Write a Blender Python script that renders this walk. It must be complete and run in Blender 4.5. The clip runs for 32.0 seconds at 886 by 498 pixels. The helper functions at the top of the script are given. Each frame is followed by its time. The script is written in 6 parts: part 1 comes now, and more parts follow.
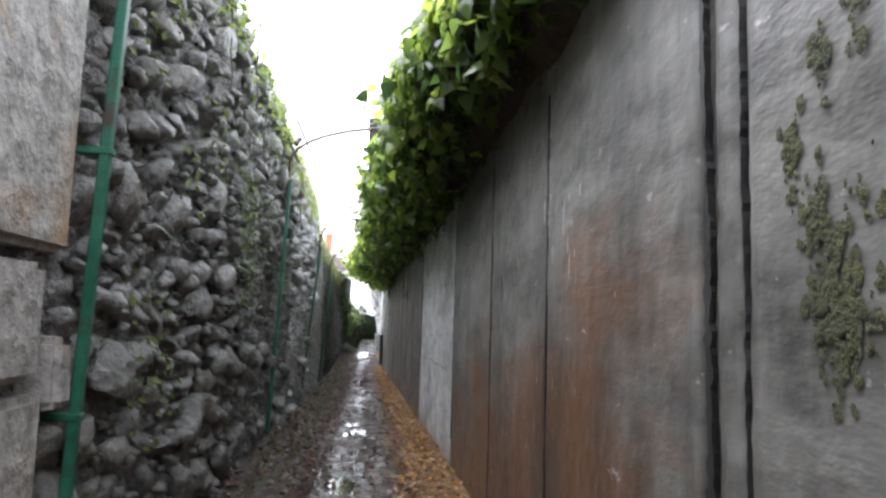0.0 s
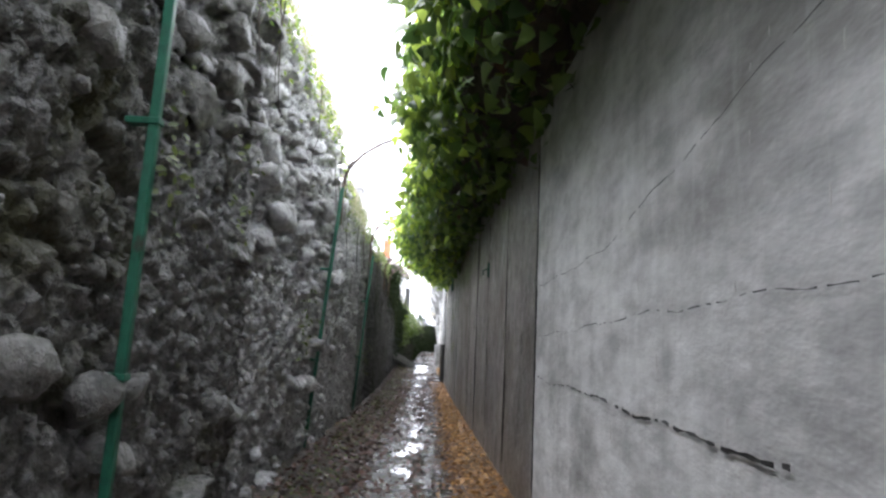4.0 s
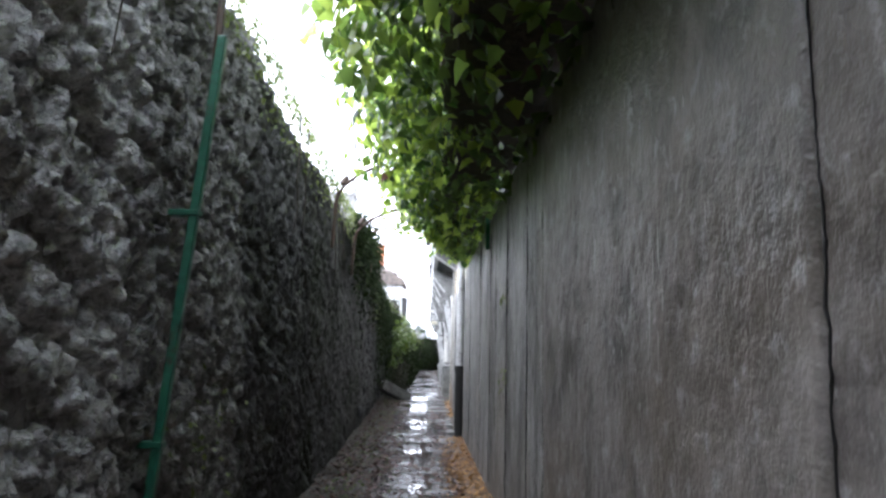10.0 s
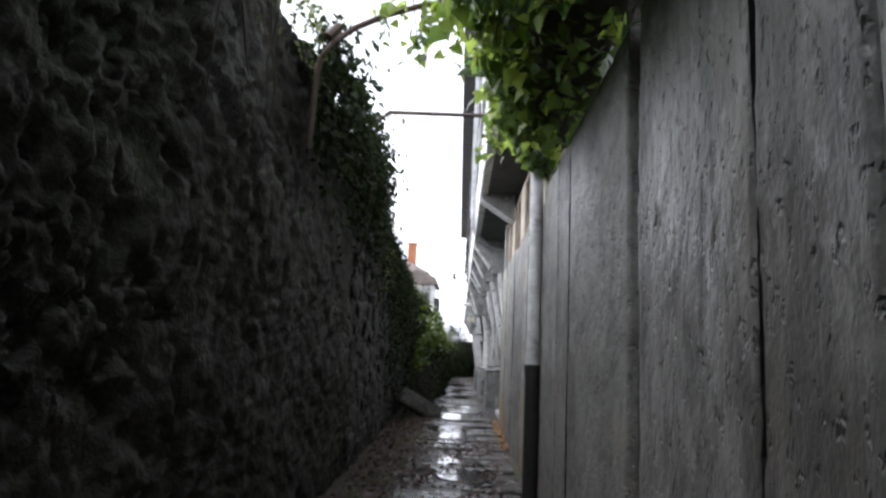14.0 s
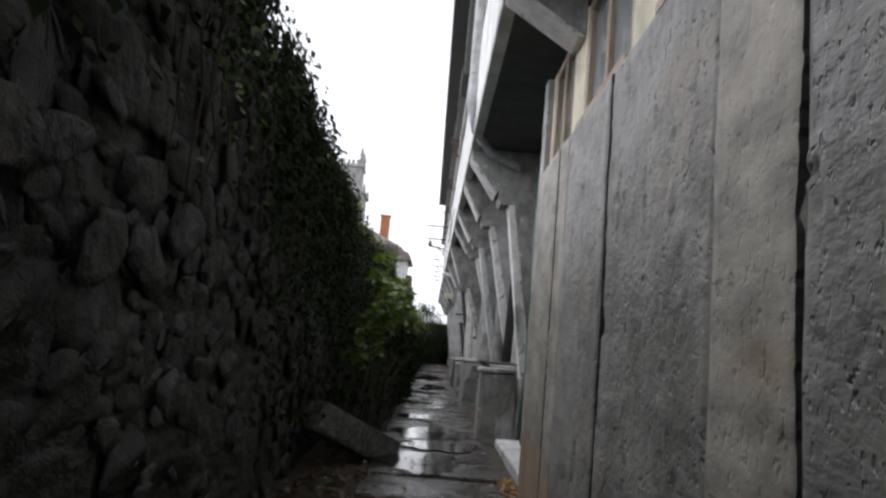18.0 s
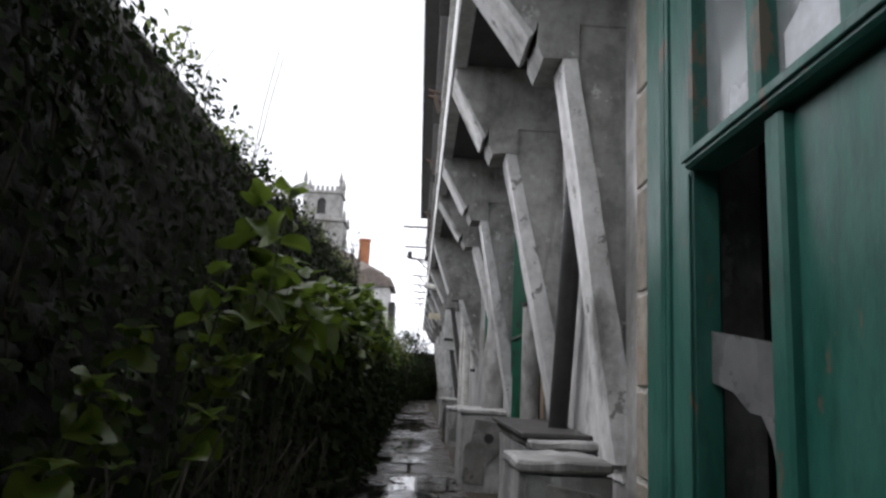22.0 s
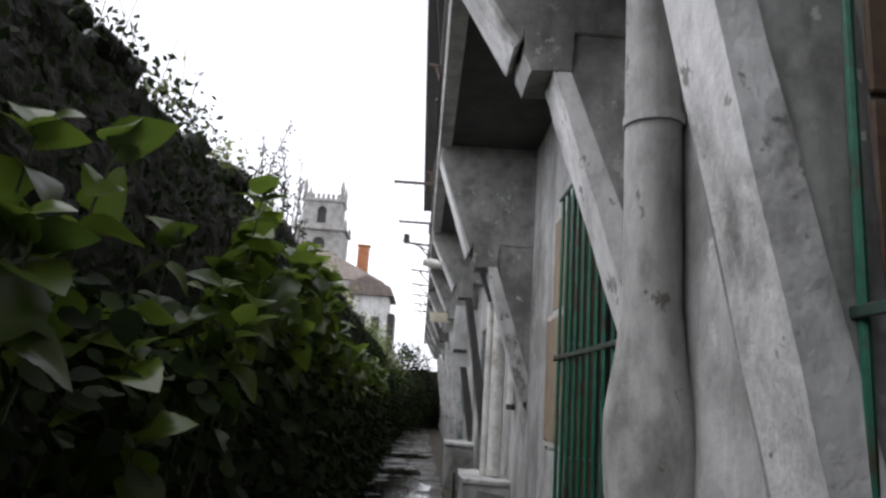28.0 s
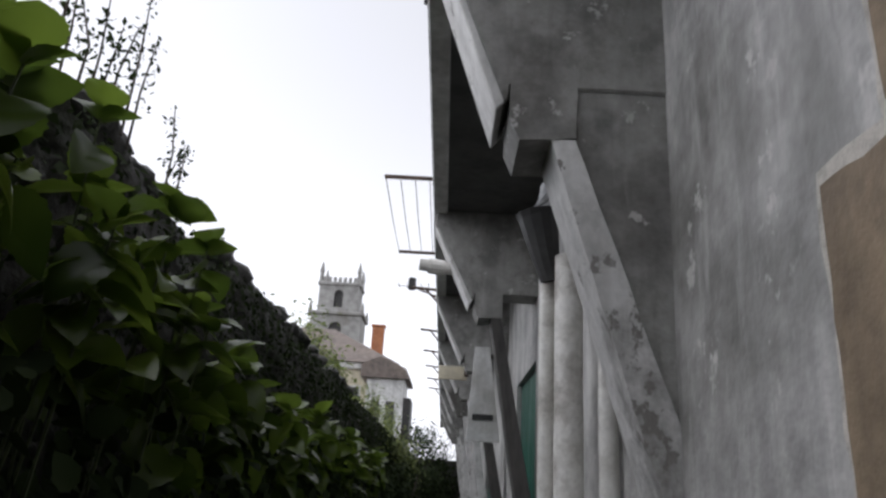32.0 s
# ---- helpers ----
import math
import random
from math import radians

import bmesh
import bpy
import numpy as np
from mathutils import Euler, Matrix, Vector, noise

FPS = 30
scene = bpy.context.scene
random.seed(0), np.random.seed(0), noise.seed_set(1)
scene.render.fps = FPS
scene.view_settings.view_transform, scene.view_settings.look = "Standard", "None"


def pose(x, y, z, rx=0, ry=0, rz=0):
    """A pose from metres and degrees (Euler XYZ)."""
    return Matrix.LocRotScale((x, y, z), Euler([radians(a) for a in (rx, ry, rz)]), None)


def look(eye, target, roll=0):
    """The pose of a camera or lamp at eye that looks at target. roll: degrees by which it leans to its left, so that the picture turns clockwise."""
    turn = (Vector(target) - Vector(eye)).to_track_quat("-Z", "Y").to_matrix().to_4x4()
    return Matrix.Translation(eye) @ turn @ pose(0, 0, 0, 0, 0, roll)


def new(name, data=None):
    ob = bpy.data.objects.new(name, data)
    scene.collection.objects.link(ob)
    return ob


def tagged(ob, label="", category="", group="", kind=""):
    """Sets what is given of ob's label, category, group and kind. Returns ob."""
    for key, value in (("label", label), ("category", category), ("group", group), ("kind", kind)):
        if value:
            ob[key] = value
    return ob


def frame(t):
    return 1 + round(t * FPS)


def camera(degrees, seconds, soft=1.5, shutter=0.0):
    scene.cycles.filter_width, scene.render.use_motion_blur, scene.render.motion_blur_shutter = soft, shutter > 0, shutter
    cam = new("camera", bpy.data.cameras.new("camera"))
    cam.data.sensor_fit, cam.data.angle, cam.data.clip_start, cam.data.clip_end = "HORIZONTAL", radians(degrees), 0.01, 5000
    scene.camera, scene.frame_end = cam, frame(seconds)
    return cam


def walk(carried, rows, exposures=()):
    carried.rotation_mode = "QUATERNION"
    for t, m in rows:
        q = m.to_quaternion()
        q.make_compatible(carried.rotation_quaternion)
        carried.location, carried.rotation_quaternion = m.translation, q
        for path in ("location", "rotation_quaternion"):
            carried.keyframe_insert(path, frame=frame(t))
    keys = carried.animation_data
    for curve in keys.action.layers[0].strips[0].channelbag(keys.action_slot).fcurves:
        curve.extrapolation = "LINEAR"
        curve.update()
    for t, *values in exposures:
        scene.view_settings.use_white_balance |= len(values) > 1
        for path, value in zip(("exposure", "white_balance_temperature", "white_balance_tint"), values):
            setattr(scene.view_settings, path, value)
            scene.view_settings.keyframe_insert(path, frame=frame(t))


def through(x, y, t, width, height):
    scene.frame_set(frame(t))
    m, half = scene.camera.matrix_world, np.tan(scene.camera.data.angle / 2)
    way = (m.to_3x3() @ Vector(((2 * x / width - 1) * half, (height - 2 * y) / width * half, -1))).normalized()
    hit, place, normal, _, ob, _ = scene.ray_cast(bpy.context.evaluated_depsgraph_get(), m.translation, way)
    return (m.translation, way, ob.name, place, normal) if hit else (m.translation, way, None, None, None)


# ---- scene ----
cam = camera(64.0, 32.0, soft=2.6)
EXPOSURES = [(t, ev, 5900 if t < 8 else 5650 if t < 13 else 5900 if t < 16 else 6130, 14) for t, ev in ((0.0, 2.9), (2.5, 3.1), (5.0, 3.12), (6.0, 3.0), (7.0, 3.15), (9.0, 2.98), (12.0, 2.38), (13.0, 1.95), (14.0, 1.8), (15.0, 1.3), (16.5, 0.95), (18.0, 1.06), (20.0, 1.48), (22.0, 1.02), (24.0, 0.93), (28.0, 1.1), (29.0, 1.0), (30.0, 1.28), (31.0, 1.48), (32.0, 0.74))]
PATH = [
    (0, (-0.083, 0.067, 1.415), (0.121, 2.043, 1.639), 1.8),
    (0.5, (-0.079, 0.82, 1.34), (-0.008, 2.802, 1.598), 2.0),
    (1, (-0.057, 1.511, 1.385), (-0.054, 3.496, 1.634), 2.9),
    (1.5, (-0.138, 2.303, 1.37), (-0.008, 4.283, 1.618), 2.2),
    (2, (-0.13, 3.164, 1.313), (-0.103, 5.148, 1.565), 2.4),
    (2.5, (-0.023, 4.038, 1.273), (0.007, 6.017, 1.559), 4.1),
    (4.5, (0.022, 7.282, 1.217), (0.023, 9.267, 1.465), 1.2),
    (5, (0.016, 8.232, 1.215), (-0.069, 10.215, 1.458), 1.0),
    (5.5, (-0.034, 9.172, 1.189), (0.003, 11.159, 1.417), 2.4),
    (6, (-0.013, 10.143, 1.164), (0.051, 12.119, 1.46), 0.9),
    (6.5, (0.0, 11.04, 1.178), (0.056, 13.015, 1.484), 1.0),
    (7, (-0.04, 11.906, 1.202), (0.075, 13.877, 1.518), 1.4),
    (7.5, (-0.028, 12.818, 1.252), (-0.04, 14.801, 1.51), 1.4),
    (8, (-0.11, 13.524, 1.253), (-0.102, 15.502, 1.544), 1.5),
    (8.5, (-0.058, 14.594, 1.248), (-0.033, 16.566, 1.58), 0.7),
    (9, (-0.054, 15.357, 1.26), (-0.115, 17.335, 1.547), 2.0),
    (9.5, (-0.104, 16.174, 1.31), (-0.023, 18.152, 1.595), 0.5),
    (10, (-0.059, 17.178, 1.275), (-0.02, 19.155, 1.572), 1.4),
    (10.5, (-0.135, 17.81, 1.252), (-0.103, 19.779, 1.6), 3.0),
    (11, (-0.19, 18.565, 1.259), (-0.117, 20.542, 1.554), 2.0),
    (11.5, (-0.119, 19.456, 1.254), (-0.128, 21.435, 1.546), 2.4),
    (12, (-0.148, 20.194, 1.231), (-0.113, 22.167, 1.561), 1.8),
    (12.5, (-0.193, 21.019, 1.172), (-0.196, 22.987, 1.525), 1.0),
    (13, (-0.222, 21.827, 1.18), (-0.266, 23.8, 1.499), 1.6),
    (13.5, (-0.19, 22.505, 1.081), (-0.144, 24.486, 1.349), 2.6),
    (14, (-0.17, 23.351, 1.087), (-0.226, 25.325, 1.401), 2.6),
    (14.5, (-0.183, 24.118, 1.045), (-0.162, 26.088, 1.39), 3.2),
    (15, (-0.209, 24.957, 1.02), (-0.179, 26.924, 1.383), 2.6),
    (15.5, (-0.213, 25.778, 1.098), (-0.254, 27.746, 1.448), 1.8),
    (17.5, (-0.248, 29.298, 1.158), (-0.12, 31.278, 1.411), 3.9),
    (18, (-0.249, 30.045, 1.197), (-0.232, 32.026, 1.468), 5.0),
    (18.5, (-0.249, 30.797, 1.174), (-0.174, 32.779, 1.431), 3.9),
    (19, (-0.204, 31.568, 1.167), (-0.089, 33.542, 1.463), 3.3),
    (19.5, (-0.142, 32.297, 1.251), (-0.165, 34.281, 1.508), 3.0),
    (20, (-0.118, 33.04, 1.215), (-0.098, 35.019, 1.507), 3.0),
    (20.5, (-0.112, 33.703, 1.215), (-0.107, 35.666, 1.597), 2.8),
    (21, (-0.103, 34.414, 1.289), (-0.118, 36.379, 1.664), 3.4),
    (21.5, (-0.129, 35.031, 1.326), (-0.054, 36.981, 1.767), 3.5),
    (22, (-0.069, 35.559, 1.341), (-0.016, 37.527, 1.697), 2.8),
    (22.5, (-0.037, 35.925, 1.459), (-0.041, 37.894, 1.808), 3.5),
    (23, (-0.047, 36.325, 1.509), (-0.012, 38.295, 1.854), 4.4),
    (23.5, (-0.035, 36.691, 1.5), (-0.052, 38.662, 1.842), 5.4),
    (24, (-0.003, 37.129, 1.48), (-0.18, 39.085, 1.855), 4.0),
    (24.5, (-0.01, 37.653, 1.461), (-0.068, 39.623, 1.8), 4.6),
    (25, (-0.078, 38.102, 1.485), (-0.081, 40.067, 1.857), 4.4),
    (25.5, (-0.063, 38.694, 1.489), (-0.2, 40.662, 1.817), 4.0),
    (27.5, (0.158, 41.385, 1.513), (0.119, 43.343, 1.918), 2.7),
    (28, (0.063, 41.948, 1.566), (0.1, 43.907, 1.969), 3.8),
    (28.5, (0.054, 42.505, 1.563), (0.069, 44.468, 1.944), 1.2),
    (29, (0.064, 42.982, 1.546), (0.108, 44.945, 1.926), 3.1),
    (29.5, (0.05, 43.465, 1.559), (0.188, 45.421, 1.956), 3.7),
    (30, (0.111, 44.021, 1.531), (0.15, 45.977, 1.944), 2.8),
    (30.5, (0.131, 44.54, 1.51), (0.191, 46.491, 1.948), 4.0),
    (31, (0.159, 45.075, 1.524), (0.285, 47.033, 1.91), 2.9),
    (31.5, (0.236, 45.607, 1.556), (0.188, 47.539, 2.072), 3.6),
    (32, (0.286, 46.006, 1.559), (0.251, 47.901, 2.197), 3.5),
]
walk(cam, [(t, look(eye, target, roll)) for t, eye, target, roll in PATH], exposures=EXPOSURES)

# light ---------------------------------------------------------------------------
world = bpy.data.worlds.new("overcast_sky")
scene.world = world
world.use_nodes = True
wt = world.node_tree
sky = wt.nodes.new("ShaderNodeTexSky")
sky.sky_type, sky.sun_disc = "NISHITA", False
sky.sun_elevation, sky.sun_rotation = radians(56), radians(-94)
sky.air_density, sky.dust_density, sky.ozone_density = 1.0, 1.0, 1.0
pale = wt.nodes.new("ShaderNodeHueSaturation")
pale.inputs["Saturation"].default_value = 0.02
wt.links.new(sky.outputs["Color"], pale.inputs["Color"])
wt.links.new(pale.outputs["Color"], wt.nodes["Background"].inputs["Color"])
wt.nodes["Background"].inputs["Strength"].default_value = 0.15
sun = new("sun", bpy.data.lights.new("sun", "SUN"))
sun.data.energy, sun.data.angle, sun.data.color = 0.85, radians(60), (1.0, 0.98, 0.95)
sun.matrix_world = look((0, 0, 0), (0.62, 0.05, -1.0))

# materials ---------------------------------------------------------------
def nodes_of(name):
    m = bpy.data.materials.new(name)
    m.use_nodes = True
    t = m.node_tree
    return m, t, t.nodes["Principled BSDF"]


def surf(name, dark, light, scale=3.0, fine=40.0, rough=(0.6, 0.9), bump=0.3, depth=0.01, stain=None, stain_scale=1.2,
         stain_at=(0.55, 0.7), rand=0.0, stretch=(1, 1, 1), metal=0.0, spec=0.5, island=0.0, pits=0.0, second=None,
         second_scale=2.0, second_at=(0.6, 0.66), mottle=0.3, drips=0.0, grain=0.5, rise=None, chips=None):
    m, t, bsdf = nodes_of(name)
    nd, ln = t.nodes.new, t.links.new
    geo = nd("ShaderNodeNewGeometry")
    mp = nd("ShaderNodeMapping")
    mp.inputs["Scale"].default_value = stretch
    ln(geo.outputs["Position"], mp.inputs["Vector"])

    def noise_node(s, detail=5.0, roughness=0.6, vec=mp):
        n = nd("ShaderNodeTexNoise")
        n.inputs["Scale"].default_value, n.inputs["Detail"].default_value, n.inputs["Roughness"].default_value = s, detail, roughness
        ln(vec.outputs["Vector"], n.inputs["Vector"])
        return n.outputs["Fac"]

    def span(fac, a, b, lo=0.0, hi=1.0):
        r = nd("ShaderNodeMapRange")
        for k, v in (("From Min", a), ("From Max", b), ("To Min", lo), ("To Max", hi)):
            r.inputs[k].default_value = v
        ln(fac, r.inputs["Value"])
        return r.outputs["Result"]

    def blend(fac, a, b, mode="MIX"):
        x = nd("ShaderNodeMix")
        x.data_type, x.blend_type = "RGBA", mode
        for sock, v in ((x.inputs[0], fac), (x.inputs[6], a), (x.inputs[7], b)):
            if hasattr(v, "links"):
                ln(v, sock)
            elif isinstance(v, tuple):
                sock.default_value = (*v, 1)
            else:
                sock.default_value = v
        return x.outputs[2]

    big, small = noise_node(scale), noise_node(fine, 3.0, 0.7)
    col = blend(span(big, 0.32, 0.68), dark, light)
    col = blend(span(small, 0.3, 0.7, 0.0, 0.45), col, tuple(c * 0.55 for c in dark))
    mid = noise_node(math.sqrt(scale * fine), 4.0, 0.65)
    col = blend(span(mid, 0.35, 0.75, 0.0, mottle), col, tuple(min(1.0, c * 1.7) for c in light))
    col = blend(span(mid, 0.5, 0.25, 0.0, mottle), col, tuple(c * 0.45 for c in dark))
    if stain:
        soak = noise_node(stain_scale, 6.0, 0.65)
        if rise:
            part_xyz = nd("ShaderNodeSeparateXYZ")
            ln(geo.outputs["Position"], part_xyz.inputs["Vector"])
            climb = nd("ShaderNodeMath")
            climb.operation = "MULTIPLY_ADD"
            ln(part_xyz.outputs["Z"], climb.inputs[0])
            climb.inputs[1].default_value, climb.inputs[2].default_value = -rise[1], rise[0] * rise[1]
            both = nd("ShaderNodeMath")
            ln(climb.outputs[0], both.inputs[0])
            ln(soak, both.inputs[1])
            soak = both.outputs[0]
        col = blend(span(soak, *stain_at), col, stain)
    if second:
        col = blend(span(noise_node(second_scale, 4.0, 0.7), *second_at), col, second)
    if drips:
        run = nd("ShaderNodeMapping")
        run.inputs["Scale"].default_value = (1, 1, 0.13)
        ln(geo.outputs["Position"], run.inputs["Vector"])
        flow = noise_node(9.0, 5.0, 0.7, run)
        col = blend(span(flow, 0.54, 0.72, 0.0, drips), col, tuple(min(1.0, c * 1.5) for c in light))
        col = blend(span(flow, 0.44, 0.3, 0.0, drips), col, tuple(c * 0.5 for c in dark))
        broad = nd("ShaderNodeMapping")
        broad.inputs["Scale"].default_value = (1, 1, 0.16)
        ln(geo.outputs["Position"], broad.inputs["Vector"])
        wide = noise_node(2.1, 6.0, 0.62, broad)
        col = blend(span(wide, 0.5, 0.36, 0.0, min(0.8, drips * 1.7)), col, tuple(c * 0.55 for c in dark))
        col = blend(span(wide, 0.56, 0.7, 0.0, drips), col, tuple(min(1.0, c * 1.25) for c in light))
    if chips:
        cut = nd("ShaderNodeMapping")
        cut.inputs["Scale"].default_value = (1, 1, 0.55)
        ln(geo.outputs["Position"], cut.inputs["Vector"])
        hack = noise_node(chips[0], 2.5, 0.6, cut)
        # shade of the pits put into the colour, on the mask that digs them
        col = blend(span(hack, chips[1], chips[1] + 0.06, 0.0, 0.38), col, tuple(c * 0.45 for c in dark))
        col = blend(span(hack, chips[1] - 0.07, chips[1] - 0.16, 0.0, chips[2]), col, tuple(min(1.0, c * 1.35) for c in light))
    if rand or island:
        info = nd("ShaderNodeObjectInfo") if rand else geo
        hs = nd("ShaderNodeHueSaturation")
        amount = rand or island
        ln(span(info.outputs["Random" if rand else "Random Per Island"], 0, 1, 1 - amount, 1 + amount), hs.inputs["Value"])
        ln(col, hs.inputs["Color"])
        col = hs.outputs["Color"]
    ln(col, bsdf.inputs["Base Color"])
    ln(span(big, 0.3, 0.7, *rough), bsdf.inputs["Roughness"])
    bsdf.inputs["Metallic"].default_value = metal
    bsdf.inputs["Specular IOR Level"].default_value = spec
    if bump:
        b = nd("ShaderNodeBump")
        b.inputs["Strength"].default_value, b.inputs["Distance"].default_value = bump, depth
        height = small
        if pits:
            v = nd("ShaderNodeTexVoronoi")
            v.inputs["Scale"].default_value = pits
            ln(mp.outputs["Vector"], v.inputs["Vector"])
            add = nd("ShaderNodeMath")
            ln(v.outputs["Distance"], add.inputs[0])
            ln(small, add.inputs[1])
            height = add.outputs[0]
        if grain:
            rise = nd("ShaderNodeMath")
            rise.operation = "MULTIPLY_ADD"
            ln(mid, rise.inputs[0])
            rise.inputs[1].default_value = grain * 2.5
            ln(height, rise.inputs[2])
            height = rise.outputs[0]
        if chips:
            dig = nd("ShaderNodeMath")
            dig.operation = "MULTIPLY_ADD"
            ln(span(hack, chips[1] - 0.12, chips[1] + 0.08), dig.inputs[0])
            dig.inputs[1].default_value = -2.2
            ln(height, dig.inputs[2])
            height = dig.outputs[0]
        ln(height, b.inputs["Height"])
        ln(b.outputs["Normal"], bsdf.inputs["Normal"])
    return m


def leaf_mat(name, dark, light, rough=0.35, through=0.35, amount=0.35, spec=0.5, bias=0.4):
    m, t, bsdf = nodes_of(name)
    nd, ln = t.nodes.new, t.links.new
    geo = nd("ShaderNodeNewGeometry")
    n = nd("ShaderNodeTexNoise")
    n.inputs["Scale"].default_value = 2.5
    ln(geo.outputs["Position"], n.inputs["Vector"])
    mixed = nd("ShaderNodeMix")
    mixed.data_type = "RGBA"
    mixed.inputs[6].default_value, mixed.inputs[7].default_value = (*dark, 1), (*light, 1)
    add = nd("ShaderNodeMath")
    add.operation = "MULTIPLY_ADD"
    ln(geo.outputs["Random Per Island"], add.inputs[0])
    add.inputs[1].default_value = 0.8
    sub = nd("ShaderNodeMath")
    sub.operation = "SUBTRACT"
    ln(n.outputs["Fac"], sub.inputs[0])
    sub.inputs[1].default_value = bias
    ln(sub.outputs[0], add.inputs[2])
    add.use_clamp = True
    ln(add.outputs[0], mixed.inputs[0])
    ln(mixed.outputs[2], bsdf.inputs["Base Color"])
    bsdf.inputs["Roughness"].default_value = rough
    bsdf.inputs["Specular IOR Level"].default_value = spec
    tr = nd("ShaderNodeBsdfTranslucent")
    tint = nd("ShaderNodeHueSaturation")
    tint.inputs["Value"].default_value, tint.inputs["Saturation"].default_value = 2.3, 1.0
    ln(mixed.outputs[2], tint.inputs["Color"])
    ln(tint.outputs["Color"], tr.inputs["Color"])
    sh = nd("ShaderNodeMixShader")
    sh.inputs[0].default_value = through
    ln(bsdf.outputs[0], sh.inputs[1])
    ln(tr.outputs[0], sh.inputs[2])
    ln(sh.outputs[0], t.nodes["Material Output"].inputs["Surface"])
    return m


M_STONE = surf("rubble_stone", (0.064, 0.062, 0.056), (0.278, 0.269, 0.248), 6, 45, (0.22, 0.6), 0.8, 0.025, stain=(0.06, 0.062, 0.03), stain_scale=1.1, stain_at=(0.54, 0.74), rand=0.2, pits=16, mottle=0.45)
M_RUBBLE = surf("rubble_stone_mass", (0.060, 0.059, 0.053), (0.264, 0.255, 0.235), 6, 45, (0.22, 0.6), 0.8, 0.025, stain=(0.06, 0.062, 0.03), stain_scale=0.8, stain_at=(0.54, 0.74), island=0.22, pits=16, mottle=0.45)
M_MORTAR = surf("old_mortar", (0.068, 0.066, 0.062), (0.272, 0.265, 0.249), 9, 40, (0.25, 0.8), 1.0, 0.04, stain=(0.07, 0.068, 0.03), stain_scale=0.9, stain_at=(0.55, 0.7), pits=14, mottle=0.55)
M_ASHLAR = surf("pale_dressed_stone", (0.224, 0.211, 0.185), (0.430, 0.413, 0.378), 3, 30, (0.5, 0.85), 0.7, 0.02, stain=(0.36, 0.245, 0.14), stain_scale=1.3, stain_at=(0.50, 0.64), rand=0.12, mottle=0.55, pits=9)
M_TAN = surf("tan_sandstone", (0.17, 0.145, 0.115), (0.31, 0.275, 0.225), 2.5, 50, (0.7, 0.9), 0.4, 0.01, stain=(0.22, 0.12, 0.06), stain_scale=1.6, stain_at=(0.6, 0.75), rand=0.15, drips=0.25)
M_POINT = surf("pale_pointing", (0.35, 0.33, 0.29), (0.55, 0.52, 0.47), 6, 50, (0.7, 0.9), 0.4, 0.006)
M_RUSTCONC = surf("rust_stained_concrete", (0.073, 0.070, 0.062), (0.155, 0.149, 0.135), 1.6, 14, (0.3, 0.65), 0.45, 0.013, stain=(0.135, 0.072, 0.038), stain_scale=0.9, stain_at=(0.5, 0.66), rand=0.05, stretch=(1, 0.45, 1), second=(0.36, 0.35, 0.33), second_scale=11, second_at=(0.67, 0.72), mottle=0.6, drips=0.3, grain=0.55, rise=(1.45, 0.17))
M_CONC = surf("weathered_concrete", (0.064, 0.058, 0.051), (0.196, 0.177, 0.161), 1.8, 16, (0.28, 0.62), 0.7, 0.018, mottle=0.7, stain=(0.12, 0.098, 0.074), stain_scale=0.7, stain_at=(0.48, 0.68), rand=0.05, stretch=(1, 0.9, 0.8), second=(0.30, 0.292, 0.278), second_scale=11, second_at=(0.55, 0.68), drips=0.14, grain=0.7)
M_GREYCONC = surf("paler_weathered_concrete", (0.098, 0.095, 0.086), (0.255, 0.248, 0.233), 1.8, 16, (0.28, 0.62), 0.75, 0.018, mottle=0.65, stain=(0.14, 0.115, 0.085), stain_scale=0.7, stain_at=(0.5, 0.68), rand=0.08, stretch=(1, 0.8, 0.5), second=(0.4, 0.39, 0.375), second_scale=11, second_at=(0.57, 0.69), drips=0.45, grain=0.7, chips=(26, 0.70, 0.1))
M_PALE = surf("pale_board_marked_concrete", (0.378, 0.378, 0.364), (0.572, 0.572, 0.551), 1.8, 14, (0.4, 0.7), 0.5, 0.012, stain=(0.2, 0.195, 0.18), stain_scale=1.2, stain_at=(0.50, 0.66), rand=0.06, drips=0.18, mottle=0.45, stretch=(1, 0.45, 1))
M_ROUGH = surf("grey_roughcast", (0.134, 0.129, 0.118), (0.243, 0.236, 0.218), 1.5, 14, (0.35, 0.7), 0.6, 0.02, stain=(0.26, 0.215, 0.15), stain_scale=0.7, stain_at=(0.58, 0.72), rand=0.06, mottle=0.5, drips=0.2, stretch=(1, 0.6, 1), second=(0.10, 0.098, 0.09), second_scale=11, second_at=(0.62, 0.64), grain=0.35, chips=(34, 0.70, 0.06))
M_RENDER = surf("smooth_cement_render", (0.254, 0.250, 0.238), (0.490, 0.484, 0.467), 1.3, 14, (0.5, 0.8), 0.6, 0.012, stain=(0.13, 0.126, 0.116), stain_scale=0.9, stain_at=(0.51, 0.64), stretch=(1, 0.7, 0.7), drips=0.35, mottle=0.4, second=(0.5, 0.49, 0.47), second_scale=6, second_at=(0.60, 0.66))
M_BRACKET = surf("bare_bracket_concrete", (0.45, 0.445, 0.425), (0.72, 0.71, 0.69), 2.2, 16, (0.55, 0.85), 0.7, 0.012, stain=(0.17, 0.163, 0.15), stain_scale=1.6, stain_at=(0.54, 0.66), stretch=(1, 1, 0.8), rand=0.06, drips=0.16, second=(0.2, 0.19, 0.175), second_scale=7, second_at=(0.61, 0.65))
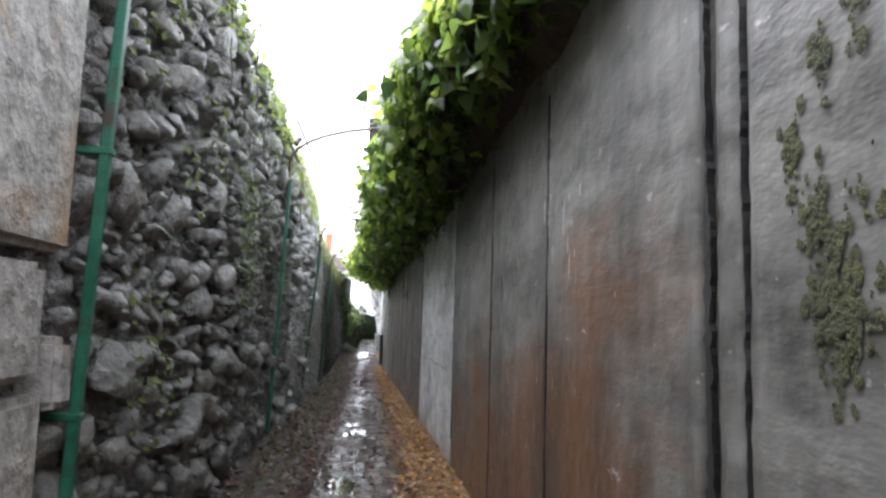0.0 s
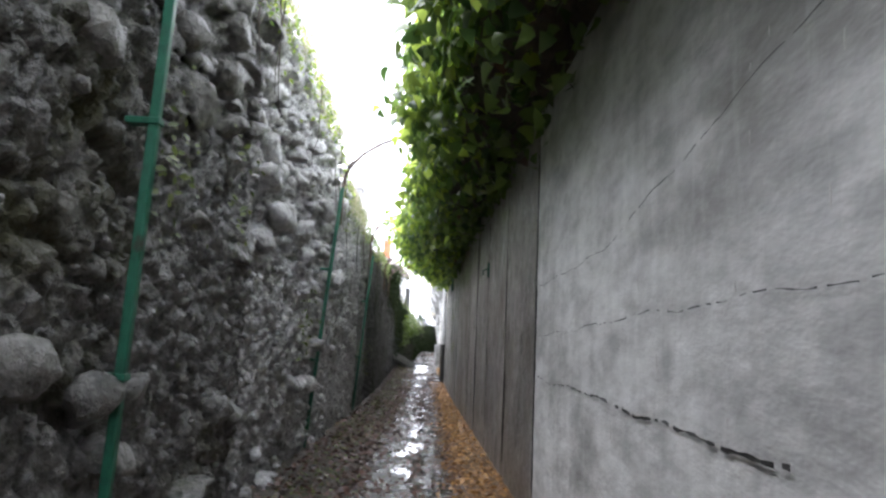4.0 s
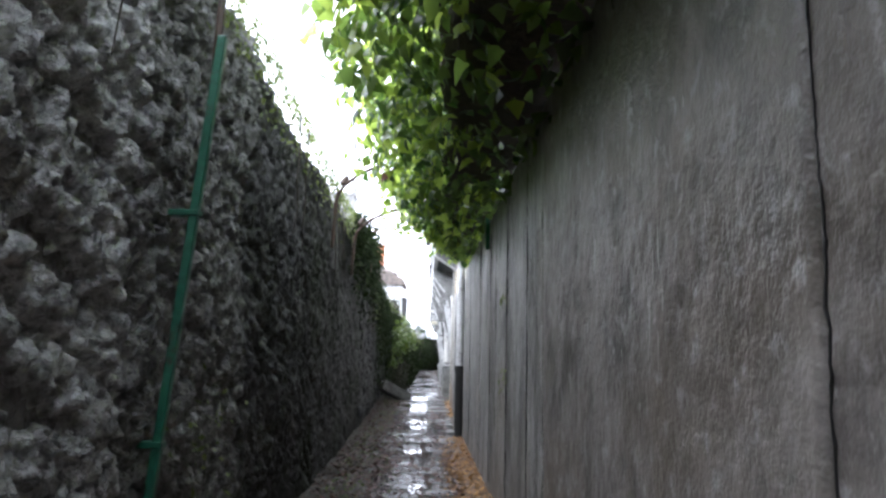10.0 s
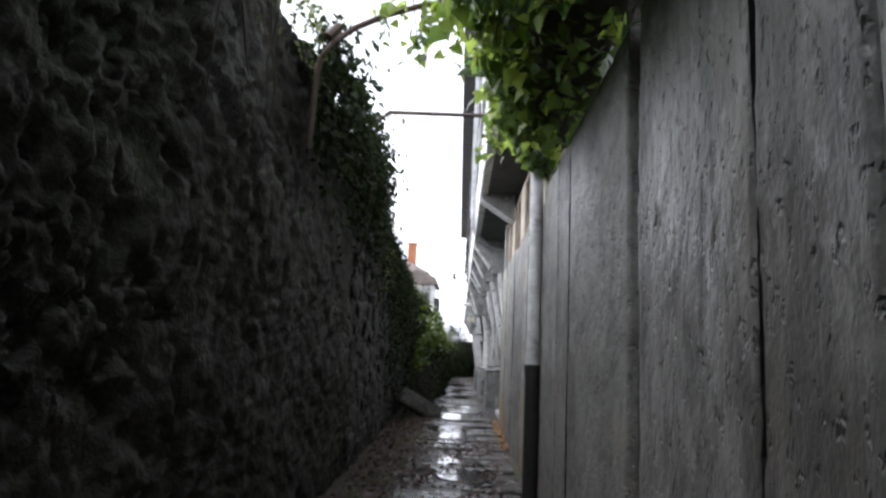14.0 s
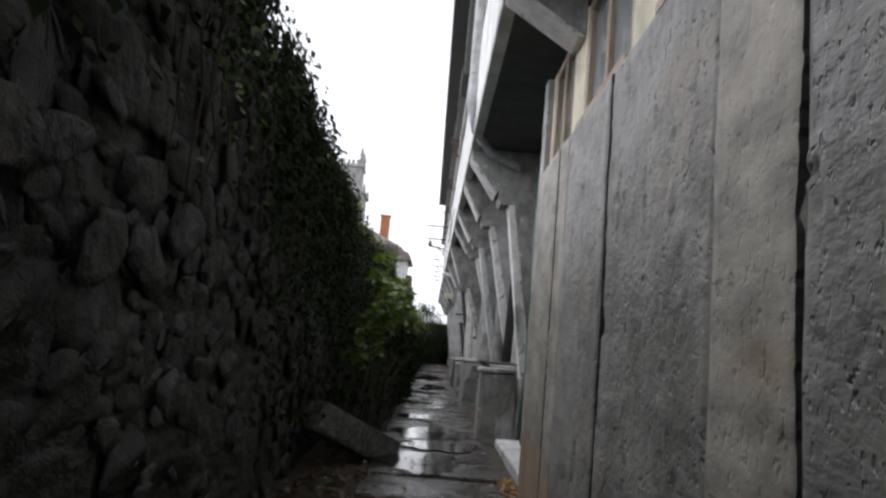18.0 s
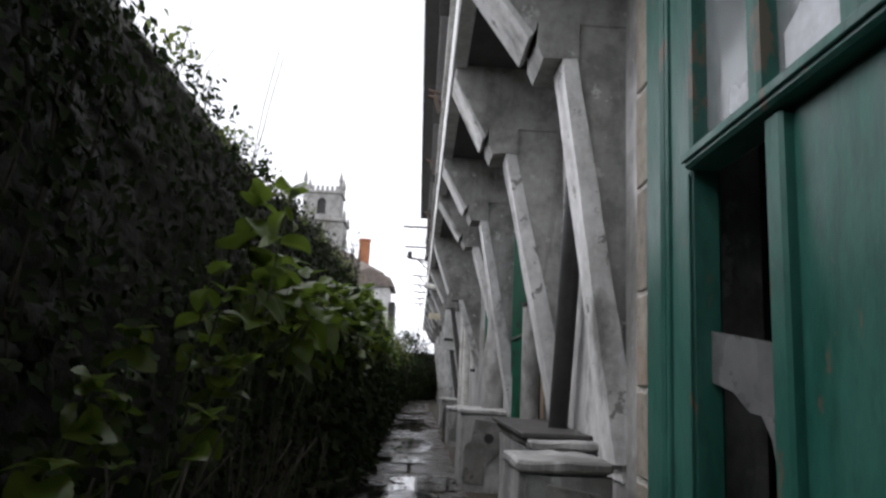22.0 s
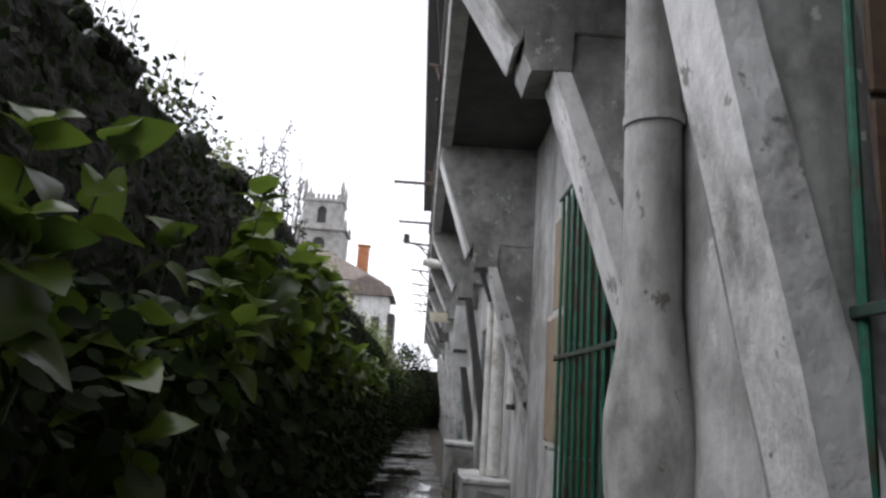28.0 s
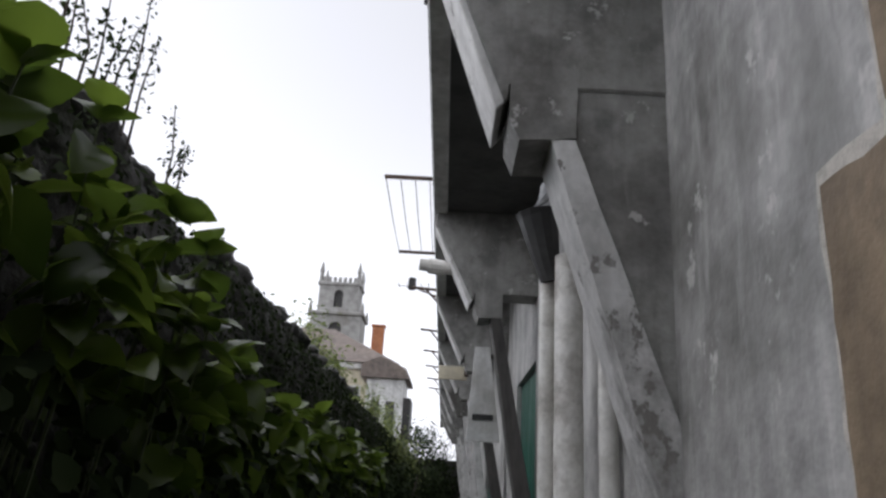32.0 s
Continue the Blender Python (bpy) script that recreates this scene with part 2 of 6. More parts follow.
# Darker bracket concrete: stains, plus the overhang's shade put into the colour
M_WEB = surf("stained_and_shaded_concrete", (0.158, 0.156, 0.146), (0.317, 0.312, 0.296), 1.6, 15, (0.5, 0.8), 0.6, 0.012, stain=(0.085, 0.08, 0.07), stain_scale=1.3, stain_at=(0.5, 0.66), drips=0.3, mottle=0.45, second=(0.45, 0.44, 0.42), second_scale=7, second_at=(0.62, 0.67))
M_WHITE = surf("dirty_white_paint", (0.55, 0.55, 0.53), (0.78, 0.78, 0.76), 1.5, 20, (0.5, 0.8), 0.15, 0.004, stain=(0.4, 0.39, 0.36), stain_scale=1.0, drips=0.30)
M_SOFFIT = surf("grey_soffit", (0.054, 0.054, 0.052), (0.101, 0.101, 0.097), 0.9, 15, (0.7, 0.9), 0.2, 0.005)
M_EARTH = surf("dark_wet_earth", (0.03, 0.024, 0.017), (0.075, 0.06, 0.04), 3, 40, (0.5, 0.9), 0.8, 0.02, stain=(0.04, 0.055, 0.02), stain_scale=1.5)
M_SLAB = surf("wet_stone_paving", (0.035, 0.034, 0.030), (0.115, 0.109, 0.097), 2.4, 26, (0.03, 0.5), 0.55, 0.012, stain=(0.05, 0.045, 0.032), stain_scale=1.7, rand=0.15, spec=0.55)
M_GREEN = surf("chipped_green_paint", (0.010, 0.064, 0.048), (0.024, 0.112, 0.083), 4, 50, (0.3, 0.6), 0.3, 0.004, stain=(0.10, 0.085, 0.06), stain_scale=7, stain_at=(0.61, 0.64), stretch=(1, 1, 0.35))
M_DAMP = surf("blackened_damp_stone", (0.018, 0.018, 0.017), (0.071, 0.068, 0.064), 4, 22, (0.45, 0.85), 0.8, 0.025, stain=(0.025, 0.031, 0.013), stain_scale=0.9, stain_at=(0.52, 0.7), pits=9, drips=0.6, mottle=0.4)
# Black moss, darkened further so the colour carries the left side's shade
M_BLACKWALL = surf("black_moss_and_shade", (0.008, 0.008, 0.006), (0.033, 0.031, 0.026), 3, 18, (0.5, 0.9), 0.8, 0.025, stain=(0.018, 0.023, 0.009), stain_scale=0.8, stain_at=(0.5, 0.64), pits=8, drips=0.05, mottle=0.5)
M_PIER = surf("worn_beige_render", (0.175, 0.163, 0.140), (0.345, 0.325, 0.282), 2.2, 18, (0.5, 0.8), 0.4, 0.01, stain=(0.30, 0.195, 0.105), stain_scale=0.9, stain_at=(0.53, 0.68), drips=0.18, mottle=0.5, stretch=(1, 0.5, 1), grain=0.25, rise=(0.9, 0.13), second=(0.12, 0.112, 0.098), second_scale=12, second_at=(0.63, 0.68), chips=(30, 0.69, 0.1))
M_SAND = surf("brown_sandstone_block", (0.15, 0.110, 0.072), (0.28, 0.213, 0.14), 2.5, 20, (0.6, 0.9), 0.4, 0.01, stain=(0.16, 0.12, 0.085), stain_scale=2.0, stain_at=(0.54, 0.66), rand=0.12, drips=0.25)
M_LIME = surf("pale_old_mortar", (0.198, 0.193, 0.183), (0.667, 0.653, 0.622), 9, 40, (0.25, 0.8), 1.0, 0.04, stain=(0.10, 0.10, 0.055), stain_scale=0.9, stain_at=(0.57, 0.72), pits=14, mottle=0.55)
M_PALESTONE = surf("pale_rubble_mass", (0.210, 0.205, 0.195), (0.660, 0.645, 0.615), 6, 45, (0.3, 0.75), 0.8, 0.025, stain=(0.09, 0.09, 0.05), stain_scale=0.8, stain_at=(0.55, 0.72), island=0.22, pits=16, mottle=0.45)
M_TARRED = surf("tarred_timber", (0.025, 0.023, 0.021), (0.075, 0.07, 0.064), 3, 30, (0.5, 0.8), 0.3, 0.006, stretch=(3, 3, 0.5))
M_POLE = surf("dark_green_paint", (0.01, 0.085, 0.05), (0.02, 0.13, 0.075), 4, 50, (0.3, 0.55), 0.2, 0.003, stain=(0.045, 0.032, 0.022), stain_scale=6, stain_at=(0.56, 0.68))
M_DARKBAR = surf("rusting_dark_green_bar", (0.012, 0.03, 0.023), (0.03, 0.065, 0.048), 5, 50, (0.35, 0.65), 0.3, 0.003, stain=(0.06, 0.035, 0.02), stain_scale=8, stain_at=(0.5, 0.62))
M_RUST = surf("rusty_iron", (0.03, 0.022, 0.018), (0.09, 0.055, 0.035), 6, 50, (0.5, 0.85), 0.3, 0.004)
M_ZINC = surf("grey_pipe", (0.36, 0.365, 0.37), (0.55, 0.555, 0.56), 2, 30, (0.3, 0.6), 0.15, 0.003, stain=(0.14, 0.13, 0.12), stain_scale=3)
M_PALEPIPE = surf("pale_grey_pipe", (0.52, 0.52, 0.515), (0.74, 0.74, 0.735), 2, 30, (0.35, 0.65), 0.2, 0.003, stain=(0.2, 0.19, 0.18), stain_scale=3, drips=0.2)
M_BLACKPIPE = surf("dark_pipe", (0.012, 0.012, 0.012), (0.035, 0.034, 0.033), 3, 30, (0.35, 0.65), 0.2, 0.004)
M_WHITEPIPE = surf("dirty_white_pipe", (0.56, 0.545, 0.50), (0.76, 0.745, 0.70), 2.5, 30, (0.45, 0.7), 0.2, 0.003, stain=(0.25, 0.23, 0.2), stain_scale=3)
M_CEMPIPE = surf("cement_clad_pipe", (0.208, 0.201, 0.189), (0.340, 0.334, 0.320), 3, 18, (0.5, 0.85), 0.6, 0.012, stain=(0.125, 0.116, 0.102), stain_scale=2.2, stain_at=(0.55, 0.68), stretch=(1, 1, 0.6), drips=0.35, mottle=0.45, second=(0.10, 0.09, 0.075), second_scale=9, second_at=(0.63, 0.67))
M_WOOD = surf("weathered_window_wood", (0.22, 0.15, 0.10), (0.42, 0.35, 0.27), 3, 40, (0.6, 0.85), 0.3, 0.004, stretch=(4, 4, 0.6))
M_DARKWOOD = surf("dark_shutter_wood", (0.02, 0.02, 0.02), (0.06, 0.057, 0.055), 3, 30, (0.5, 0.8), 0.2, 0.004)
# Red wood, darkened for the shade inside the openings
M_REDWOOD = surf("red_wood_with_shade", (0.010, 0.003, 0.002), (0.021, 0.007, 0.005), 3, 30, (0.5, 0.8), 0.2, 0.004)
# Plaster colour that carries the rooms' lack of light
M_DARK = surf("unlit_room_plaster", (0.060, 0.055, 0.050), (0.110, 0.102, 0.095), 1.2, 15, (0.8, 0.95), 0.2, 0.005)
M_BRICK = surf("orange_chimney_brick", (0.30, 0.11, 0.05), (0.45, 0.19, 0.09), 2, 15, (0.7, 0.9), 0.2, 0.005)
M_ROOF = surf("roof_tiles", (0.10, 0.085, 0.075), (0.22, 0.18, 0.155), 0.8, 6, (0.6, 0.9), 0.4, 0.03)
M_TOWER = surf("grey_granite", (0.28, 0.275, 0.26), (0.42, 0.415, 0.40), 0.3, 2, (0.7, 0.9), 0.3, 0.05, stain=(0.2, 0.19, 0.17), stain_scale=0.15)
M_CREAM = surf("cream_wall_paint", (0.45, 0.40, 0.29), (0.6, 0.55, 0.42), 1, 10, (0.6, 0.85), 0.15, 0.004)
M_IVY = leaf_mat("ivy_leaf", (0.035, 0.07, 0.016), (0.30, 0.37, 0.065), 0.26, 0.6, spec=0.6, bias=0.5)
# Darker copy of the ivy leaf: shade within the mass put into its colour
M_SHADEDIVY = leaf_mat("shaded_ivy_leaf", (0.022, 0.045, 0.012), (0.12, 0.175, 0.036), 0.28, 0.45, spec=0.6, bias=0.5)
M_HYD = leaf_mat("hydrangea_leaf", (0.028, 0.048, 0.008), (0.105, 0.15, 0.02), 0.3, 0.33, spec=0.45)
M_BUSH = leaf_mat("shrub_leaf", (0.05, 0.075, 0.02), (0.17, 0.20, 0.06), 0.5, 0.3)
# Creeper leaf, also darkened to stand for the shade below the hydrangeas
M_DARKIVY = leaf_mat("creeper_leaf_with_shade", (0.008, 0.014, 0.005), (0.03, 0.045, 0.014), 0.7, 0.15, spec=0.12)
M_LITTER = leaf_mat("orange_fallen_leaf", (0.12, 0.06, 0.018), (0.46, 0.245, 0.07), 0.45, 0.1)
M_LITTER2 = leaf_mat("brown_fallen_leaf", (0.035, 0.022, 0.014), (0.13, 0.06, 0.04), 0.4, 0.1)
M_TWIG = surf("dead_twigs", (0.03, 0.024, 0.018), (0.085, 0.07, 0.052), 5, 40, (0.7, 0.9), 0.4, 0.005)
M_STEM = surf("green_stem", (0.035, 0.05, 0.02), (0.09, 0.11, 0.045), 8, 40, (0.5, 0.8), 0.2, 0.003)
M_MOSS = surf("green_moss", (0.018, 0.022, 0.006), (0.060, 0.061, 0.016), 8, 60, (0.8, 0.95), 0.9, 0.02)
M_PATCH = surf("pale_lichen", (0.38, 0.37, 0.34), (0.5, 0.49, 0.46), 8, 50, (0.7, 0.9), 0.4, 0.004)


def glass_mat():
    m, t, bsdf = nodes_of("dusty_glass")
    bsdf.inputs["Base Color"].default_value = (0.75, 0.8, 0.8, 1)
    bsdf.inputs["Roughness"].default_value = 0.12
    bsdf.inputs["Transmission Weight"].default_value = 0.85
    bsdf.inputs["IOR"].default_value = 1.45
    return m


M_GLASS = glass_mat()
M_DUSTY = surf("dusty_broken_glass", (0.09, 0.09, 0.088), (0.15, 0.15, 0.147), 3, 20, (0.15, 0.4), 0.05, 0.002)
M_REVEAL = surf("brown_sandstone", (0.10, 0.065, 0.045), (0.19, 0.13, 0.09), 2.5, 30, (0.6, 0.9), 0.4, 0.008, stain=(0.08, 0.055, 0.04), stain_scale=1.5)
# Dead growth, darkened further for the shade inside the ivy
M_THATCH = surf("thatch_with_shade", (0.028, 0.025, 0.018), (0.092, 0.078, 0.055), 7, 30, (0.7, 0.95), 1.0, 0.04)
M_FROST = surf("whitened_glass", (0.30, 0.31, 0.32), (0.48, 0.49, 0.5), 2, 20, (0.2, 0.5), 0.05, 0.002)

# mesh helpers --------------------------------------------------------------
# Distances along the alley are written as stations; one station is RUN metres.
RUN = 0.7806


def mesh_of(name, bm, mat, smooth=False):
    me = bpy.data.meshes.new(name)
    bm.to_mesh(me)
    bm.free()
    me.materials.append(mat)
    if smooth:
        me.polygons.foreach_set("use_smooth", [True] * len(me.polygons))
        me.set_sharp_from_angle(angle=radians(45))
    return me


def part(name, bm, mat, parent=None, label="", smooth=False):
    ob = new(name, mesh_of(name, bm, mat, smooth))
    if parent:
        ob.parent = parent
    if label:
        ob["label"] = label
    return ob


def empty(name, label, category, group="", kind="", at=(0, 0, 0)):
    ob = new(name)
    ob.empty_display_size = 0.1
    ob.location = (at[0], at[1] * RUN, at[2])
    return tagged(ob, label, category, group, kind)


def raw(name, verts, faces, mat, parent=None, smooth=False, stations=True):
    me = bpy.data.meshes.new(name)
    verts = np.array(verts, np.float32)
    if stations:
        verts[:, 1] *= RUN
    faces = np.asarray(faces, np.int32)
    k = faces.shape[1]
    me.vertices.add(len(verts))
    me.vertices.foreach_set("co", verts.ravel())
    me.loops.add(faces.size)
    me.loops.foreach_set("vertex_index", faces.ravel())
    me.polygons.add(len(faces))
    me.polygons.foreach_set("loop_start", np.arange(0, faces.size, k, dtype=np.int32))
    me.polygons.foreach_set("loop_total", np.full(len(faces), k, np.int32))
    if smooth:
        me.polygons.foreach_set("use_smooth", np.ones(len(faces), bool))
    me.update(calc_edges=True)
    me.materials.append(mat)
    ob = new(name, me)
    if parent:
        ob.parent = parent
    return ob


def box(x0, x1, y0, y1, z0, z1, bev=0.0, bm=None, seg=1):
    y0, y1 = y0 * RUN, y1 * RUN
    own = bmesh.new()
    bmesh.ops.create_cube(own, size=1.0)
    for v in own.verts:
        v.co = ((x0 + x1) / 2 + v.co.x * (x1 - x0), (y0 + y1) / 2 + v.co.y * (y1 - y0), (z0 + z1) / 2 + v.co.z * (z1 - z0))
    if bev:
        bmesh.ops.bevel(own, geom=own.edges[:], offset=bev, segments=seg, affect="EDGES")
    if bm is None:
        return own
    join(bm, own)
    return bm


def join(bm, other):
    tmp = bpy.data.meshes.new("tmp")
    other.to_mesh(tmp)
    other.free()
    bm.from_mesh(tmp)
    bpy.data.meshes.remove(tmp)


def prism(profile, y0, y1, bev=0.0):
    """A solid with the (x, z) profile, from y0 to y1."""
    y0, y1 = y0 * RUN, y1 * RUN
    bm = bmesh.new()
    a = [bm.verts.new((x, y0, z)) for x, z in profile]
    b = [bm.verts.new((x, y1, z)) for x, z in profile]
    n = len(profile)
    bm.faces.new(a)
    bm.faces.new(b[::-1])
    for i in range(n):
        bm.faces.new((a[i], b[i], b[(i + 1) % n], a[(i + 1) % n]))
    bmesh.ops.recalc_face_normals(bm, faces=bm.faces[:])
    if bev:
        bmesh.ops.bevel(bm, geom=bm.edges[:], offset=bev, segments=1, affect="EDGES")
    return bm


def tube(points, radius, sides=10, cap=True, bm=None):
    """A round tube along points; radius: a number or one for each point."""
    bm = bm or bmesh.new()
    pts = [Vector((p[0], p[1] * RUN, p[2])) for p in points]
    rad = [radius] * len(pts) if isinstance(radius, (int, float)) else radius
    rings = []
    for i, p in enumerate(pts):
        d = (pts[min(i + 1, len(pts) - 1)] - pts[max(i - 1, 0)]).normalized()
        side = d.cross(Vector((0, 0, 1)) if abs(d.z) < 0.9 else Vector((0, 1, 0))).normalized()
        up = side.cross(d)
        rings.append([bm.verts.new(p + rad[i] * (math.cos(a) * side + math.sin(a) * up)) for a in (2 * math.pi * k / sides for k in range(sides))])
    for r, s in zip(rings, rings[1:]):
        for k in range(sides):
            bm.faces.new((r[k], r[(k + 1) % sides], s[(k + 1) % sides], s[k]))
    if cap:
        bm.faces.new(rings[0][::-1])
        bm.faces.new(rings[-1])
    return bm


def rough_grid(us, vs, place, bm=None):
    """Vertices and quads of a sheet over us x vs."""
    u, v = np.meshgrid(us, vs, indexing="ij")
    xyz = place(u, v).reshape(-1, 3)
    i = np.arange(len(us) * len(vs)).reshape(len(us), len(vs))
    quads = np.stack([i[:-1, :-1], i[1:, :-1], i[1:, 1:], i[:-1, 1:]], -1).reshape(-1, 4)
    return xyz, quads


def waves(a, b, seed, octaves=5, base=0.35):
    """Smooth random relief over two coordinates, about -1 to 1."""
    g = np.random.default_rng(seed)
    out = np.zeros_like(a)
    amp, f = 1.0, base
    for _ in range(octaves):
        for _ in range(3):
            th, ph = g.uniform(0, 2 * np.pi, 2)
            out += amp * np.sin(f * 2 * np.pi * (a * np.cos(th) + b * np.sin(th)) + ph) / 2.2
        amp, f = amp * 0.55, f * 2.03
    return out / 2


def cells(a, b, size, seed):
    """Distance to the nearest and second nearest of jittered points on a grid of that size: lumps and the joints between them."""
    ia, ib = np.floor(a / size).astype(int), np.floor(b / size).astype(int)
    best = np.full(a.shape, 9.0)
    second = np.full(a.shape, 9.0)
    for da in (-1, 0, 1):
        for db in (-1, 0, 1):
            ca, cb = ia + da, ib + db
            h = np.abs(np.sin(ca * 127.1 + cb * 311.7 + seed) * 43758.5453) % 1
            k = np.abs(np.sin(ca * 269.5 + cb * 183.3 + seed) * 43758.5453) % 1
            d = np.hypot(a / size - ca - h, b / size - cb - k)
            second = np.where(d < best, best, np.minimum(second, d))
            best = np.minimum(best, d)
    return best, second


def scatter(name, template, faces, at, normal, size, rng, mat, parent=None, droop=0.0, spin=True):
    """Copies of a leaf template laid at the places, facing the normals, joined into one mesh."""
    n = len(at)
    nrm = normal / np.linalg.norm(normal, axis=1, keepdims=True)
    ref = np.where(np.abs(nrm[:, 2:3]) < 0.9, np.array([[0, 0, -1.0]]), np.array([[0, 1.0, 0]]))
    tip = ref - (ref * nrm).sum(1, keepdims=True) * nrm
    tip /= np.linalg.norm(tip, axis=1, keepdims=True)
    side = np.cross(tip, nrm)
    ang = rng.uniform(-np.pi, np.pi, n) if spin is True else rng.normal(0, spin, n)
    c, s = np.cos(ang)[:, None], np.sin(ang)[:, None]
    tip, side = c * tip + s * side, c * side - s * tip
    T = template[None] * size[:, None, None]
    v = (at * (1, RUN, 1))[:, None] + T[..., 0:1] * side[:, None] + T[..., 1:2] * tip[:, None] + T[..., 2:3] * nrm[:, None]
    f = faces[None] + (np.arange(n) * len(template))[:, None, None]
    return raw(name, v.reshape(-1, 3), f.reshape(-1, faces.shape[1]), mat, parent, stations=False)


# leaf templates: x across, y to the tip, z out of the face
IVY_LEAF = np.array([(0, 0, 0), (-0.42, 0.12, -0.06), (-0.30, 0.42, 0.0), (0, 0.5, 0.06), (0.30, 0.42, 0.0), (0.42, 0.12, -0.06), (0, 1.0, -0.1)], float)
IVY_FACES = np.array([(0, 3, 1), (1, 3, 2), (2, 3, 6), (6, 3, 4), (4, 3, 5), (5, 3, 0)])
BIG_LEAF = np.array([(0, 0, 0), (0, 0.35, -0.05), (0, 0.7, -0.06), (0, 1.0, -0.16), (-0.30, 0.10, 0.04), (-0.44, 0.40, 0.05), (-0.28, 0.74, -0.02), (0.30, 0.10, 0.04), (0.44, 0.40, 0.05), (0.28, 0.74, -0.02)], float)
BIG_FACES = np.array([(0, 1, 4), (4, 1, 5), (5, 1, 2), (5, 2, 6), (6, 2, 3), (0, 7, 1), (7, 8, 1), (8, 2, 1), (8, 9, 2), (9, 3, 2)])


def broad_leaf(rows, cols, teeth):
    """An ovate leaf with a sunken midrib, toothed edge and drooping tip."""
    v, f = [], []
    for i in range(rows + 1):
        s = i / rows
        w = 0.41 * math.sin(math.pi * min(1.0, s * 0.95 + 0.03) ** 0.72) ** 0.62 * (1 - 0.25 * s ** 5) * (1 + (teeth if i % 2 else -teeth))
        for j in range(cols + 1):
            a = 2 * j / cols - 1
            v.append((a * w, s - 0.04 * abs(a), 0.30 * w * abs(a) - 0.30 * s * s + 0.014 * math.cos(9 * s + 2 * abs(a))))
    for i in range(rows):
        for j in range(cols):
            q = i * (cols + 1) + j
            f.append((q, q + 1, q + cols + 2, q + cols + 1))
    return np.array(v, float), np.array(f)


FULL_LEAF, FULL_FACES = broad_leaf(13, 6, 0.04)
SMALL_LEAF = np.array([(0, 0, 0), (-0.28, 0.5, 0.04), (0, 1, -0.05), (0.28, 0.5, 0.04)], float)
SMALL_FACES = np.array([(0, 2, 1), (0, 3, 2)])

# levels along the alley ------------------------------------------------------
def ground_z(y):
    return np.interp(y, [-60, 0, 12, 22, 29, 36, 42, 48, 54, 90, 2000], [0, 0, 0, -0.12, -0.22, -0.22, -0.12, 0.05, 0.1, 0.12, 0.12])


def right_x(y):
    return 0.885 - 0.0066 * np.asarray(y, float)


LEFT = -1.33


def left_top(y):
    return np.interp(y, [-5, 9, 20, 21.6, 35.5, 36.5, 40, 42, 47, 52, 57, 62, 95], [4.35, 4.2, 4.0, 3.5, 3.42, 3.52, 3.45, 3.2, 2.9, 2.79, 2.96, 3.08, 3.05])


FACADE = 1.0
SLAB = 3.85
EDGE = 0.08


def water_mat():
    m, t, bsdf = nodes_of("rain_water")
    n = t.nodes.new("ShaderNodeTexNoise")
    n.inputs["Scale"].default_value, n.inputs["Detail"].default_value = 9.0, 3.0
    b = t.nodes.new("ShaderNodeBump")
    b.inputs["Strength"].default_value, b.inputs["Distance"].default_value = 0.12, 0.01
    t.links.new(n.outputs["Fac"], b.inputs["Height"])
    t.links.new(b.outputs["Normal"], bsdf.inputs["Normal"])
    bsdf.inputs["Base Color"].default_value = (0.02, 0.02, 0.018, 1)
    bsdf.inputs["Roughness"].default_value = 0.06
    bsdf.inputs["Specular IOR Level"].default_value = 0.9
    return m


M_WATER = water_mat()

# ground ------------------------------------------------------------------------
rng = np.random.default_rng(5)
gx = np.concatenate([np.array([-900, -300, -90, -30, -9, -3]), np.linspace(-1.6, 1.2, 15), np.array([3, 9, 30, 90, 300, 900])])
gy = np.concatenate([np.array([-300, -60, -20]), np.arange(-8, 96, 0.5), np.array([110, 140, 200, 300, 500, 900, 1800])])


def lay_ground(u, v):
    z = ground_z(v) - 0.02 + 0.015 * waves(u, v, 3, 4, 0.5) * (np.abs(u) < 2)
    return np.stack([u, v, z], -1)


gv, gf = rough_grid(gx, gy, lay_ground)
ground = raw("ground", gv, gf[:, ::-1], M_EARTH, smooth=True)
if ground.data.polygons[0].normal.z < 0:
    ground.data.flip_normals()
tagged(ground, "dark wet earth with moss between the alley walls", "ground", kind="structure")

# left boundary wall: core -----------------------------------------------------------
wy = np.concatenate([np.arange(-5, 0, 0.1), np.arange(0, 33, 0.027), np.arange(33, 97, 0.07)])
wz = np.linspace(0, 1, 150)


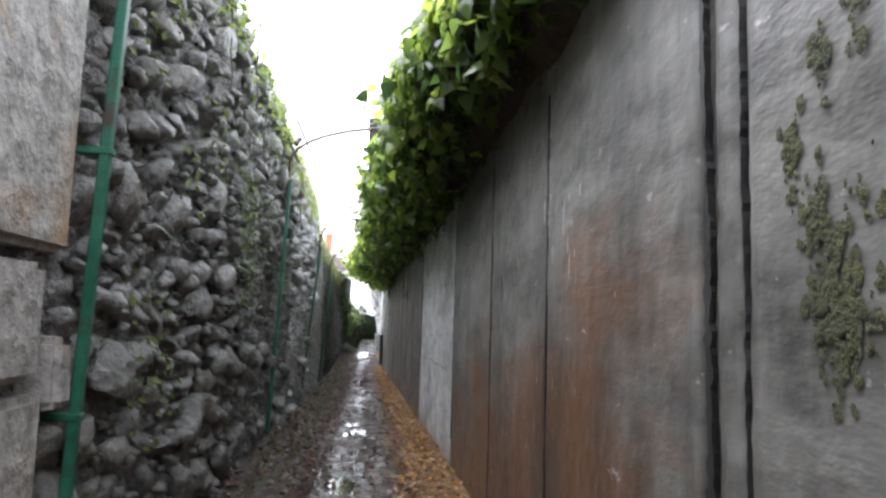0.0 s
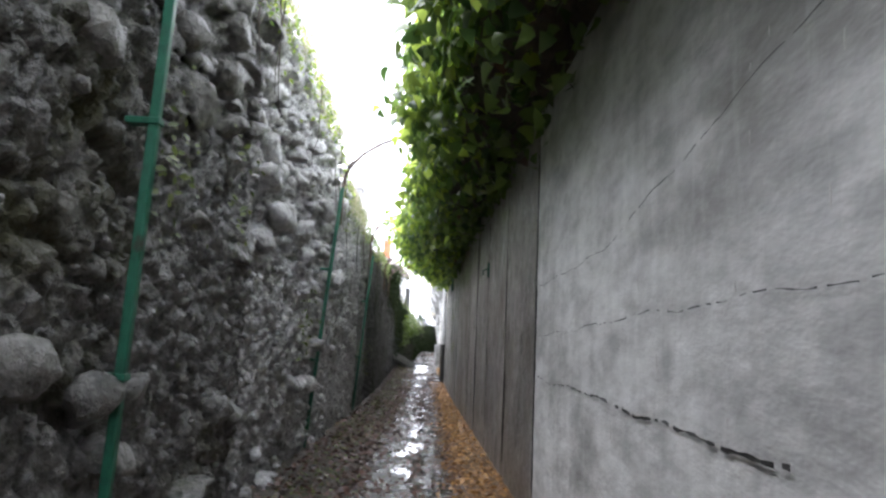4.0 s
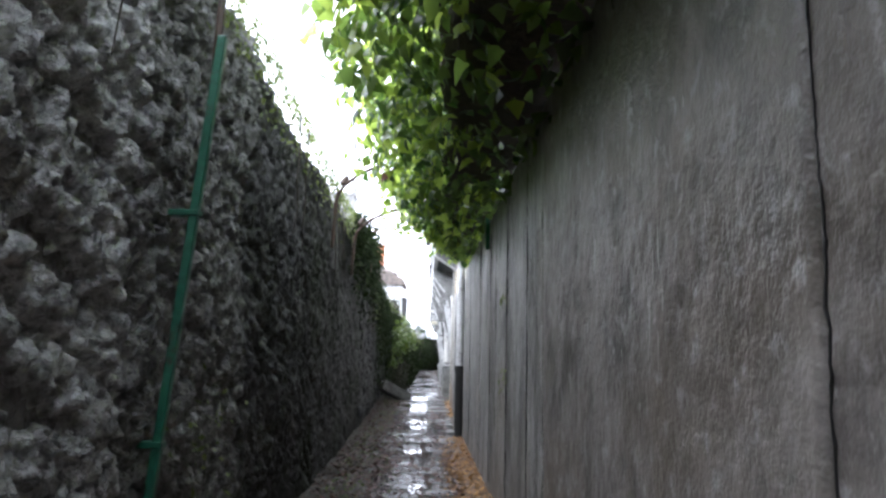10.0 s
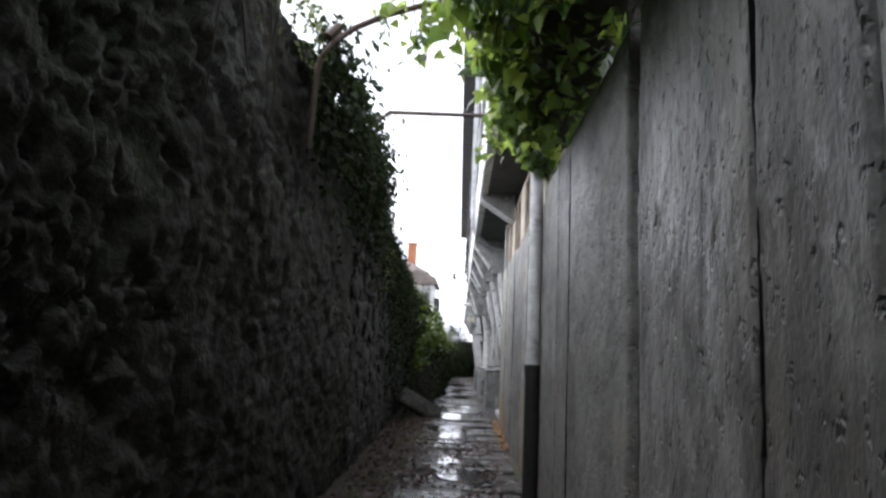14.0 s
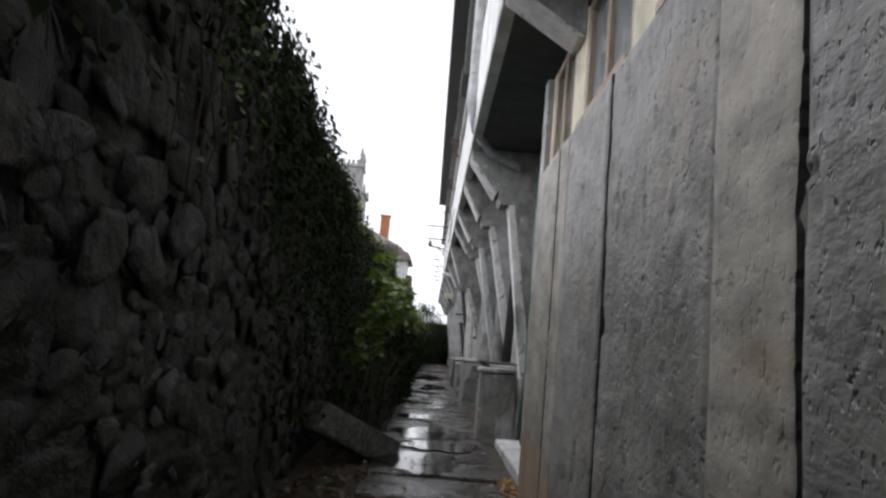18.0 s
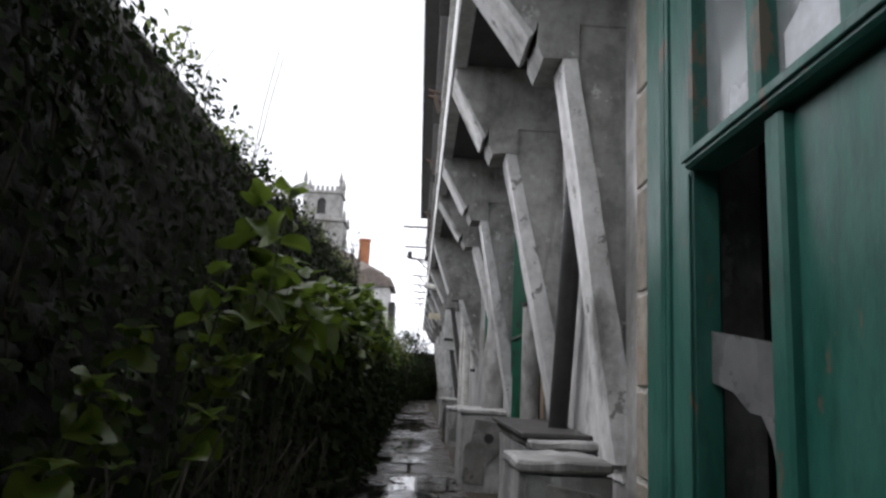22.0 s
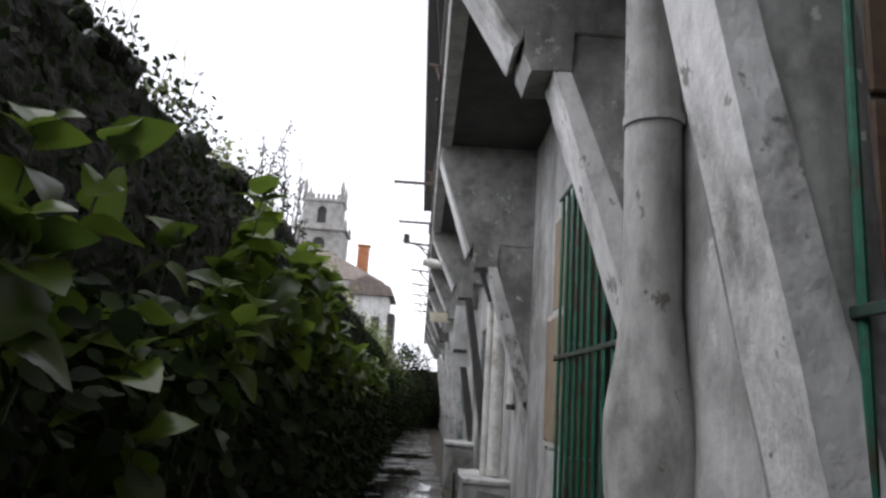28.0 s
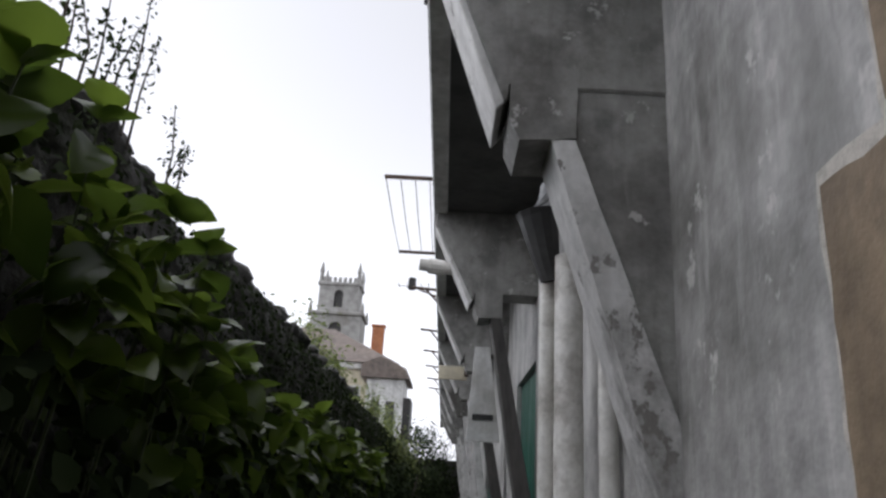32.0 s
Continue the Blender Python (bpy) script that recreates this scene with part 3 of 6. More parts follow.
def left_face(u, v):
    top = left_top(u) + 0.10 * waves(u, u * 0 + 1, 11, 5, 0.25)
    z = ground_z(u) - 0.1 + v * (top - ground_z(u) + 0.1)
    wu, wv = u + 0.03 * waves(u * 4, z * 4, 61, 3, 0.7), z + 0.03 * waves(u * 4, z * 4, 62, 3, 0.7)
    d1, d2 = cells(wu, wv * 1.3, 0.2, 2.3)
    b1, b2 = cells(wu + 0.14 * waves(u * 2, z * 2, 66, 4, 0.8), wv * 1.2 + 0.35 * wu + 0.12 * waves(u * 2, z * 2, 67, 4, 0.8), 0.36, 5.1)
    e1, e2 = cells(wu * 0.9 + 0.25 * wv, wv, 0.085, 7.7)
    f1, f2 = cells(wu, wv + 0.3 * wu, 0.042, 3.9)
    lump = np.clip(d2 - d1, 0, 0.45) * 0.11 + np.clip(0.75 - e1, 0, 0.7) * 0.075 + np.clip(0.8 - f1, 0, 0.8) * 0.028
    calm = np.interp(u, [-5, 9, 21, 26, 29, 33, 36, 97], [1.0, 1.0, 0.95, 0.85, 0.7, 0.5, 0.3, 0.3])
    pit = waves(u * 1.7, z * 2.1, 88, 4, 0.9)
    cave = np.clip(0.34 - e1, 0, 0.34) * 0.22 * (waves(u * 1.1, z * 1.3, 71, 3, 0.8) > 0.05) * (u > 8.5) + np.clip(pit - 0.38, 0, 0.7) * 0.2 + np.clip(waves(u * 3.1, z * 3.1, 93, 3, 0.9) - 0.5, 0, 0.6) * 0.14
    pitty = np.interp(u, [9.5, 16], [0, 1])
    lump, cave = lump * (1 - 0.4 * pitty), cave * (1 + 1.0 * pitty) + pitty * np.clip(0.28 - (b2 - b1), 0, 0.28) * 0.3 * (waves(u * 0.9, z * 1.1, 44, 3, 0.8) > -0.15) + pitty * (0.05 * np.abs(waves(u * 1.4, z * 1.6, 33, 5, 0.8)) + 0.03 * np.abs(waves(u * 3.3, z * 3.0, 34, 5, 0.8)) - 0.03)
    x = LEFT - 0.08 + 0.06 * waves(u, z, 21, 4, 0.35) + calm * (lump - cave) + 0.010 * waves(u * 6, z * 6, 5, 4, 0.8)
    x = x + (1 - calm) * (0.03 + 0.012 * waves(u * 2.0, z * 0.8, 52, 5, 0.7))
    x = x - 0.035 * np.interp(u, [8.5, 11], [1, 0])
    x = np.where(v > 0.985, x - 0.15, x)
    return np.stack([x, u, z], -1)


wall_left = empty("wall_left", "high rubble stone boundary wall, damp and mossy", "stone wall", kind="structure")
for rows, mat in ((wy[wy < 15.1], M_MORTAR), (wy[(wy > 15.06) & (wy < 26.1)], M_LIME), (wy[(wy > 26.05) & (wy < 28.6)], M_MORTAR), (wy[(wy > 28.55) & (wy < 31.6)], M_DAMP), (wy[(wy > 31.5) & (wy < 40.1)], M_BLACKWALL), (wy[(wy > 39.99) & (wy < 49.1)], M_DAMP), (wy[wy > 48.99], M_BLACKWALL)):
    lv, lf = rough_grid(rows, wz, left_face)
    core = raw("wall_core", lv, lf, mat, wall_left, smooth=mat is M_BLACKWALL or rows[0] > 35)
    if core.data.polygons[200].normal.x < 0:
        core.data.flip_normals()
bm = bmesh.new()
for y0, y1 in ((-5, 9), (9, 21.5), (21.5, 40), (40, 60), (60, 97)):
    prof_top = min(left_top(y0), left_top(y1)) - 0.15
    box(LEFT - 0.62, LEFT - 0.13, y0, y1, -0.35, prof_top, 0, bm)
part("wall_backing", bm, M_MORTAR, wall_left)

# right concrete wall: panels -------------------------------------------------------------
wall_right = empty("wall_right", "grey cast concrete retaining wall with open vertical joints", "concrete wall", kind="structure")


def panel(y0, y1, z1, mat, gap=0.012, back=0.3, off=0.0, relief=0.012, seed=0, name="concrete_panel", parent=None, boards=False, z0=None, flake=0.0, res=0.05):
    """One upright slab of the wall, with an uneven face and ragged side edges."""
    n = max(4, int((y1 - y0) / res))
    us = np.concatenate([[y0 + gap], np.linspace(y0 + gap + 0.02, y1 - gap - 0.02, n), [y1 - gap]])
    low = float(min(ground_z(y0), ground_z(y1))) - 0.12 if z0 is None else z0
    vs = np.concatenate([np.linspace(low, z1 - 0.03, int(3.2 / res)), [z1]])

    def face(u, v):
        x = right_x(u) + off - 0.6 * relief * waves(u, v, seed + 40, 3, 0.5)
        f1, f2 = cells(u * 1.3 + 0.2 * v, v, 0.11, seed + 0.7)
        g1, g2 = cells(u * 1.1 - 0.3 * v, v * 0.8, 0.055, seed + 5.1)
        rough_zone = np.clip(waves(u, v * 0.8, seed + 90, 3, 0.6) + 0.45, 0, 1)
        x = x - relief * rough_zone * (0.9 * np.clip(0.6 - f1, 0, 0.6) + 0.7 * np.clip(0.55 - g1, 0, 0.5))
        if flake:
            s = waves(u * 1.0, v * 0.8, seed + 140, 6, 0.75)
            x = x - flake * ((s > 0.1) + (s > 0.42)) + 2.2 * flake * (waves(u * 1.6, v, seed + 170, 6, 0.9) > 0.75)
        x = x + 0.02 * ((u <= us[0]) | (u >= us[-1])) + 0.02 * (v >= z1)
        wob = 0.016 * waves(v, v * 0 + seed, seed + 7, 4, 0.6)
        uu = np.where(u <= us[1], u + wob, np.where(u >= us[-2], u + wob, u))
        if boards:
            x = x + 0.005 * ((v * 1.9) % 1 < 0.05)
        return np.stack([x, uu, v], -1)

    xyz, q = rough_grid(us, vs, face)
    m = len(xyz)
    i = np.arange(m).reshape(len(us), len(vs))
    ring = np.concatenate([i[:, 0], i[-1, 1:], i[-2::-1, -1], i[0, -2:0:-1]])
    rear = xyz[ring].copy()
    rear[:, 0] = right_x(rear[:, 1]) + off + back
    k = len(ring)
    a, b = ring, np.roll(ring, -1)
    c, d = m + np.roll(np.arange(k), -1), m + np.arange(k)
    q = np.concatenate([q[:, ::-1], np.stack([a, b, c, d], -1)])
    return raw(name, np.concatenate([xyz, rear]), q, mat, parent or wall_right)


JOINTS = [(-5.0, -1.2, 3.1, 0), (-1.2, 2.27, 3.1, 0), (2.60, 4.78, 3.1, 0), (4.78, 6.82, 3.1, 0), (6.82, 9.54, 3.1, 0), (9.54, 14.68, 3.1, 1), (14.68, 17.0, 3.1, 0),
          (17.0, 19.42, 3.1, 0), (19.42, 21.63, 3.1, 0), (21.8, 23.8, 3.05, 0), (23.8, 27.95, 3.0, 0), (27.95, 28.85, 3.0, 0), (28.85, 30.46, 2.95, 0),
          (30.46, 31.75, 2.95, 0), (31.75, 32.5, 2.9, 0), (32.5, 34.18, 2.9, 0), (34.42, 36.76, 2.88, 2), (36.76, 37.52, 2.86, 2), (37.52, 38.75, 2.84, 2)]
for n, (y0, y1, z1, k) in enumerate(JOINTS):
    panel(y0, y1, z1, M_RUSTCONC if y1 < 9.6 else M_GREYCONC if k == 0 and y0 > 27 else (M_CONC, M_PALE, M_ROUGH)[k], gap=(0.009, 0.007, 0.011)[k], seed=n, boards=k == 1, relief=0.005 if k == 1 else 0.011, flake=0.0 if k == 1 else 0.003 if y0 < 26 else 0.004, res=0.05 if k == 1 else 0.032)
for y0, y1, mat, off in ((2.29, 2.49, M_RUSTCONC, 0.006), (2.49, 2.60, M_EARTH, 0.06), (21.63, 21.8, M_EARTH, 0.14), (34.18, 34.42, M_DAMP, 0.05)):
    panel(y0, y1, 2.8, mat, off=off, gap=0.002, seed=77, name="recessed_joint_filling", relief=0.02)
for y0, y1, k in ((38.75, 40.60, 4), (41.3, 43.02, 5), (43.1, 44.45, 6)):
    panel(y0, y1, 2.72, M_ROUGH, gap=0.004, seed=60 + k, name="roughcast_bay", relief=0.005, flake=0.006, res=0.024)
panel(43.02, 43.1, 2.72, M_PIER, off=0.012, gap=0.004, seed=71, name="seam_strip", relief=0.02)
panel(40.62, 41.3, 2.72, M_PIER, off=-0.003, gap=0.004, seed=74, name="smooth_strip", relief=0.004)
panel(44.45, 44.88, 2.72, M_PIER, off=-0.004, gap=0.004, seed=73, name="smooth_strip", relief=0.004)
panel(44.88, 46.12, 2.72, M_PIER, off=-0.008, gap=0.010, seed=72, name="worn_end_pier", relief=0.006)

def ragged(bm, amount):
    """Wavers the outline of a flat slab."""
    bmesh.ops.subdivide_edges(bm, edges=[e for e in bm.edges if e.calc_length() > 0.1], cuts=12, use_grid_fill=True)
    for v in bm.verts:
        q = Vector((0, v.co.y * 9, v.co.z * 9))
        n = noise.noise_vector(q) + 0.6 * noise.noise_vector(q * 3)
        v.co += Vector((0.15 * n.x, n.y, n.z)) * amount
    return bm


# building: base wall with door and barred openings --------------------------------------------
house = empty("wall_house", "weathered grey rendered house wall with barred openings", "house wall", kind="structure")
GATES = [(53.4, 55.6, 0.82, 3.02), (57.7, 59.74, 0.5, 2.95), (66.4, 68.4, 0.3, 2.6), (72.8, 74.8, 0.3, 2.6), (79.0, 80.5, 0.5, 2.6)]
pieces = [(49.52, 53.4, -0.1, SLAB)]
for (a0, a1, lo, hi), nxt in zip(GATES, [g[0] for g in GATES[1:]] + [96.0]):
    pieces += [(a0, a1, -0.1, lo), (a0, a1, hi, SLAB), (a1, nxt, -0.1, SLAB)]
for y0, y1, z0, z1 in pieces:
    bm = box(FACADE, FACADE + 0.45, y0, y1, z0, z1)
    part("rendered_wall", bm, M_RENDER, house)
# gap wall over the green door, side wall towards it
part("rendered_wall", box(FACADE, FACADE + 0.4, 46.32, 49.52, 3.55, SLAB), M_RENDER, house)
part("door_reveal", box(0.60, 1.35, 46.125, 46.32, -0.1, 3.6, 0.01), M_RENDER, house)
# wall band over the parapet windows
part("rendered_wall", box(0.80, 1.2, 38.75, 46.32, 3.62, SLAB), M_RENDER, house)
# rooms behind the openings, their unlit darkness put into the plaster colour
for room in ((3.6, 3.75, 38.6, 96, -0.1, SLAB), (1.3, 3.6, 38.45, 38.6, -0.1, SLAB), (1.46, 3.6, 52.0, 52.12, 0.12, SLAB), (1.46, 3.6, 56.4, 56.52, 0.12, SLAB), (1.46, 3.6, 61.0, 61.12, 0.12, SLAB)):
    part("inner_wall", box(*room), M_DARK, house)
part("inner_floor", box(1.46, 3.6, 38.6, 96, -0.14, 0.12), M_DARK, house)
# overhanging upper storey
upper = empty("upper_storey", "white painted upper storey overhanging the alley on brackets", "upper storey", kind="structure")
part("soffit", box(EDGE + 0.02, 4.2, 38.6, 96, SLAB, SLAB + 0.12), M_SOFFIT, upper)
part("fascia", box(EDGE, EDGE + 0.12, 38.6, 96, SLAB - 0.03, SLAB + 0.42, 0.012), M_WHITE, upper)
part("upper_wall", box(EDGE + 0.14, 4.2, 38.6, 96, SLAB + 0.12, 10.2), M_WHITE, upper)
part("eaves", box(EDGE - 0.45, 4.5, 38.4, 96.3, 10.2, 10.36, 0.02), M_DARKWOOD, upper)
part("string_course", box(EDGE + 0.05, EDGE + 0.2, 38.6, 96, 6.9, 7.05, 0.01), M_WHITE, upper)
part("end_gable", box(EDGE + 0.2, 4.2, 38.3, 38.6, SLAB, 10.2), M_RENDER, upper)

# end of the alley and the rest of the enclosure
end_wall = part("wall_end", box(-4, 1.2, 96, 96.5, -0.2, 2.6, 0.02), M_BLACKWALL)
tagged(end_wall, "dark overgrown stone wall closing the alley", "stone wall", kind="structure")
back_wall = part("wall_back", box(-1.9, 1.3, -8.4, -8, -0.2, 3.2, 0.02), M_MORTAR)
tagged(back_wall, "stone wall closing the alley behind", "stone wall", kind="structure")
terrace = part("garden_terrace", box(1.15, 14, -8, 38.2, -0.3, 2.75, 0.05), M_EARTH)
tagged(terrace, "raised garden earth behind the concrete wall", "terrace", kind="structure")

# brackets --------------------------------------------------------------------------------
def bracket(y, tip, thick=0.42, lean=-0.3, low=0.95, drop=0.0, strut_mat=None):
    """A concrete fin under the overhang: raking corbel with a pale soffit strip, end block, bright front strut and a
    web behind it darkened by stains and painted shade.
    """
    e = empty("balcony_bracket", "grey concrete bracket fin with a pale raking strut", "bracket", "brackets under the upper storey", at=(0, y, 0))
    top, z1, foot = SLAB - 0.002, 3.22 - drop, FACADE - 0.03
    heel = 3.12 - drop
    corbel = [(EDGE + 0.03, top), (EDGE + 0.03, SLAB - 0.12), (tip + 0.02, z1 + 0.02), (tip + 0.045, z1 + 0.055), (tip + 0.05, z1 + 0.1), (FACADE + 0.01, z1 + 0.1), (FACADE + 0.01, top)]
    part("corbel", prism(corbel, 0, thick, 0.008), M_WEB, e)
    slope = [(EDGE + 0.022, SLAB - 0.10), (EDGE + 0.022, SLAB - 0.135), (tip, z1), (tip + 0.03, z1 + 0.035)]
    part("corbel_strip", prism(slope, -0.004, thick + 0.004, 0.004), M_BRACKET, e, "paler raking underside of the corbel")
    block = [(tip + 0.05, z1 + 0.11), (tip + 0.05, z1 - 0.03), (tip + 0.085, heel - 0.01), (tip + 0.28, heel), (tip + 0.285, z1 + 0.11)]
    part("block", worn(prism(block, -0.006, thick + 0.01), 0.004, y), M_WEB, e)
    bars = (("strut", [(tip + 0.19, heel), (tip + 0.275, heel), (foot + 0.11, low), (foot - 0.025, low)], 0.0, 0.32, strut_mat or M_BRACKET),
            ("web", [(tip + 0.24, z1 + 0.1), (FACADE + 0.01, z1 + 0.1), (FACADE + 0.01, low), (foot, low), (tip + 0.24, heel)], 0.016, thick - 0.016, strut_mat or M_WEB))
    for name, prof, a, b, mat in bars[:1 if y > 64 else 2]:
        bm = prism(prof, a, b)
        bmesh.ops.subdivide_edges(bm, edges=bm.edges[:], cuts=11, use_grid_fill=True)
        for v in bm.verts:
            k = max(0.0, (heel - v.co.z) / (heel - low))
            q = v.co + Vector((0, y, 0))
            v.co.y += lean * RUN * k + 0.008 * noise.noise(q * 3.0)
            v.co.x += 0.007 * noise.noise(q * 4.0) + 0.004 * noise.noise(q * 17.0)
        part(name, bm, mat, e)
    return e


def worn(bm, amount, seed, cuts=6):
    """Break up the straight edges and flats of a block."""
    bmesh.ops.subdivide_edges(bm, edges=[e for e in bm.edges if e.calc_length() > 0.12], cuts=cuts, use_grid_fill=True)
    for v in bm.verts:
        v.co += amount * Vector(noise.noise_vector(v.co * 5.0 + Vector((seed, 0, 0)))) + amount * Vector(noise.noise_vector(v.co * 14.0 + Vector((0, seed, 0)))) * 0.5
    return bm


for y, tip, thick, lean, low in ((50.25, 0.45, 0.49, -0.03, 0.95), (52.48, 0.35, 0.45, -0.3, 1.0), (55.62, 0.36, 0.45, -0.12, 0.95), (57.75, 0.40, 0.42, -0.45, 1.72)):
    bracket(y, tip, thick, lean, low)
bracket(61.75, 0.40, 0.38, 0.03, 1.55, 0.40)
for y in (66.3, 69.9, 73.6, 77.2, 81, 85, 89):
    bracket(y, 0.42, 0.36, -0.3, 0.8, 0.2, M_TARRED if y < 72 else None)

# pedestals -----------------------------------------------------------------------------------
def pedestal(y0, y1, x0, top, label, x1=FACADE + 0.02):
    e = empty("pedestal", label, "pedestal", "pedestals along the house wall")
    g = float(ground_z((y0 + y1) / 2))
    part("block", worn(box(x0, x1, y0, y1, g - 0.1, top, 0.025, seg=2), 0.012, y0), M_RENDER, e)
    part("cap", worn(box(x0 - 0.02, x1 - 0.016, y0 - 0.02, y1 + 0.02, top - 0.01, top + 0.045, 0.012), 0.014, y1), M_RENDER, e)
    wx = x1 - 0.02 - x0
    patch = [(x0 + 0.03, g + 0.1), (x0 + 0.5 * wx, g + 0.06), (x0 + 0.52 * wx, g + 0.3), (x0 + 0.86 * wx, g + 0.42), (x0 + 0.9 * wx, top - 0.1), (x0 + 0.3 * wx, top - 0.06), (x0 + 0.22 * wx, top - 0.3), (x0 + 0.05, top - 0.36)]
    part("loose_render", prism(patch, y0 - 0.022, y0 + 0.02, 0.004), M_ROUGH, e, "darker patch of loose render")
    return e


pedestal(50.0, 50.6, 0.44, 0.93, "chipped grey cement pedestal standing by the green door", 0.89)
bench = pedestal(50.9, 53.1, 0.62, 0.97, "low rendered bench block against the house wall")
part("loose_slab", worn(box(0.56, FACADE - 0.02, 51.0, 53.2, 1.017, 1.045, 0.004), 0.006, 8.0), M_TARRED, bench, "thin dark loose slab")
holed = pedestal(56.2, 57.5, 0.46, 0.95, "grey cement pedestal with a round hole")
part("hole_rim", tube([(0.78, 56.165, 0.68), (0.78, 56.2, 0.68)], [0.055, 0.06], 16), M_BLACKPIPE, holed, "dark round drain hole")
pedestal(62.9, 64.1, 0.55, 0.75, "stained cement pedestal under the white pipes")
pedestal(68.9, 70.0, 0.55, 0.78, "grey cement pedestal under the white board")

def plate(outline, x0, x1):
    """A flat sheet with the (y, z) outline, between x0 and x1."""
    bm = bmesh.new()
    a = [bm.verts.new((x0, y * RUN, z)) for y, z in outline]
    b = [bm.verts.new((x1, y * RUN, z)) for y, z in outline]
    bm.faces.new(a)
    bm.faces.new(b[::-1])
    for i in range(len(a)):
        k = (i + 1) % len(a)
        bm.faces.new((a[i], b[i], b[k], a[k]))
    bmesh.ops.recalc_face_normals(bm, faces=bm.faces[:])
    return bm


# green door ------------------------------------------------------------------------------------
door = empty("door_1", "chipped green wooden double door with broken panes and a transom", "door", kind="structure")
DX = 0.97
FR = [("post", 48.92, 49.2, 0.1, 3.5), ("post", 46.32, 46.42, 0.1, 3.5), ("mullion", 48.04, 48.17, 0.16, 2.17), ("mullion", 47.19, 47.28, 0.16, 2.17),
      ("transom_mullion", 48.2, 48.3, 2.255, 3.4), ("transom_mullion", 47.53, 47.65, 2.255, 3.4), ("transom_mullion", 46.9, 47.0, 2.255, 3.4)]
for nm, y0, y1, z0, z1 in FR:
    part(nm, box(DX - 0.02, DX + 0.10, y0, y1, z0, z1, 0.012), M_GREEN, door)
part("outer_post", box(DX - 0.05, DX + 0.1, 49.24, 49.5, 0.1, 3.5, 0.014), M_GREEN, door)
part("post_bead", box(DX - 0.035, DX + 0.02, 49.2, 49.24, 0.1, 3.5, 0.006), M_GREEN, door)
part("glazing_bead", box(DX - 0.03, DX - 0.021, 48.92, 48.97, 0.3, 2.17, 0.003), M_GREEN, door)
part("rail", box(DX - 0.05, DX + 0.10, 46.42, 48.915, 2.175, 2.25, 0.012), M_GREEN, door)
part("rail_bead", box(DX - 0.062, DX - 0.051, 46.42, 48.915, 2.2, 2.235, 0.004), M_GREEN, door)
part("rail", box(DX - 0.03, DX + 0.10, 46.42, 48.915, 3.4, 3.54, 0.015), M_GREEN, door)
part("bottom_rail", box(DX - 0.02, DX + 0.08, 46.42, 48.915, 0.1, 0.3, 0.012), M_GREEN, door)
part("door_panel", box(DX + 0.02, DX + 0.05, 47.28, 48.04, 0.3, 2.17, 0.004), M_GREEN, door)
for y0, y1 in ((48.3, 48.92), (47.65, 48.2), (47.0, 47.53), (46.42, 46.9)):
    part("pane", box(DX + 0.05, DX + 0.056, y0, y1, 2.255, 3.398), M_GLASS, door)
for paper in (((48.62, 2.26), (48.31, 2.26), (48.31, 2.44), (48.62, 2.42)), ((48.12, 2.26), (47.66, 2.26), (47.66, 2.6), (48.12, 2.44)), ((47.5, 2.26), (47.01, 2.26), (47.01, 2.66), (47.5, 2.62))):
    part("paper_sheet", plate(paper, DX + 0.038, DX + 0.044), M_FROST, door, "white paper sheet stuck to the transom glass")
for shard in (((48.92, 1.56), (48.18, 1.48), (48.18, 1.18), (48.26, 1.12), (48.32, 1.10), (48.36, 1.2), (48.44, 1.27), (48.54, 1.275), (48.7, 1.34), (48.92, 1.37)), ((46.42, 1.95), (47.18, 1.8), (47.18, 0.9), (47.04, 1.1), (46.42, 0.8))):
    part("broken_pane", plate(shard, DX + 0.05, DX + 0.055), M_DUSTY, door, "dusty broken glass pane")
part("threshold", box(0.66, 1.2, 46.33, 49.9, 0.0, 0.14, 0.02), M_BRACKET, door)
for k, (a, h) in enumerate(((47.98, 0.62), (47.86, 0.75), (47.74, 0.5), (47.6, 0.7), (47.5, 0.42))):
    part("splintered_plank", plate(((a, 0.16), (a - 0.09, 0.16), (a - 0.07, h), (a - 0.03, h - 0.12)), DX - 0.004, DX + 0.012), M_WOOD, door, "splintered bare wood at the foot of the door")
# dressed stones beside the door
jamb = empty("door_jamb", "tan sandstone jamb blocks with pale pointing beside the green door", "stone jamb", kind="structure")
part("pointing", worn(box(FACADE - 0.012, FACADE - 0.001, 49.5, 49.96, 0.1, 3.5), 0.004, 2.0), M_POINT, jamb)
for z0, z1, cuts in ((0.1, 0.55, (49.51, 49.93)), (0.55, 0.92, (49.51, 49.7, 49.93)), (0.92, 1.33, (49.51, 49.93)), (1.33, 1.78, (49.51, 49.93)), (1.78, 2.3, (49.51, 49.68, 49.93)), (2.3, 2.8, (49.51, 49.93)), (2.8, 3.5, (49.51, 49.93))):
    for a, b in zip(cuts, cuts[1:]):
        part("jamb_stone", ragged(box(FACADE - 0.024, FACADE - 0.013, a + 0.012, b - 0.012, z0 + 0.014, z1 - 0.014, 0.005), 0.006), M_TAN, jamb)

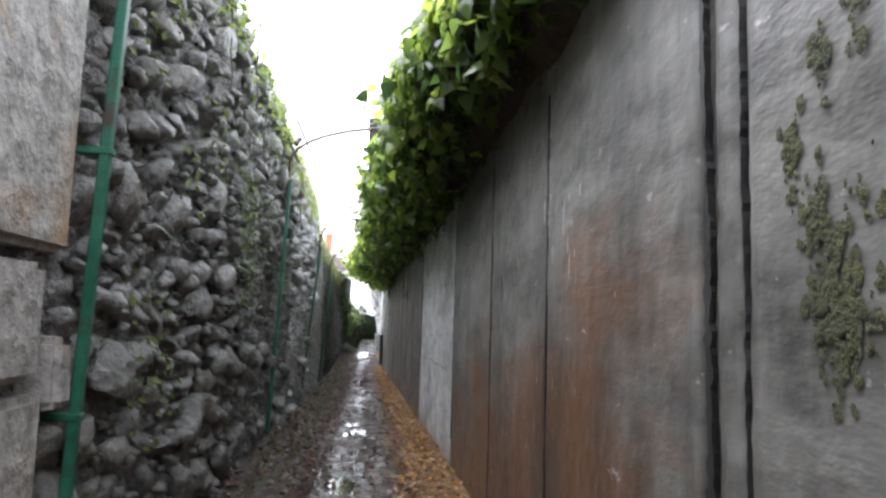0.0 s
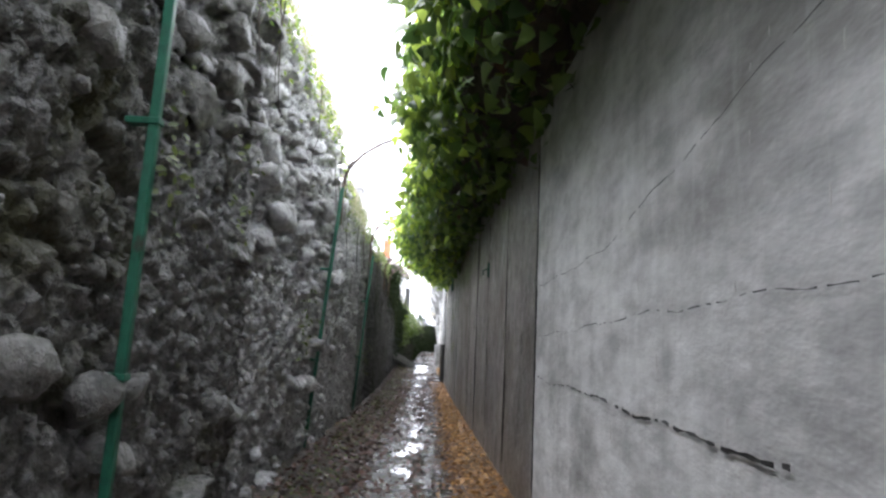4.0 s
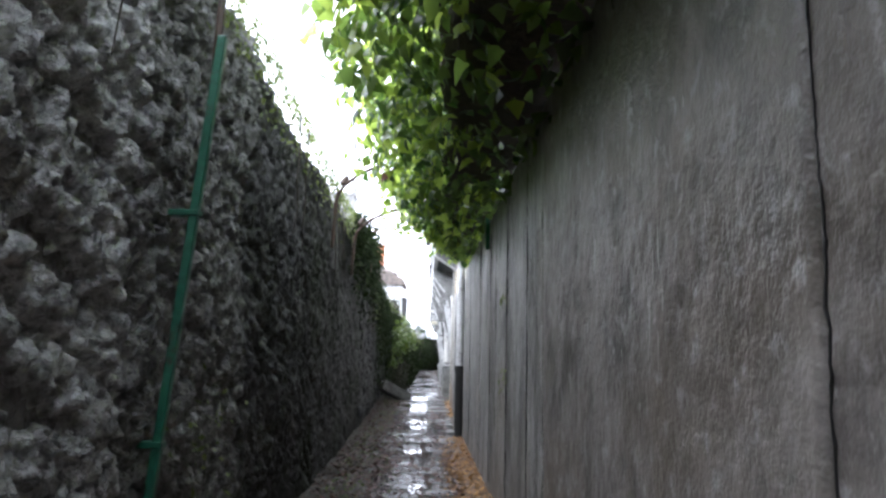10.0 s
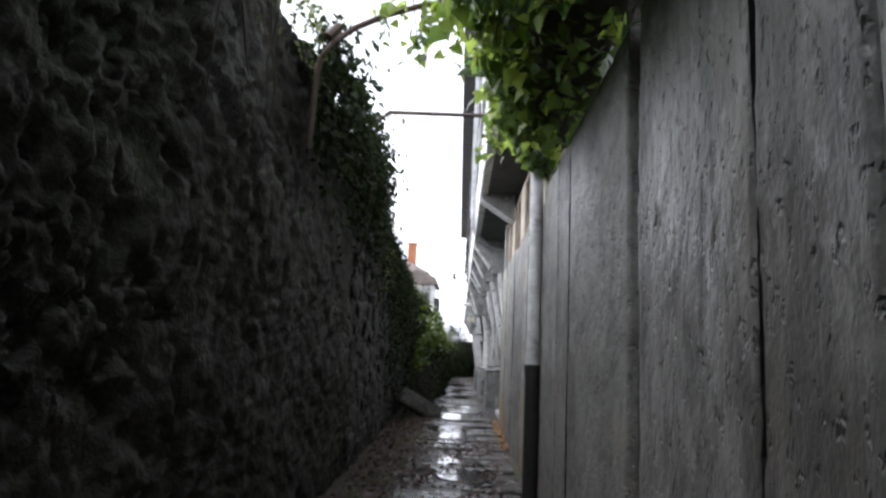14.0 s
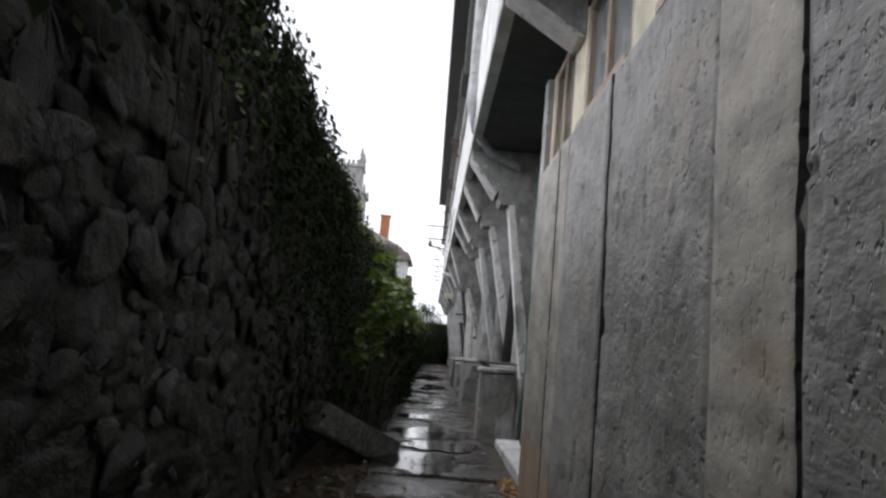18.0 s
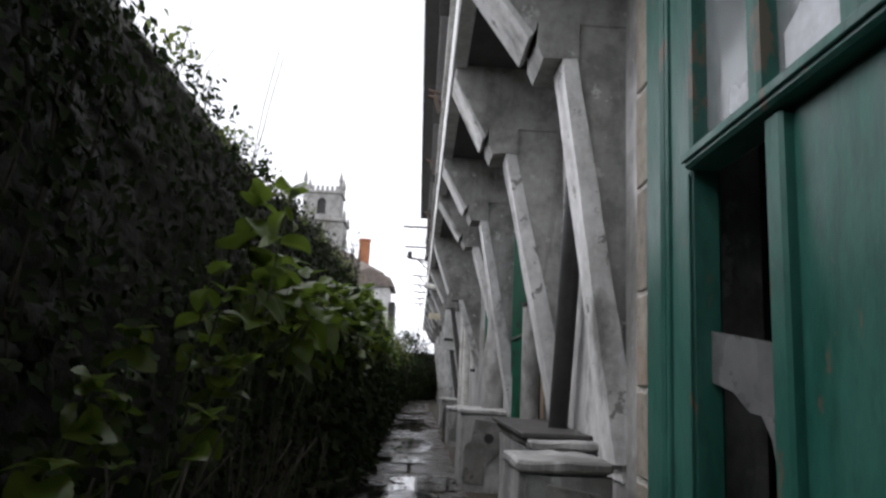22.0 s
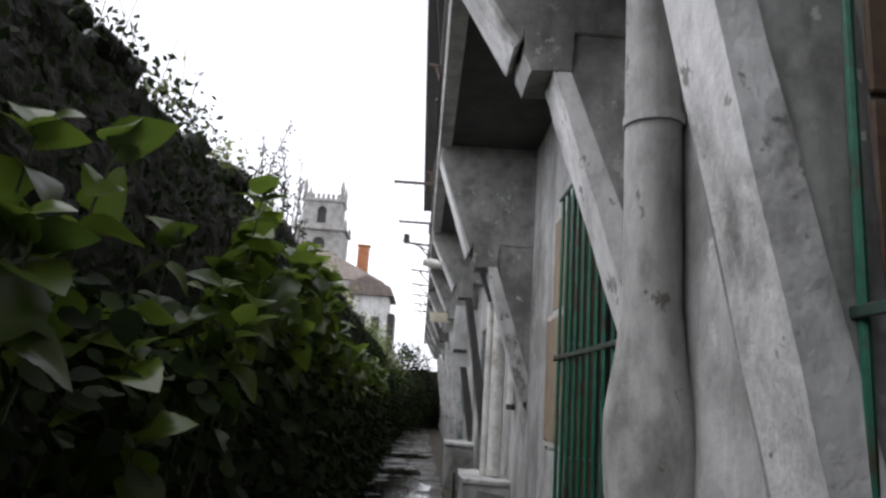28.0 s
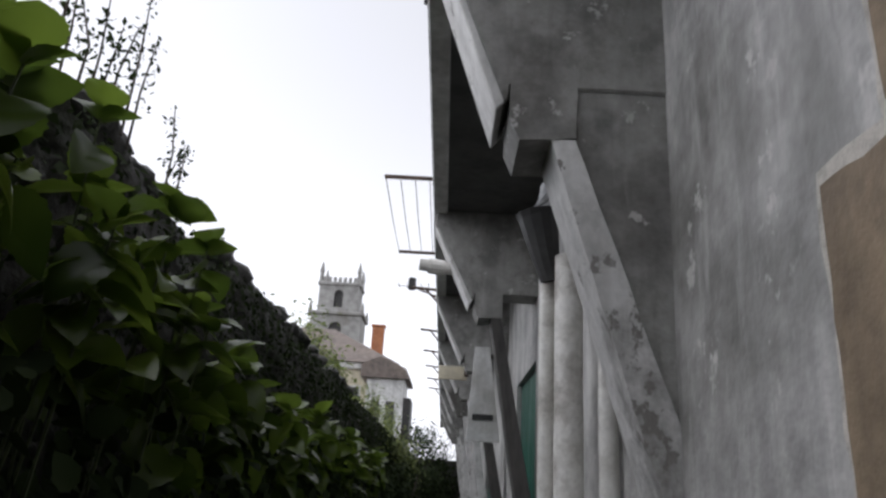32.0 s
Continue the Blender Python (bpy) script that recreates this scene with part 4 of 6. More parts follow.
# parapet windows over the roughcast wall -----------------------------------------------------------
def parapet_window(y0, y1):
    e = empty("window", "weathered wooden window above the roughcast wall", "window", "windows above the roughcast wall", kind="structure")
    x = 0.66
    for a, b in ((y0, y0 + 0.07), (y1 - 0.07, y1), ((y0 + y1) / 2 - 0.03, (y0 + y1) / 2 + 0.03)):
        part("stile", box(x, x + 0.08, a, b, 2.76, 3.62, 0.008), M_WOOD, e)
    part("sill", box(x - 0.05, x + 0.14, y0 - 0.03, y1 + 0.03, 2.70, 2.76, 0.008), M_WOOD, e)
    part("head", box(x, x + 0.08, y0, y1, 3.55, 3.62, 0.008), M_WOOD, e)
    part("pane", box(x + 0.04, x + 0.046, y0 + 0.07, y1 - 0.07, 2.77, 3.55), M_GLASS, e)


for a, b in ((44.9, 46.0), (42.9, 44.4), (40.4, 42.2)):
    parapet_window(a, b)
for a, b in ((44.4, 44.9), (42.2, 42.9), (38.75, 40.4), (46.0, 46.12)):
    part("window_pier", box(0.655, 1.0, a, b, 2.72, 3.62, 0.01), M_CREAM, house)

corbel = empty("wall_corbel", "grey concrete corbel raking from the window pier to the overhang", "corbel")
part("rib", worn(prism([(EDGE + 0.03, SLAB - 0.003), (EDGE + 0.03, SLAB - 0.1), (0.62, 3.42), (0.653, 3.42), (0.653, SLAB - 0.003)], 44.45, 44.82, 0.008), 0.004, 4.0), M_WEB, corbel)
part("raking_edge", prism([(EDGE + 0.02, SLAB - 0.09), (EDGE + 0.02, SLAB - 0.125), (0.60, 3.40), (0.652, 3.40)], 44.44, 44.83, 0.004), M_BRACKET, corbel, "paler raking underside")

# barred openings ---------------------------------------------------------------------------------------
def barred(y0, y1, z0, z1, cross, pitch=0.213):
    e = empty("window_grille", "dark green iron bars over a stone-framed opening", "window grille", "green iron grilles on the house wall")
    x = FACADE - 0.05
    part("crossbar", box(x - 0.022, x - 0.010, y0, y1, z1 - 0.04, z1 - 0.015, 0.003), M_DARKBAR, e)
    part("crossbar", box(x - 0.022, x - 0.010, y0, y1, cross - 0.013, cross + 0.013, 0.003), M_DARKBAR, e)
    part("crossbar", box(x - 0.022, x - 0.010, y0, y1, z0 + 0.06, z0 + 0.085, 0.003), M_DARKBAR, e)
    for y in np.arange(y1 - 0.06, y0, -pitch):
        part("bar", tube([(x, y, z0 + 0.02), (x, y, z1)], 0.012, 8), M_POLE, e)
    part("fixing", box(x - 0.026, FACADE, y0 - 0.12, y0 + 0.02, cross - 0.026, cross + 0.026, 0.003), M_POLE, e)
    part("fixing", box(x - 0.026, FACADE, y1 - 0.012, y1 + 0.012, cross - 0.02, cross + 0.02, 0.003), M_DARKBAR, e)
    f = empty("opening_frame", "red wooden frame inside the barred opening, shade put into its colour", "window frame")
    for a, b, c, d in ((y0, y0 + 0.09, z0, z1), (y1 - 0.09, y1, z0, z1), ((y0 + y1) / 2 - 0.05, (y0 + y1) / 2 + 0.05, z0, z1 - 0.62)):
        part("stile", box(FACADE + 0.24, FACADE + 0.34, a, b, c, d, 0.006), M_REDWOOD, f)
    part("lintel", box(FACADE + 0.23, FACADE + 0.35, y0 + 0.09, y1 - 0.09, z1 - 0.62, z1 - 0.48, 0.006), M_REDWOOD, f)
    return e


for (y0, y1, z0, z1), cross in zip(GATES[:2], (1.785, 1.85)):
    barred(y0, y1, z0, z1, cross)


def shutter_door(y0, y1, z0, z1):
    e = empty("shutter_door", "faded green plank door in the house wall", "door", "green plank doors along the house wall")
    n = max(3, round((y1 - y0) / 0.2))
    w = (y1 - y0) / n
    for i in range(n):
        part("plank", box(FACADE + 0.05, FACADE + 0.085, y0 + i * w + 0.004, y0 + (i + 1) * w - 0.004, z0 + 0.003, z1 - 0.003, 0.005), M_GREEN, e)
    part("strap", box(FACADE + 0.035, FACADE + 0.049, y0 + 0.02, y1 - 0.02, z0 + 0.9, z0 + 0.98, 0.003), M_RUST, e)


for g in GATES[2:]:
    shutter_door(*g)
stones = empty("opening_surround", "worn tan sandstone blocks with pale pointing round the barred opening", "stone surround", kind="structure")
for y0, y1, z0, z1 in ((59.74, 60.55, 1.30, 2.15), (59.74, 60.26, 2.21, 2.86), (55.6, 55.8, 1.3, 2.3), (53.15, 53.4, 0.82, 1.7), (53.1, 53.4, 1.74, 2.6)):
    part("surround_stone", ragged(box(FACADE - 0.018, FACADE - 0.002, y0 + 0.01, y1, z0, z1), 0.014), M_SAND, stones)
    part("pointing", ragged(box(FACADE - 0.012, FACADE - 0.001, y0 - 0.012, y1 + 0.03, z0 - 0.04, z1 + 0.04), 0.02), M_POINT, stones)

# brown stone reveals of the barred openings
for (y0, y1, z0, z1) in GATES[:2]:
    for z2, z3 in ((z0, z0 + 0.72), (z0 + 0.73, z0 + 1.45), (z0 + 1.46, z1)):
        part("reveal_stone", box(FACADE + 0.01, FACADE + 0.22, y1 - 0.03, y1 - 0.002, z2 + 0.004, z3 - 0.004, 0.006), M_REVEAL, stones)
# pale plaster flare beside the first strut
outline = [(50.25, 0.86), (51.32, 0.86), (51.3, 1.2), (51.2, 1.6), (51.12, 1.95), (50.98, 2.1), (50.8, 2.05), (50.5, 2.2), (50.3, 1.9)]
part("plaster_patch", plate(outline, FACADE - 0.014, FACADE + 0.01), M_BRACKET, house)

# pipes --------------------------------------------------------------------------------------------------
def pipe(points, r, mat, label, sockets=(), cat="drainpipe", socket_mat=None):
    e = empty("drainpipe", label, cat)
    part("pipe_run", tube(points, r, 14), mat, e, smooth=True)
    for p, q in sockets:
        part("socket", tube([p, q], r * 1.09, 14), socket_mat or mat, e, smooth=False)
    return e


px = float(right_x(38.9)) - 0.072
pipe([(px, 38.9, 1.1), (px, 38.9, 3.4), (px + 0.05, 39.0, 3.75)], 0.066, M_PALEPIPE, "light grey downpipe on the concrete wall", [((px, 38.9, 1.1), (px, 38.9, 1.22)), ((px, 38.9, 2.28), (px, 38.9, 2.36))])
pipe([(px, 38.9, -0.25), (px, 38.9, 1.09)], 0.075, M_BLACKPIPE, "black lower length of the downpipe at the wall foot", [((px, 38.9, 0.98), (px, 38.9, 1.095))])
pipe([(0.89, 51.8, 1.0), (0.895, 51.5, 1.85), (0.90, 51.25, 2.7), (0.90, 51.05, 3.8)], 0.066, M_BLACKPIPE, "dark leaning drainpipe beside the bracket strut", [((0.899, 51.31, 2.46), (0.899, 51.3, 2.5))])
clad = pipe([(0.89, 57.05, 0.9), (0.89, 57.02, 2.2), (0.88, 56.98, 3.8)], 0.108, M_CEMPIPE, "cement-clad drainpipe with a swollen stained foot", [((0.888, 57.0, 2.62), (0.888, 57.0, 2.66))])
pipe([(0.86, 63.3, 0.8), (0.86, 63.3, 2.4), (0.86, 63.3, 2.7)], 0.07, M_WHITEPIPE, "thick dirty white drainpipe on the pedestal")
thin = pipe([(0.765, 63.4, 0.8), (0.765, 63.4, 2.2), (0.765, 63.4, 2.62)], 0.04, M_WHITEPIPE, "thin dirty white drainpipe with a dark tapered hopper")
part("hopper", tube([(0.785, 63.38, 2.58), (0.75, 63.38, 2.72), (0.71, 63.38, 2.92), (0.705, 63.38, 2.95)], [0.055, 0.075, 0.105, 0.115], 12), M_BLACKPIPE, thin, "dark tapered rain hopper")
part("bend", tube([(0.72, 63.38, 2.94), (0.77, 63.38, 3.08), (0.85, 63.38, 3.2)], 0.06, 10), M_ZINC, thin)
pipe([(0.95, 62.75, 1.52), (0.95, 62.75, 2.35)], 0.04, M_WHITEPIPE, "short white pipe ending on a small dark bracket", [((0.95, 62.75, 1.47), (0.95, 62.75, 1.52))], socket_mat=M_BLACKPIPE)
pipe([(EDGE - 0.06, 49.3, 10.2), (EDGE - 0.06, 49.3, 4.2), (EDGE + 0.02, 49.5, 3.9), (EDGE + 0.25, 49.9, 3.72), (0.75, 50.2, 3.62)], 0.055, M_ZINC, "grey downpipe turning under the overhanging storey", [((EDGE - 0.06, 49.3, 4.35), (EDGE - 0.06, 49.3, 4.5))])
pipe([(0.85, 53.05, 0.87), (0.85, 53.05, 1.95)], 0.075, M_CEMPIPE, "short capped white pipe standing beside the barred opening", [((0.85, 53.05, 1.95), (0.85, 53.05, 1.985))], socket_mat=M_BLACKPIPE)
# swollen cement casing round the foot of the clad pipe
us, vs = np.linspace(0, 2 * np.pi, 40), np.linspace(0.9, 1.9, 40)


def casing(u, v):
    r = np.interp(v, [0.9, 1.1, 1.4, 1.55, 1.68, 1.8, 1.9], [0.14, 0.15, 0.162, 0.157, 0.138, 0.122, 0.1125])
    r = r * (1 + 0.10 * waves(np.cos(u) * 0.6, v * 1.5 + np.sin(u) * 0.6, 14, 4, 0.8) * np.clip((1.86 - v) * 3, 0, 1))
    return np.stack([0.89 + r * np.cos(u), 57.03 + 1.3 * r * np.sin(u), v], -1)


cv, cf = rough_grid(us, vs, casing)
raw("cement_casing", cv, cf, M_CEMPIPE, clad, smooth=True)


from collections import defaultdict

# rubble stones of the left wall ------------------------------------------------------------
rng = np.random.default_rng(17)


def lump_shapes(count, seed, lev=1, cuts=10, low=0.4, high=0.85):
    """Broken stones: a ball with flats struck off it and a rough skin."""
    g = np.random.default_rng(seed)
    out = []
    for k in range(count):
        bm = bmesh.new()
        bmesh.ops.create_icosphere(bm, subdivisions=lev, radius=1.0)
        v = np.array([p.co[:] for p in bm.verts])
        f = np.array([[p.index for p in q.verts] for q in bm.faces])
        bm.free()
        for _ in range(cuts):
            n = g.normal(0, 1, 3)
            n /= np.linalg.norm(n)
            d = g.uniform(low, high)
            s = np.clip(v @ n - d, 0, None)
            v = v - s[:, None] * n * 0.93
        v += g.normal(0, 0.05 if lev > 1 else 0.09, v.shape)
        out.append((v / np.abs(v).max(0), f))
    return out


LUMPS = lump_shapes(16, 3)
FINE_LUMPS = lump_shapes(16, 9, 2, 14, 0.35, 0.8)
FLAT_LUMPS = lump_shapes(16, 21, 2, 22, 0.3, 0.7)
spots = []
grid = defaultdict(list)


def pack(tries, lo, hi, y0, y1, keep, cover):
    """Throw stones of that size at the wall; those that would lie too deep in another are left out."""
    for _ in range(tries):
        y = rng.uniform(y0, y1)
        g, top = float(ground_z(y)), float(left_top(y))
        z = rng.uniform(g, top)
        if 1.0 < y < 4.0 and z < 3.65:
            continue
        if rng.uniform() > keep(y, (z - g) / (top - g)):
            continue
        r = rng.uniform(lo, hi)
        key = (int(y / 0.4), int(z / 0.4))
        if all(math.hypot(y - a, (z - b) * 1.25) > (r + c) * cover for i in (-1, 0, 1) for j in (-1, 0, 1) for a, b, c in grid[(key[0] + i, key[1] + j)]):
            grid[key].append((y, z, r))
            spots.append((y, z, r))


def near_keep(y, u):
    return 0.9 if y < 9.5 else 0.03 * (y < 21) + 0.7 * (u > 0.66) * (y < 21)


pack(130, 0.17, 0.25, -4, 10, lambda y, u: 0.9, 0.9)
pack(1500, 0.10, 0.17, -4, 24, near_keep, 0.86)
pack(520, 0.13, 0.23, 4.3, 22, lambda y, u: 0.9 if y > 9.5 and u > 0.55 else 0.12, 0.9)
pack(4500, 0.06, 0.10, -4, 27, near_keep, 0.86)
pack(2400, 0.035, 0.055, -1, 10, lambda y, u: 0.5, 0.86)
pack(600, 0.025, 0.05, 10, 21, lambda y, u: 0.4, 0.8)
pack(900, 0.11, 0.19, 40, 49, lambda y, u: 0.9, 0.9)
pack(2600, 0.06, 0.11, 40, 49, lambda y, u: 0.9, 0.88)
pack(1200, 0.04, 0.07, 40, 49, lambda y, u: 0.9, 0.8)
spots = np.array(spots)
near = np.argsort(np.abs(spots[:, 0] - 6.5) + 0.7 * np.abs(spots[:, 1] - 1.8) - 14 * spots[:, 2])[:300]
is_near = np.zeros(len(spots), bool)
is_near[near] = True
lump_meshes = []
for vv, ff in FINE_LUMPS:
    me = bpy.data.meshes.new("stone")
    me.from_pydata(vv.tolist(), [], ff.tolist())
    me.materials.append(M_STONE)
    me.polygons.foreach_set("use_smooth", [True] * len(me.polygons))
    lump_meshes.append(me)


def bedded(r):
    """Depth, width and height of a stone of that radius, and how far it stands in."""
    return (min(0.15, r * rng.uniform(0.75, 1.15)), r * rng.uniform(0.95, 1.4), r * rng.uniform(0.55, 0.85)), rng.uniform(-0.075, 0.01)


for i in near:
    yy, zz, r = spots[i]
    size, inset = bedded(r)
    ob = new("stone", lump_meshes[int(rng.integers(16))])
    ob.parent = wall_left
    ob.matrix_basis = pose(LEFT + inset, yy * RUN, zz, rng.uniform(-22, 22), rng.uniform(-15, 15), rng.uniform(-15, 15)) @ Matrix.Diagonal((*size, 1))
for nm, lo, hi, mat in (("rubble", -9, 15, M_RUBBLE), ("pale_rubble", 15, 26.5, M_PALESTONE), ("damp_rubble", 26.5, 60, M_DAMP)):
    vs, fs, base = [], [], 0
    for i in np.where(~is_near & (spots[:, 0] >= lo) & (spots[:, 0] < hi))[0]:
        yy, zz, r = spots[i]
        size, inset = bedded(r)
        vv, ff = (FLAT_LUMPS if yy > 39 else FINE_LUMPS if r > 0.085 and yy < 22 else LUMPS)[int(rng.integers(16))]
        a = rng.uniform(-0.4, 0.4)
        v = vv * np.array(size) * ((0.24, 1.3, 1.35) if mat is M_DAMP and yy > 40 else (0.6, 1, 1) if mat is M_DAMP else (1, 1, 1))
        c, s = math.cos(a), math.sin(a)
        v = np.stack([v[:, 0], c * v[:, 1] - s * v[:, 2], s * v[:, 1] + c * v[:, 2]], 1) + (LEFT + inset - (0.02 if mat is M_DAMP and yy > 40 else 0.05 if mat is M_DAMP else 0.005), yy * RUN, zz)
        vs.append(v)
        fs.append(ff + base)
        base += len(vv)
    tagged(raw(nm, np.concatenate(vs), np.concatenate(fs), mat, wall_left, smooth=True, stations=False), kind="stuff")

# dressed blocks at the start of the left wall
for y0, y1, z0, z1 in ((2.9, 3.88, 1.65, 2.95), (2.9, 3.66, 1.17, 1.62), (2.9, 3.74, 0.66, 1.14), (3.76, 3.98, 1.05, 1.35), (2.9, 3.9, 0.02, 0.62), (2.9, 3.95, 2.99, 3.6), (1.0, 2.87, 1.5, 2.4), (1.0, 2.87, 0.7, 1.47), (1.0, 2.87, 0.0, 0.67), (1.0, 2.87, 2.43, 3.6)):
    bm = box(LEFT - 0.1, LEFT + 0.05 + rng.uniform(-0.02, 0.03), y0 + 0.015, y1 - 0.015, z0 + 0.012, z1 - 0.012, 0.03, seg=2)
    for v in bm.verts:
        v.co += 0.02 * Vector(noise.noise_vector(v.co * 3.0))
    part("dressed_block", bm, M_ASHLAR, wall_left)

# green posts and iron arches over the alley -----------------------------------------------
def green_post(y, top, lean):
    e = empty("green_post", "dark green iron post fixed to the stone wall", "post", "green posts along the stone wall", at=(-1.22, y, 0))
    g = float(ground_z(y))
    bm = box(-0.022, 0.022, -0.03, 0.03, g - 0.02, top, 0.006)
    for v in bm.verts:
        v.co.x += lean * (v.co.z - 1.8)
    part("shaft", bm, M_POLE, e)
    for z in (1.0, 2.1):
        c = lean * (g + z - 1.8)
        part("clamp", box(c - 0.12, c + 0.03, -0.042, 0.042, g + z, g + z + 0.03, 0.004), M_POLE, e)
    return e


def arch(y, z, rise, reach, straight=False):
    e = empty("iron_arch", "thin rusty iron bar arching over the alley", "arch", "iron arches over the alley")
    if straight:
        pts = [(-1.15, y, z - 0.9), (-1.12, y, z - 0.1), (-1.0, y, z + 0.02), (reach, y, z + 0.02)]
    else:
        pts = [(-1.22, y, z - 0.9), (-1.2, y, z - 0.35)] + [(-1.2 + (reach + 1.2) * (1 - math.cos(a)), y, z - 0.35 + (rise + 0.35) * math.sin(a)) for a in np.linspace(0.15, math.pi / 2, 8)]
    part("bar", tube(pts, 0.022, 8), M_RUST, e, smooth=True)
    if y < 13:
        for d in (-0.05, 0.04):
            part("prong", tube([(-1.22 + 2 * d, y - 0.1, z + 0.18 + d), (-1.0 + 2 * d, y + 0.12, z - 0.3 + d)], 0.016, 6), M_RUST, e)
    part("joint", tube([(-1.14, y - 0.03, z - 0.12), (-1.08, y + 0.03, z - 0.02)], 0.035, 8), M_RUST, e)


for y, top, lean in ((4.02, 3.6, 0.03), (12.1, 3.3, 0.035), (19.33, 3.05, 0.085), (26.4, 2.85, 0.08)):
    green_post(y, top, lean)
for y, z, rise, reach, st in ((12.3, 3.95, 0.2, 0.5, False), (20.3, 3.6, 0.5, 0.5, False), (26.6, 3.5, 0.45, 0.4, False), (32.8, 3.42, 0.3, 0.4, False), (35.7, 3.34, 0.25, 0.4, False), (39.0, 3.62, 0, 0.5, True)):
    arch(y, z, rise, reach, st)

# ivy over the right wall ------------------------------------------------------------------------
def ivy_size(y):
    k = 0.86 + 0.16 * waves(y, y * 0 + 2, 31, 3, 0.13)
    return k * np.interp(y, [2.6, 4.0, 7, 34, 37.5, 39.2], [0.15, 0.75, 1.0, 1.0, 0.9, 0.35])


ivy = empty("ivy_mass", "thick ivy hanging over the top of the concrete wall", "ivy")
iy = np.arange(2.6, 39.3, 0.16)
ia = np.linspace(0, 2 * np.pi, 22)


def ivy_hull(u, v, k=0.8):
    s = ivy_size(u) * k
    bump = 1 + 0.16 * waves(u, v * 1.2, 8, 4, 0.6)
    reach = 0.62 - np.interp(u, [2.6, 4, 6, 10, 14, 16, 19, 22, 25, 28, 31, 34, 37, 39.2], [0.45, 0.2, 0.02, -0.18, -0.22, -0.38, -0.34, -0.5, -0.78, -0.8, -0.58, -0.5, -0.25, 0.25])
    c = np.cos(v)
    x = 0.62 + np.where(c < 0, reach, 0.75) * s * bump * c
    foot = np.interp(u, [2.6, 4, 7, 10, 13, 15, 18, 21, 25, 30, 33, 36, 39.2], [3.1, 2.95, 2.9, 2.78, 2.7, 2.74, 2.84, 2.84, 2.92, 2.9, 2.98, 2.96, 3.05])
    z = 3.25 + np.where(np.sin(v) < 0, (3.25 - foot) * (k / 0.9) * bump, 0.62 * s * bump) * np.sin(v)
    return np.stack([x, u, z], -1)


# inner hull; the ivy's inner shade is in its dark colour
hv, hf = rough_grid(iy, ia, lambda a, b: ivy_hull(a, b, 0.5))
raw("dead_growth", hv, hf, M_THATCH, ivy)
# Matted stems, sized to close sky gaps and shade the wall below
def mat_hull(u, v):
    r = 0.40 * (1 + 0.15 * waves(u, v, 28, 4, 0.7)) * np.interp(u, [2.6, 3.4, 7, 11, 38, 39.2], [0.3, 1, 1, 0.5, 0.5, 0.3])
    foot = np.interp(u, [2.6, 4, 7, 10, 13, 15, 18, 21, 25, 30, 33, 36, 39.2], [3.1, 2.95, 2.9, 2.78, 2.7, 2.74, 2.84, 2.84, 2.92, 2.9, 2.98, 2.96, 3.05])
    return np.stack([0.98 - 0.0066 * u + r * np.cos(v), u, foot + 0.36 + 1.05 * r * np.sin(v)], -1)


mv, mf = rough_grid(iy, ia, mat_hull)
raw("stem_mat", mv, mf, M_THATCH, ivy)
n = 25000
u = rng.uniform(2.6, 39.2, n)
v = np.where(rng.uniform(0, 1, n) < 0.9, rng.uniform(np.pi * 0.42, np.pi * 1.15, n), rng.uniform(np.pi * 1.15, np.pi * 1.62, n))
depth = rng.uniform(0.55, 1.1, n) + np.where(rng.uniform(0, 1, n) < 0.12, rng.uniform(0, 0.25, n), 0)
p = np.stack([ivy_hull(np.array([a]), np.array([b]), d)[0] for a, b, d in zip(u, v, depth)])
nrm = np.stack([np.cos(v), rng.normal(0, 0.45, n), np.sin(v) * 0.8 + 0.25], 1) + rng.normal(0, 0.55, (n, 3))
# outer leaves take the lit copy, inner and lower ones the shaded copy
outer_lit = rng.uniform(0, 1, n) < np.clip(np.abs(np.cos(v / 2 - np.pi * 0.45)) ** 4 * depth - 0.15, 0.02, 0.95) * np.interp(u, [4, 14, 20, 30], [0.6, 0.7, 1.0, 1.0])
for nm, sel, mat in (("young_leaves", outer_lit, M_IVY), ("old_leaves", ~outer_lit, M_SHADEDIVY)):
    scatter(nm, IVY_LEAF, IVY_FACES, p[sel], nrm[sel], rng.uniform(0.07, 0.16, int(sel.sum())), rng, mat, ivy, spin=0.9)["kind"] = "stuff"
dead = rng.choice(n, 160, replace=False)
scatter("dead_leaves", IVY_LEAF, IVY_FACES, p[dead] - (0.03, 0, 0.05), nrm[dead], rng.uniform(0.06, 0.11, 160), rng, M_LITTER2, ivy, spin=0.9)["kind"] = "stuff"
# loose trailing strands below the mass
vs, fs, at, nr, sz = [], [], [], [], []
bm = bmesh.new()
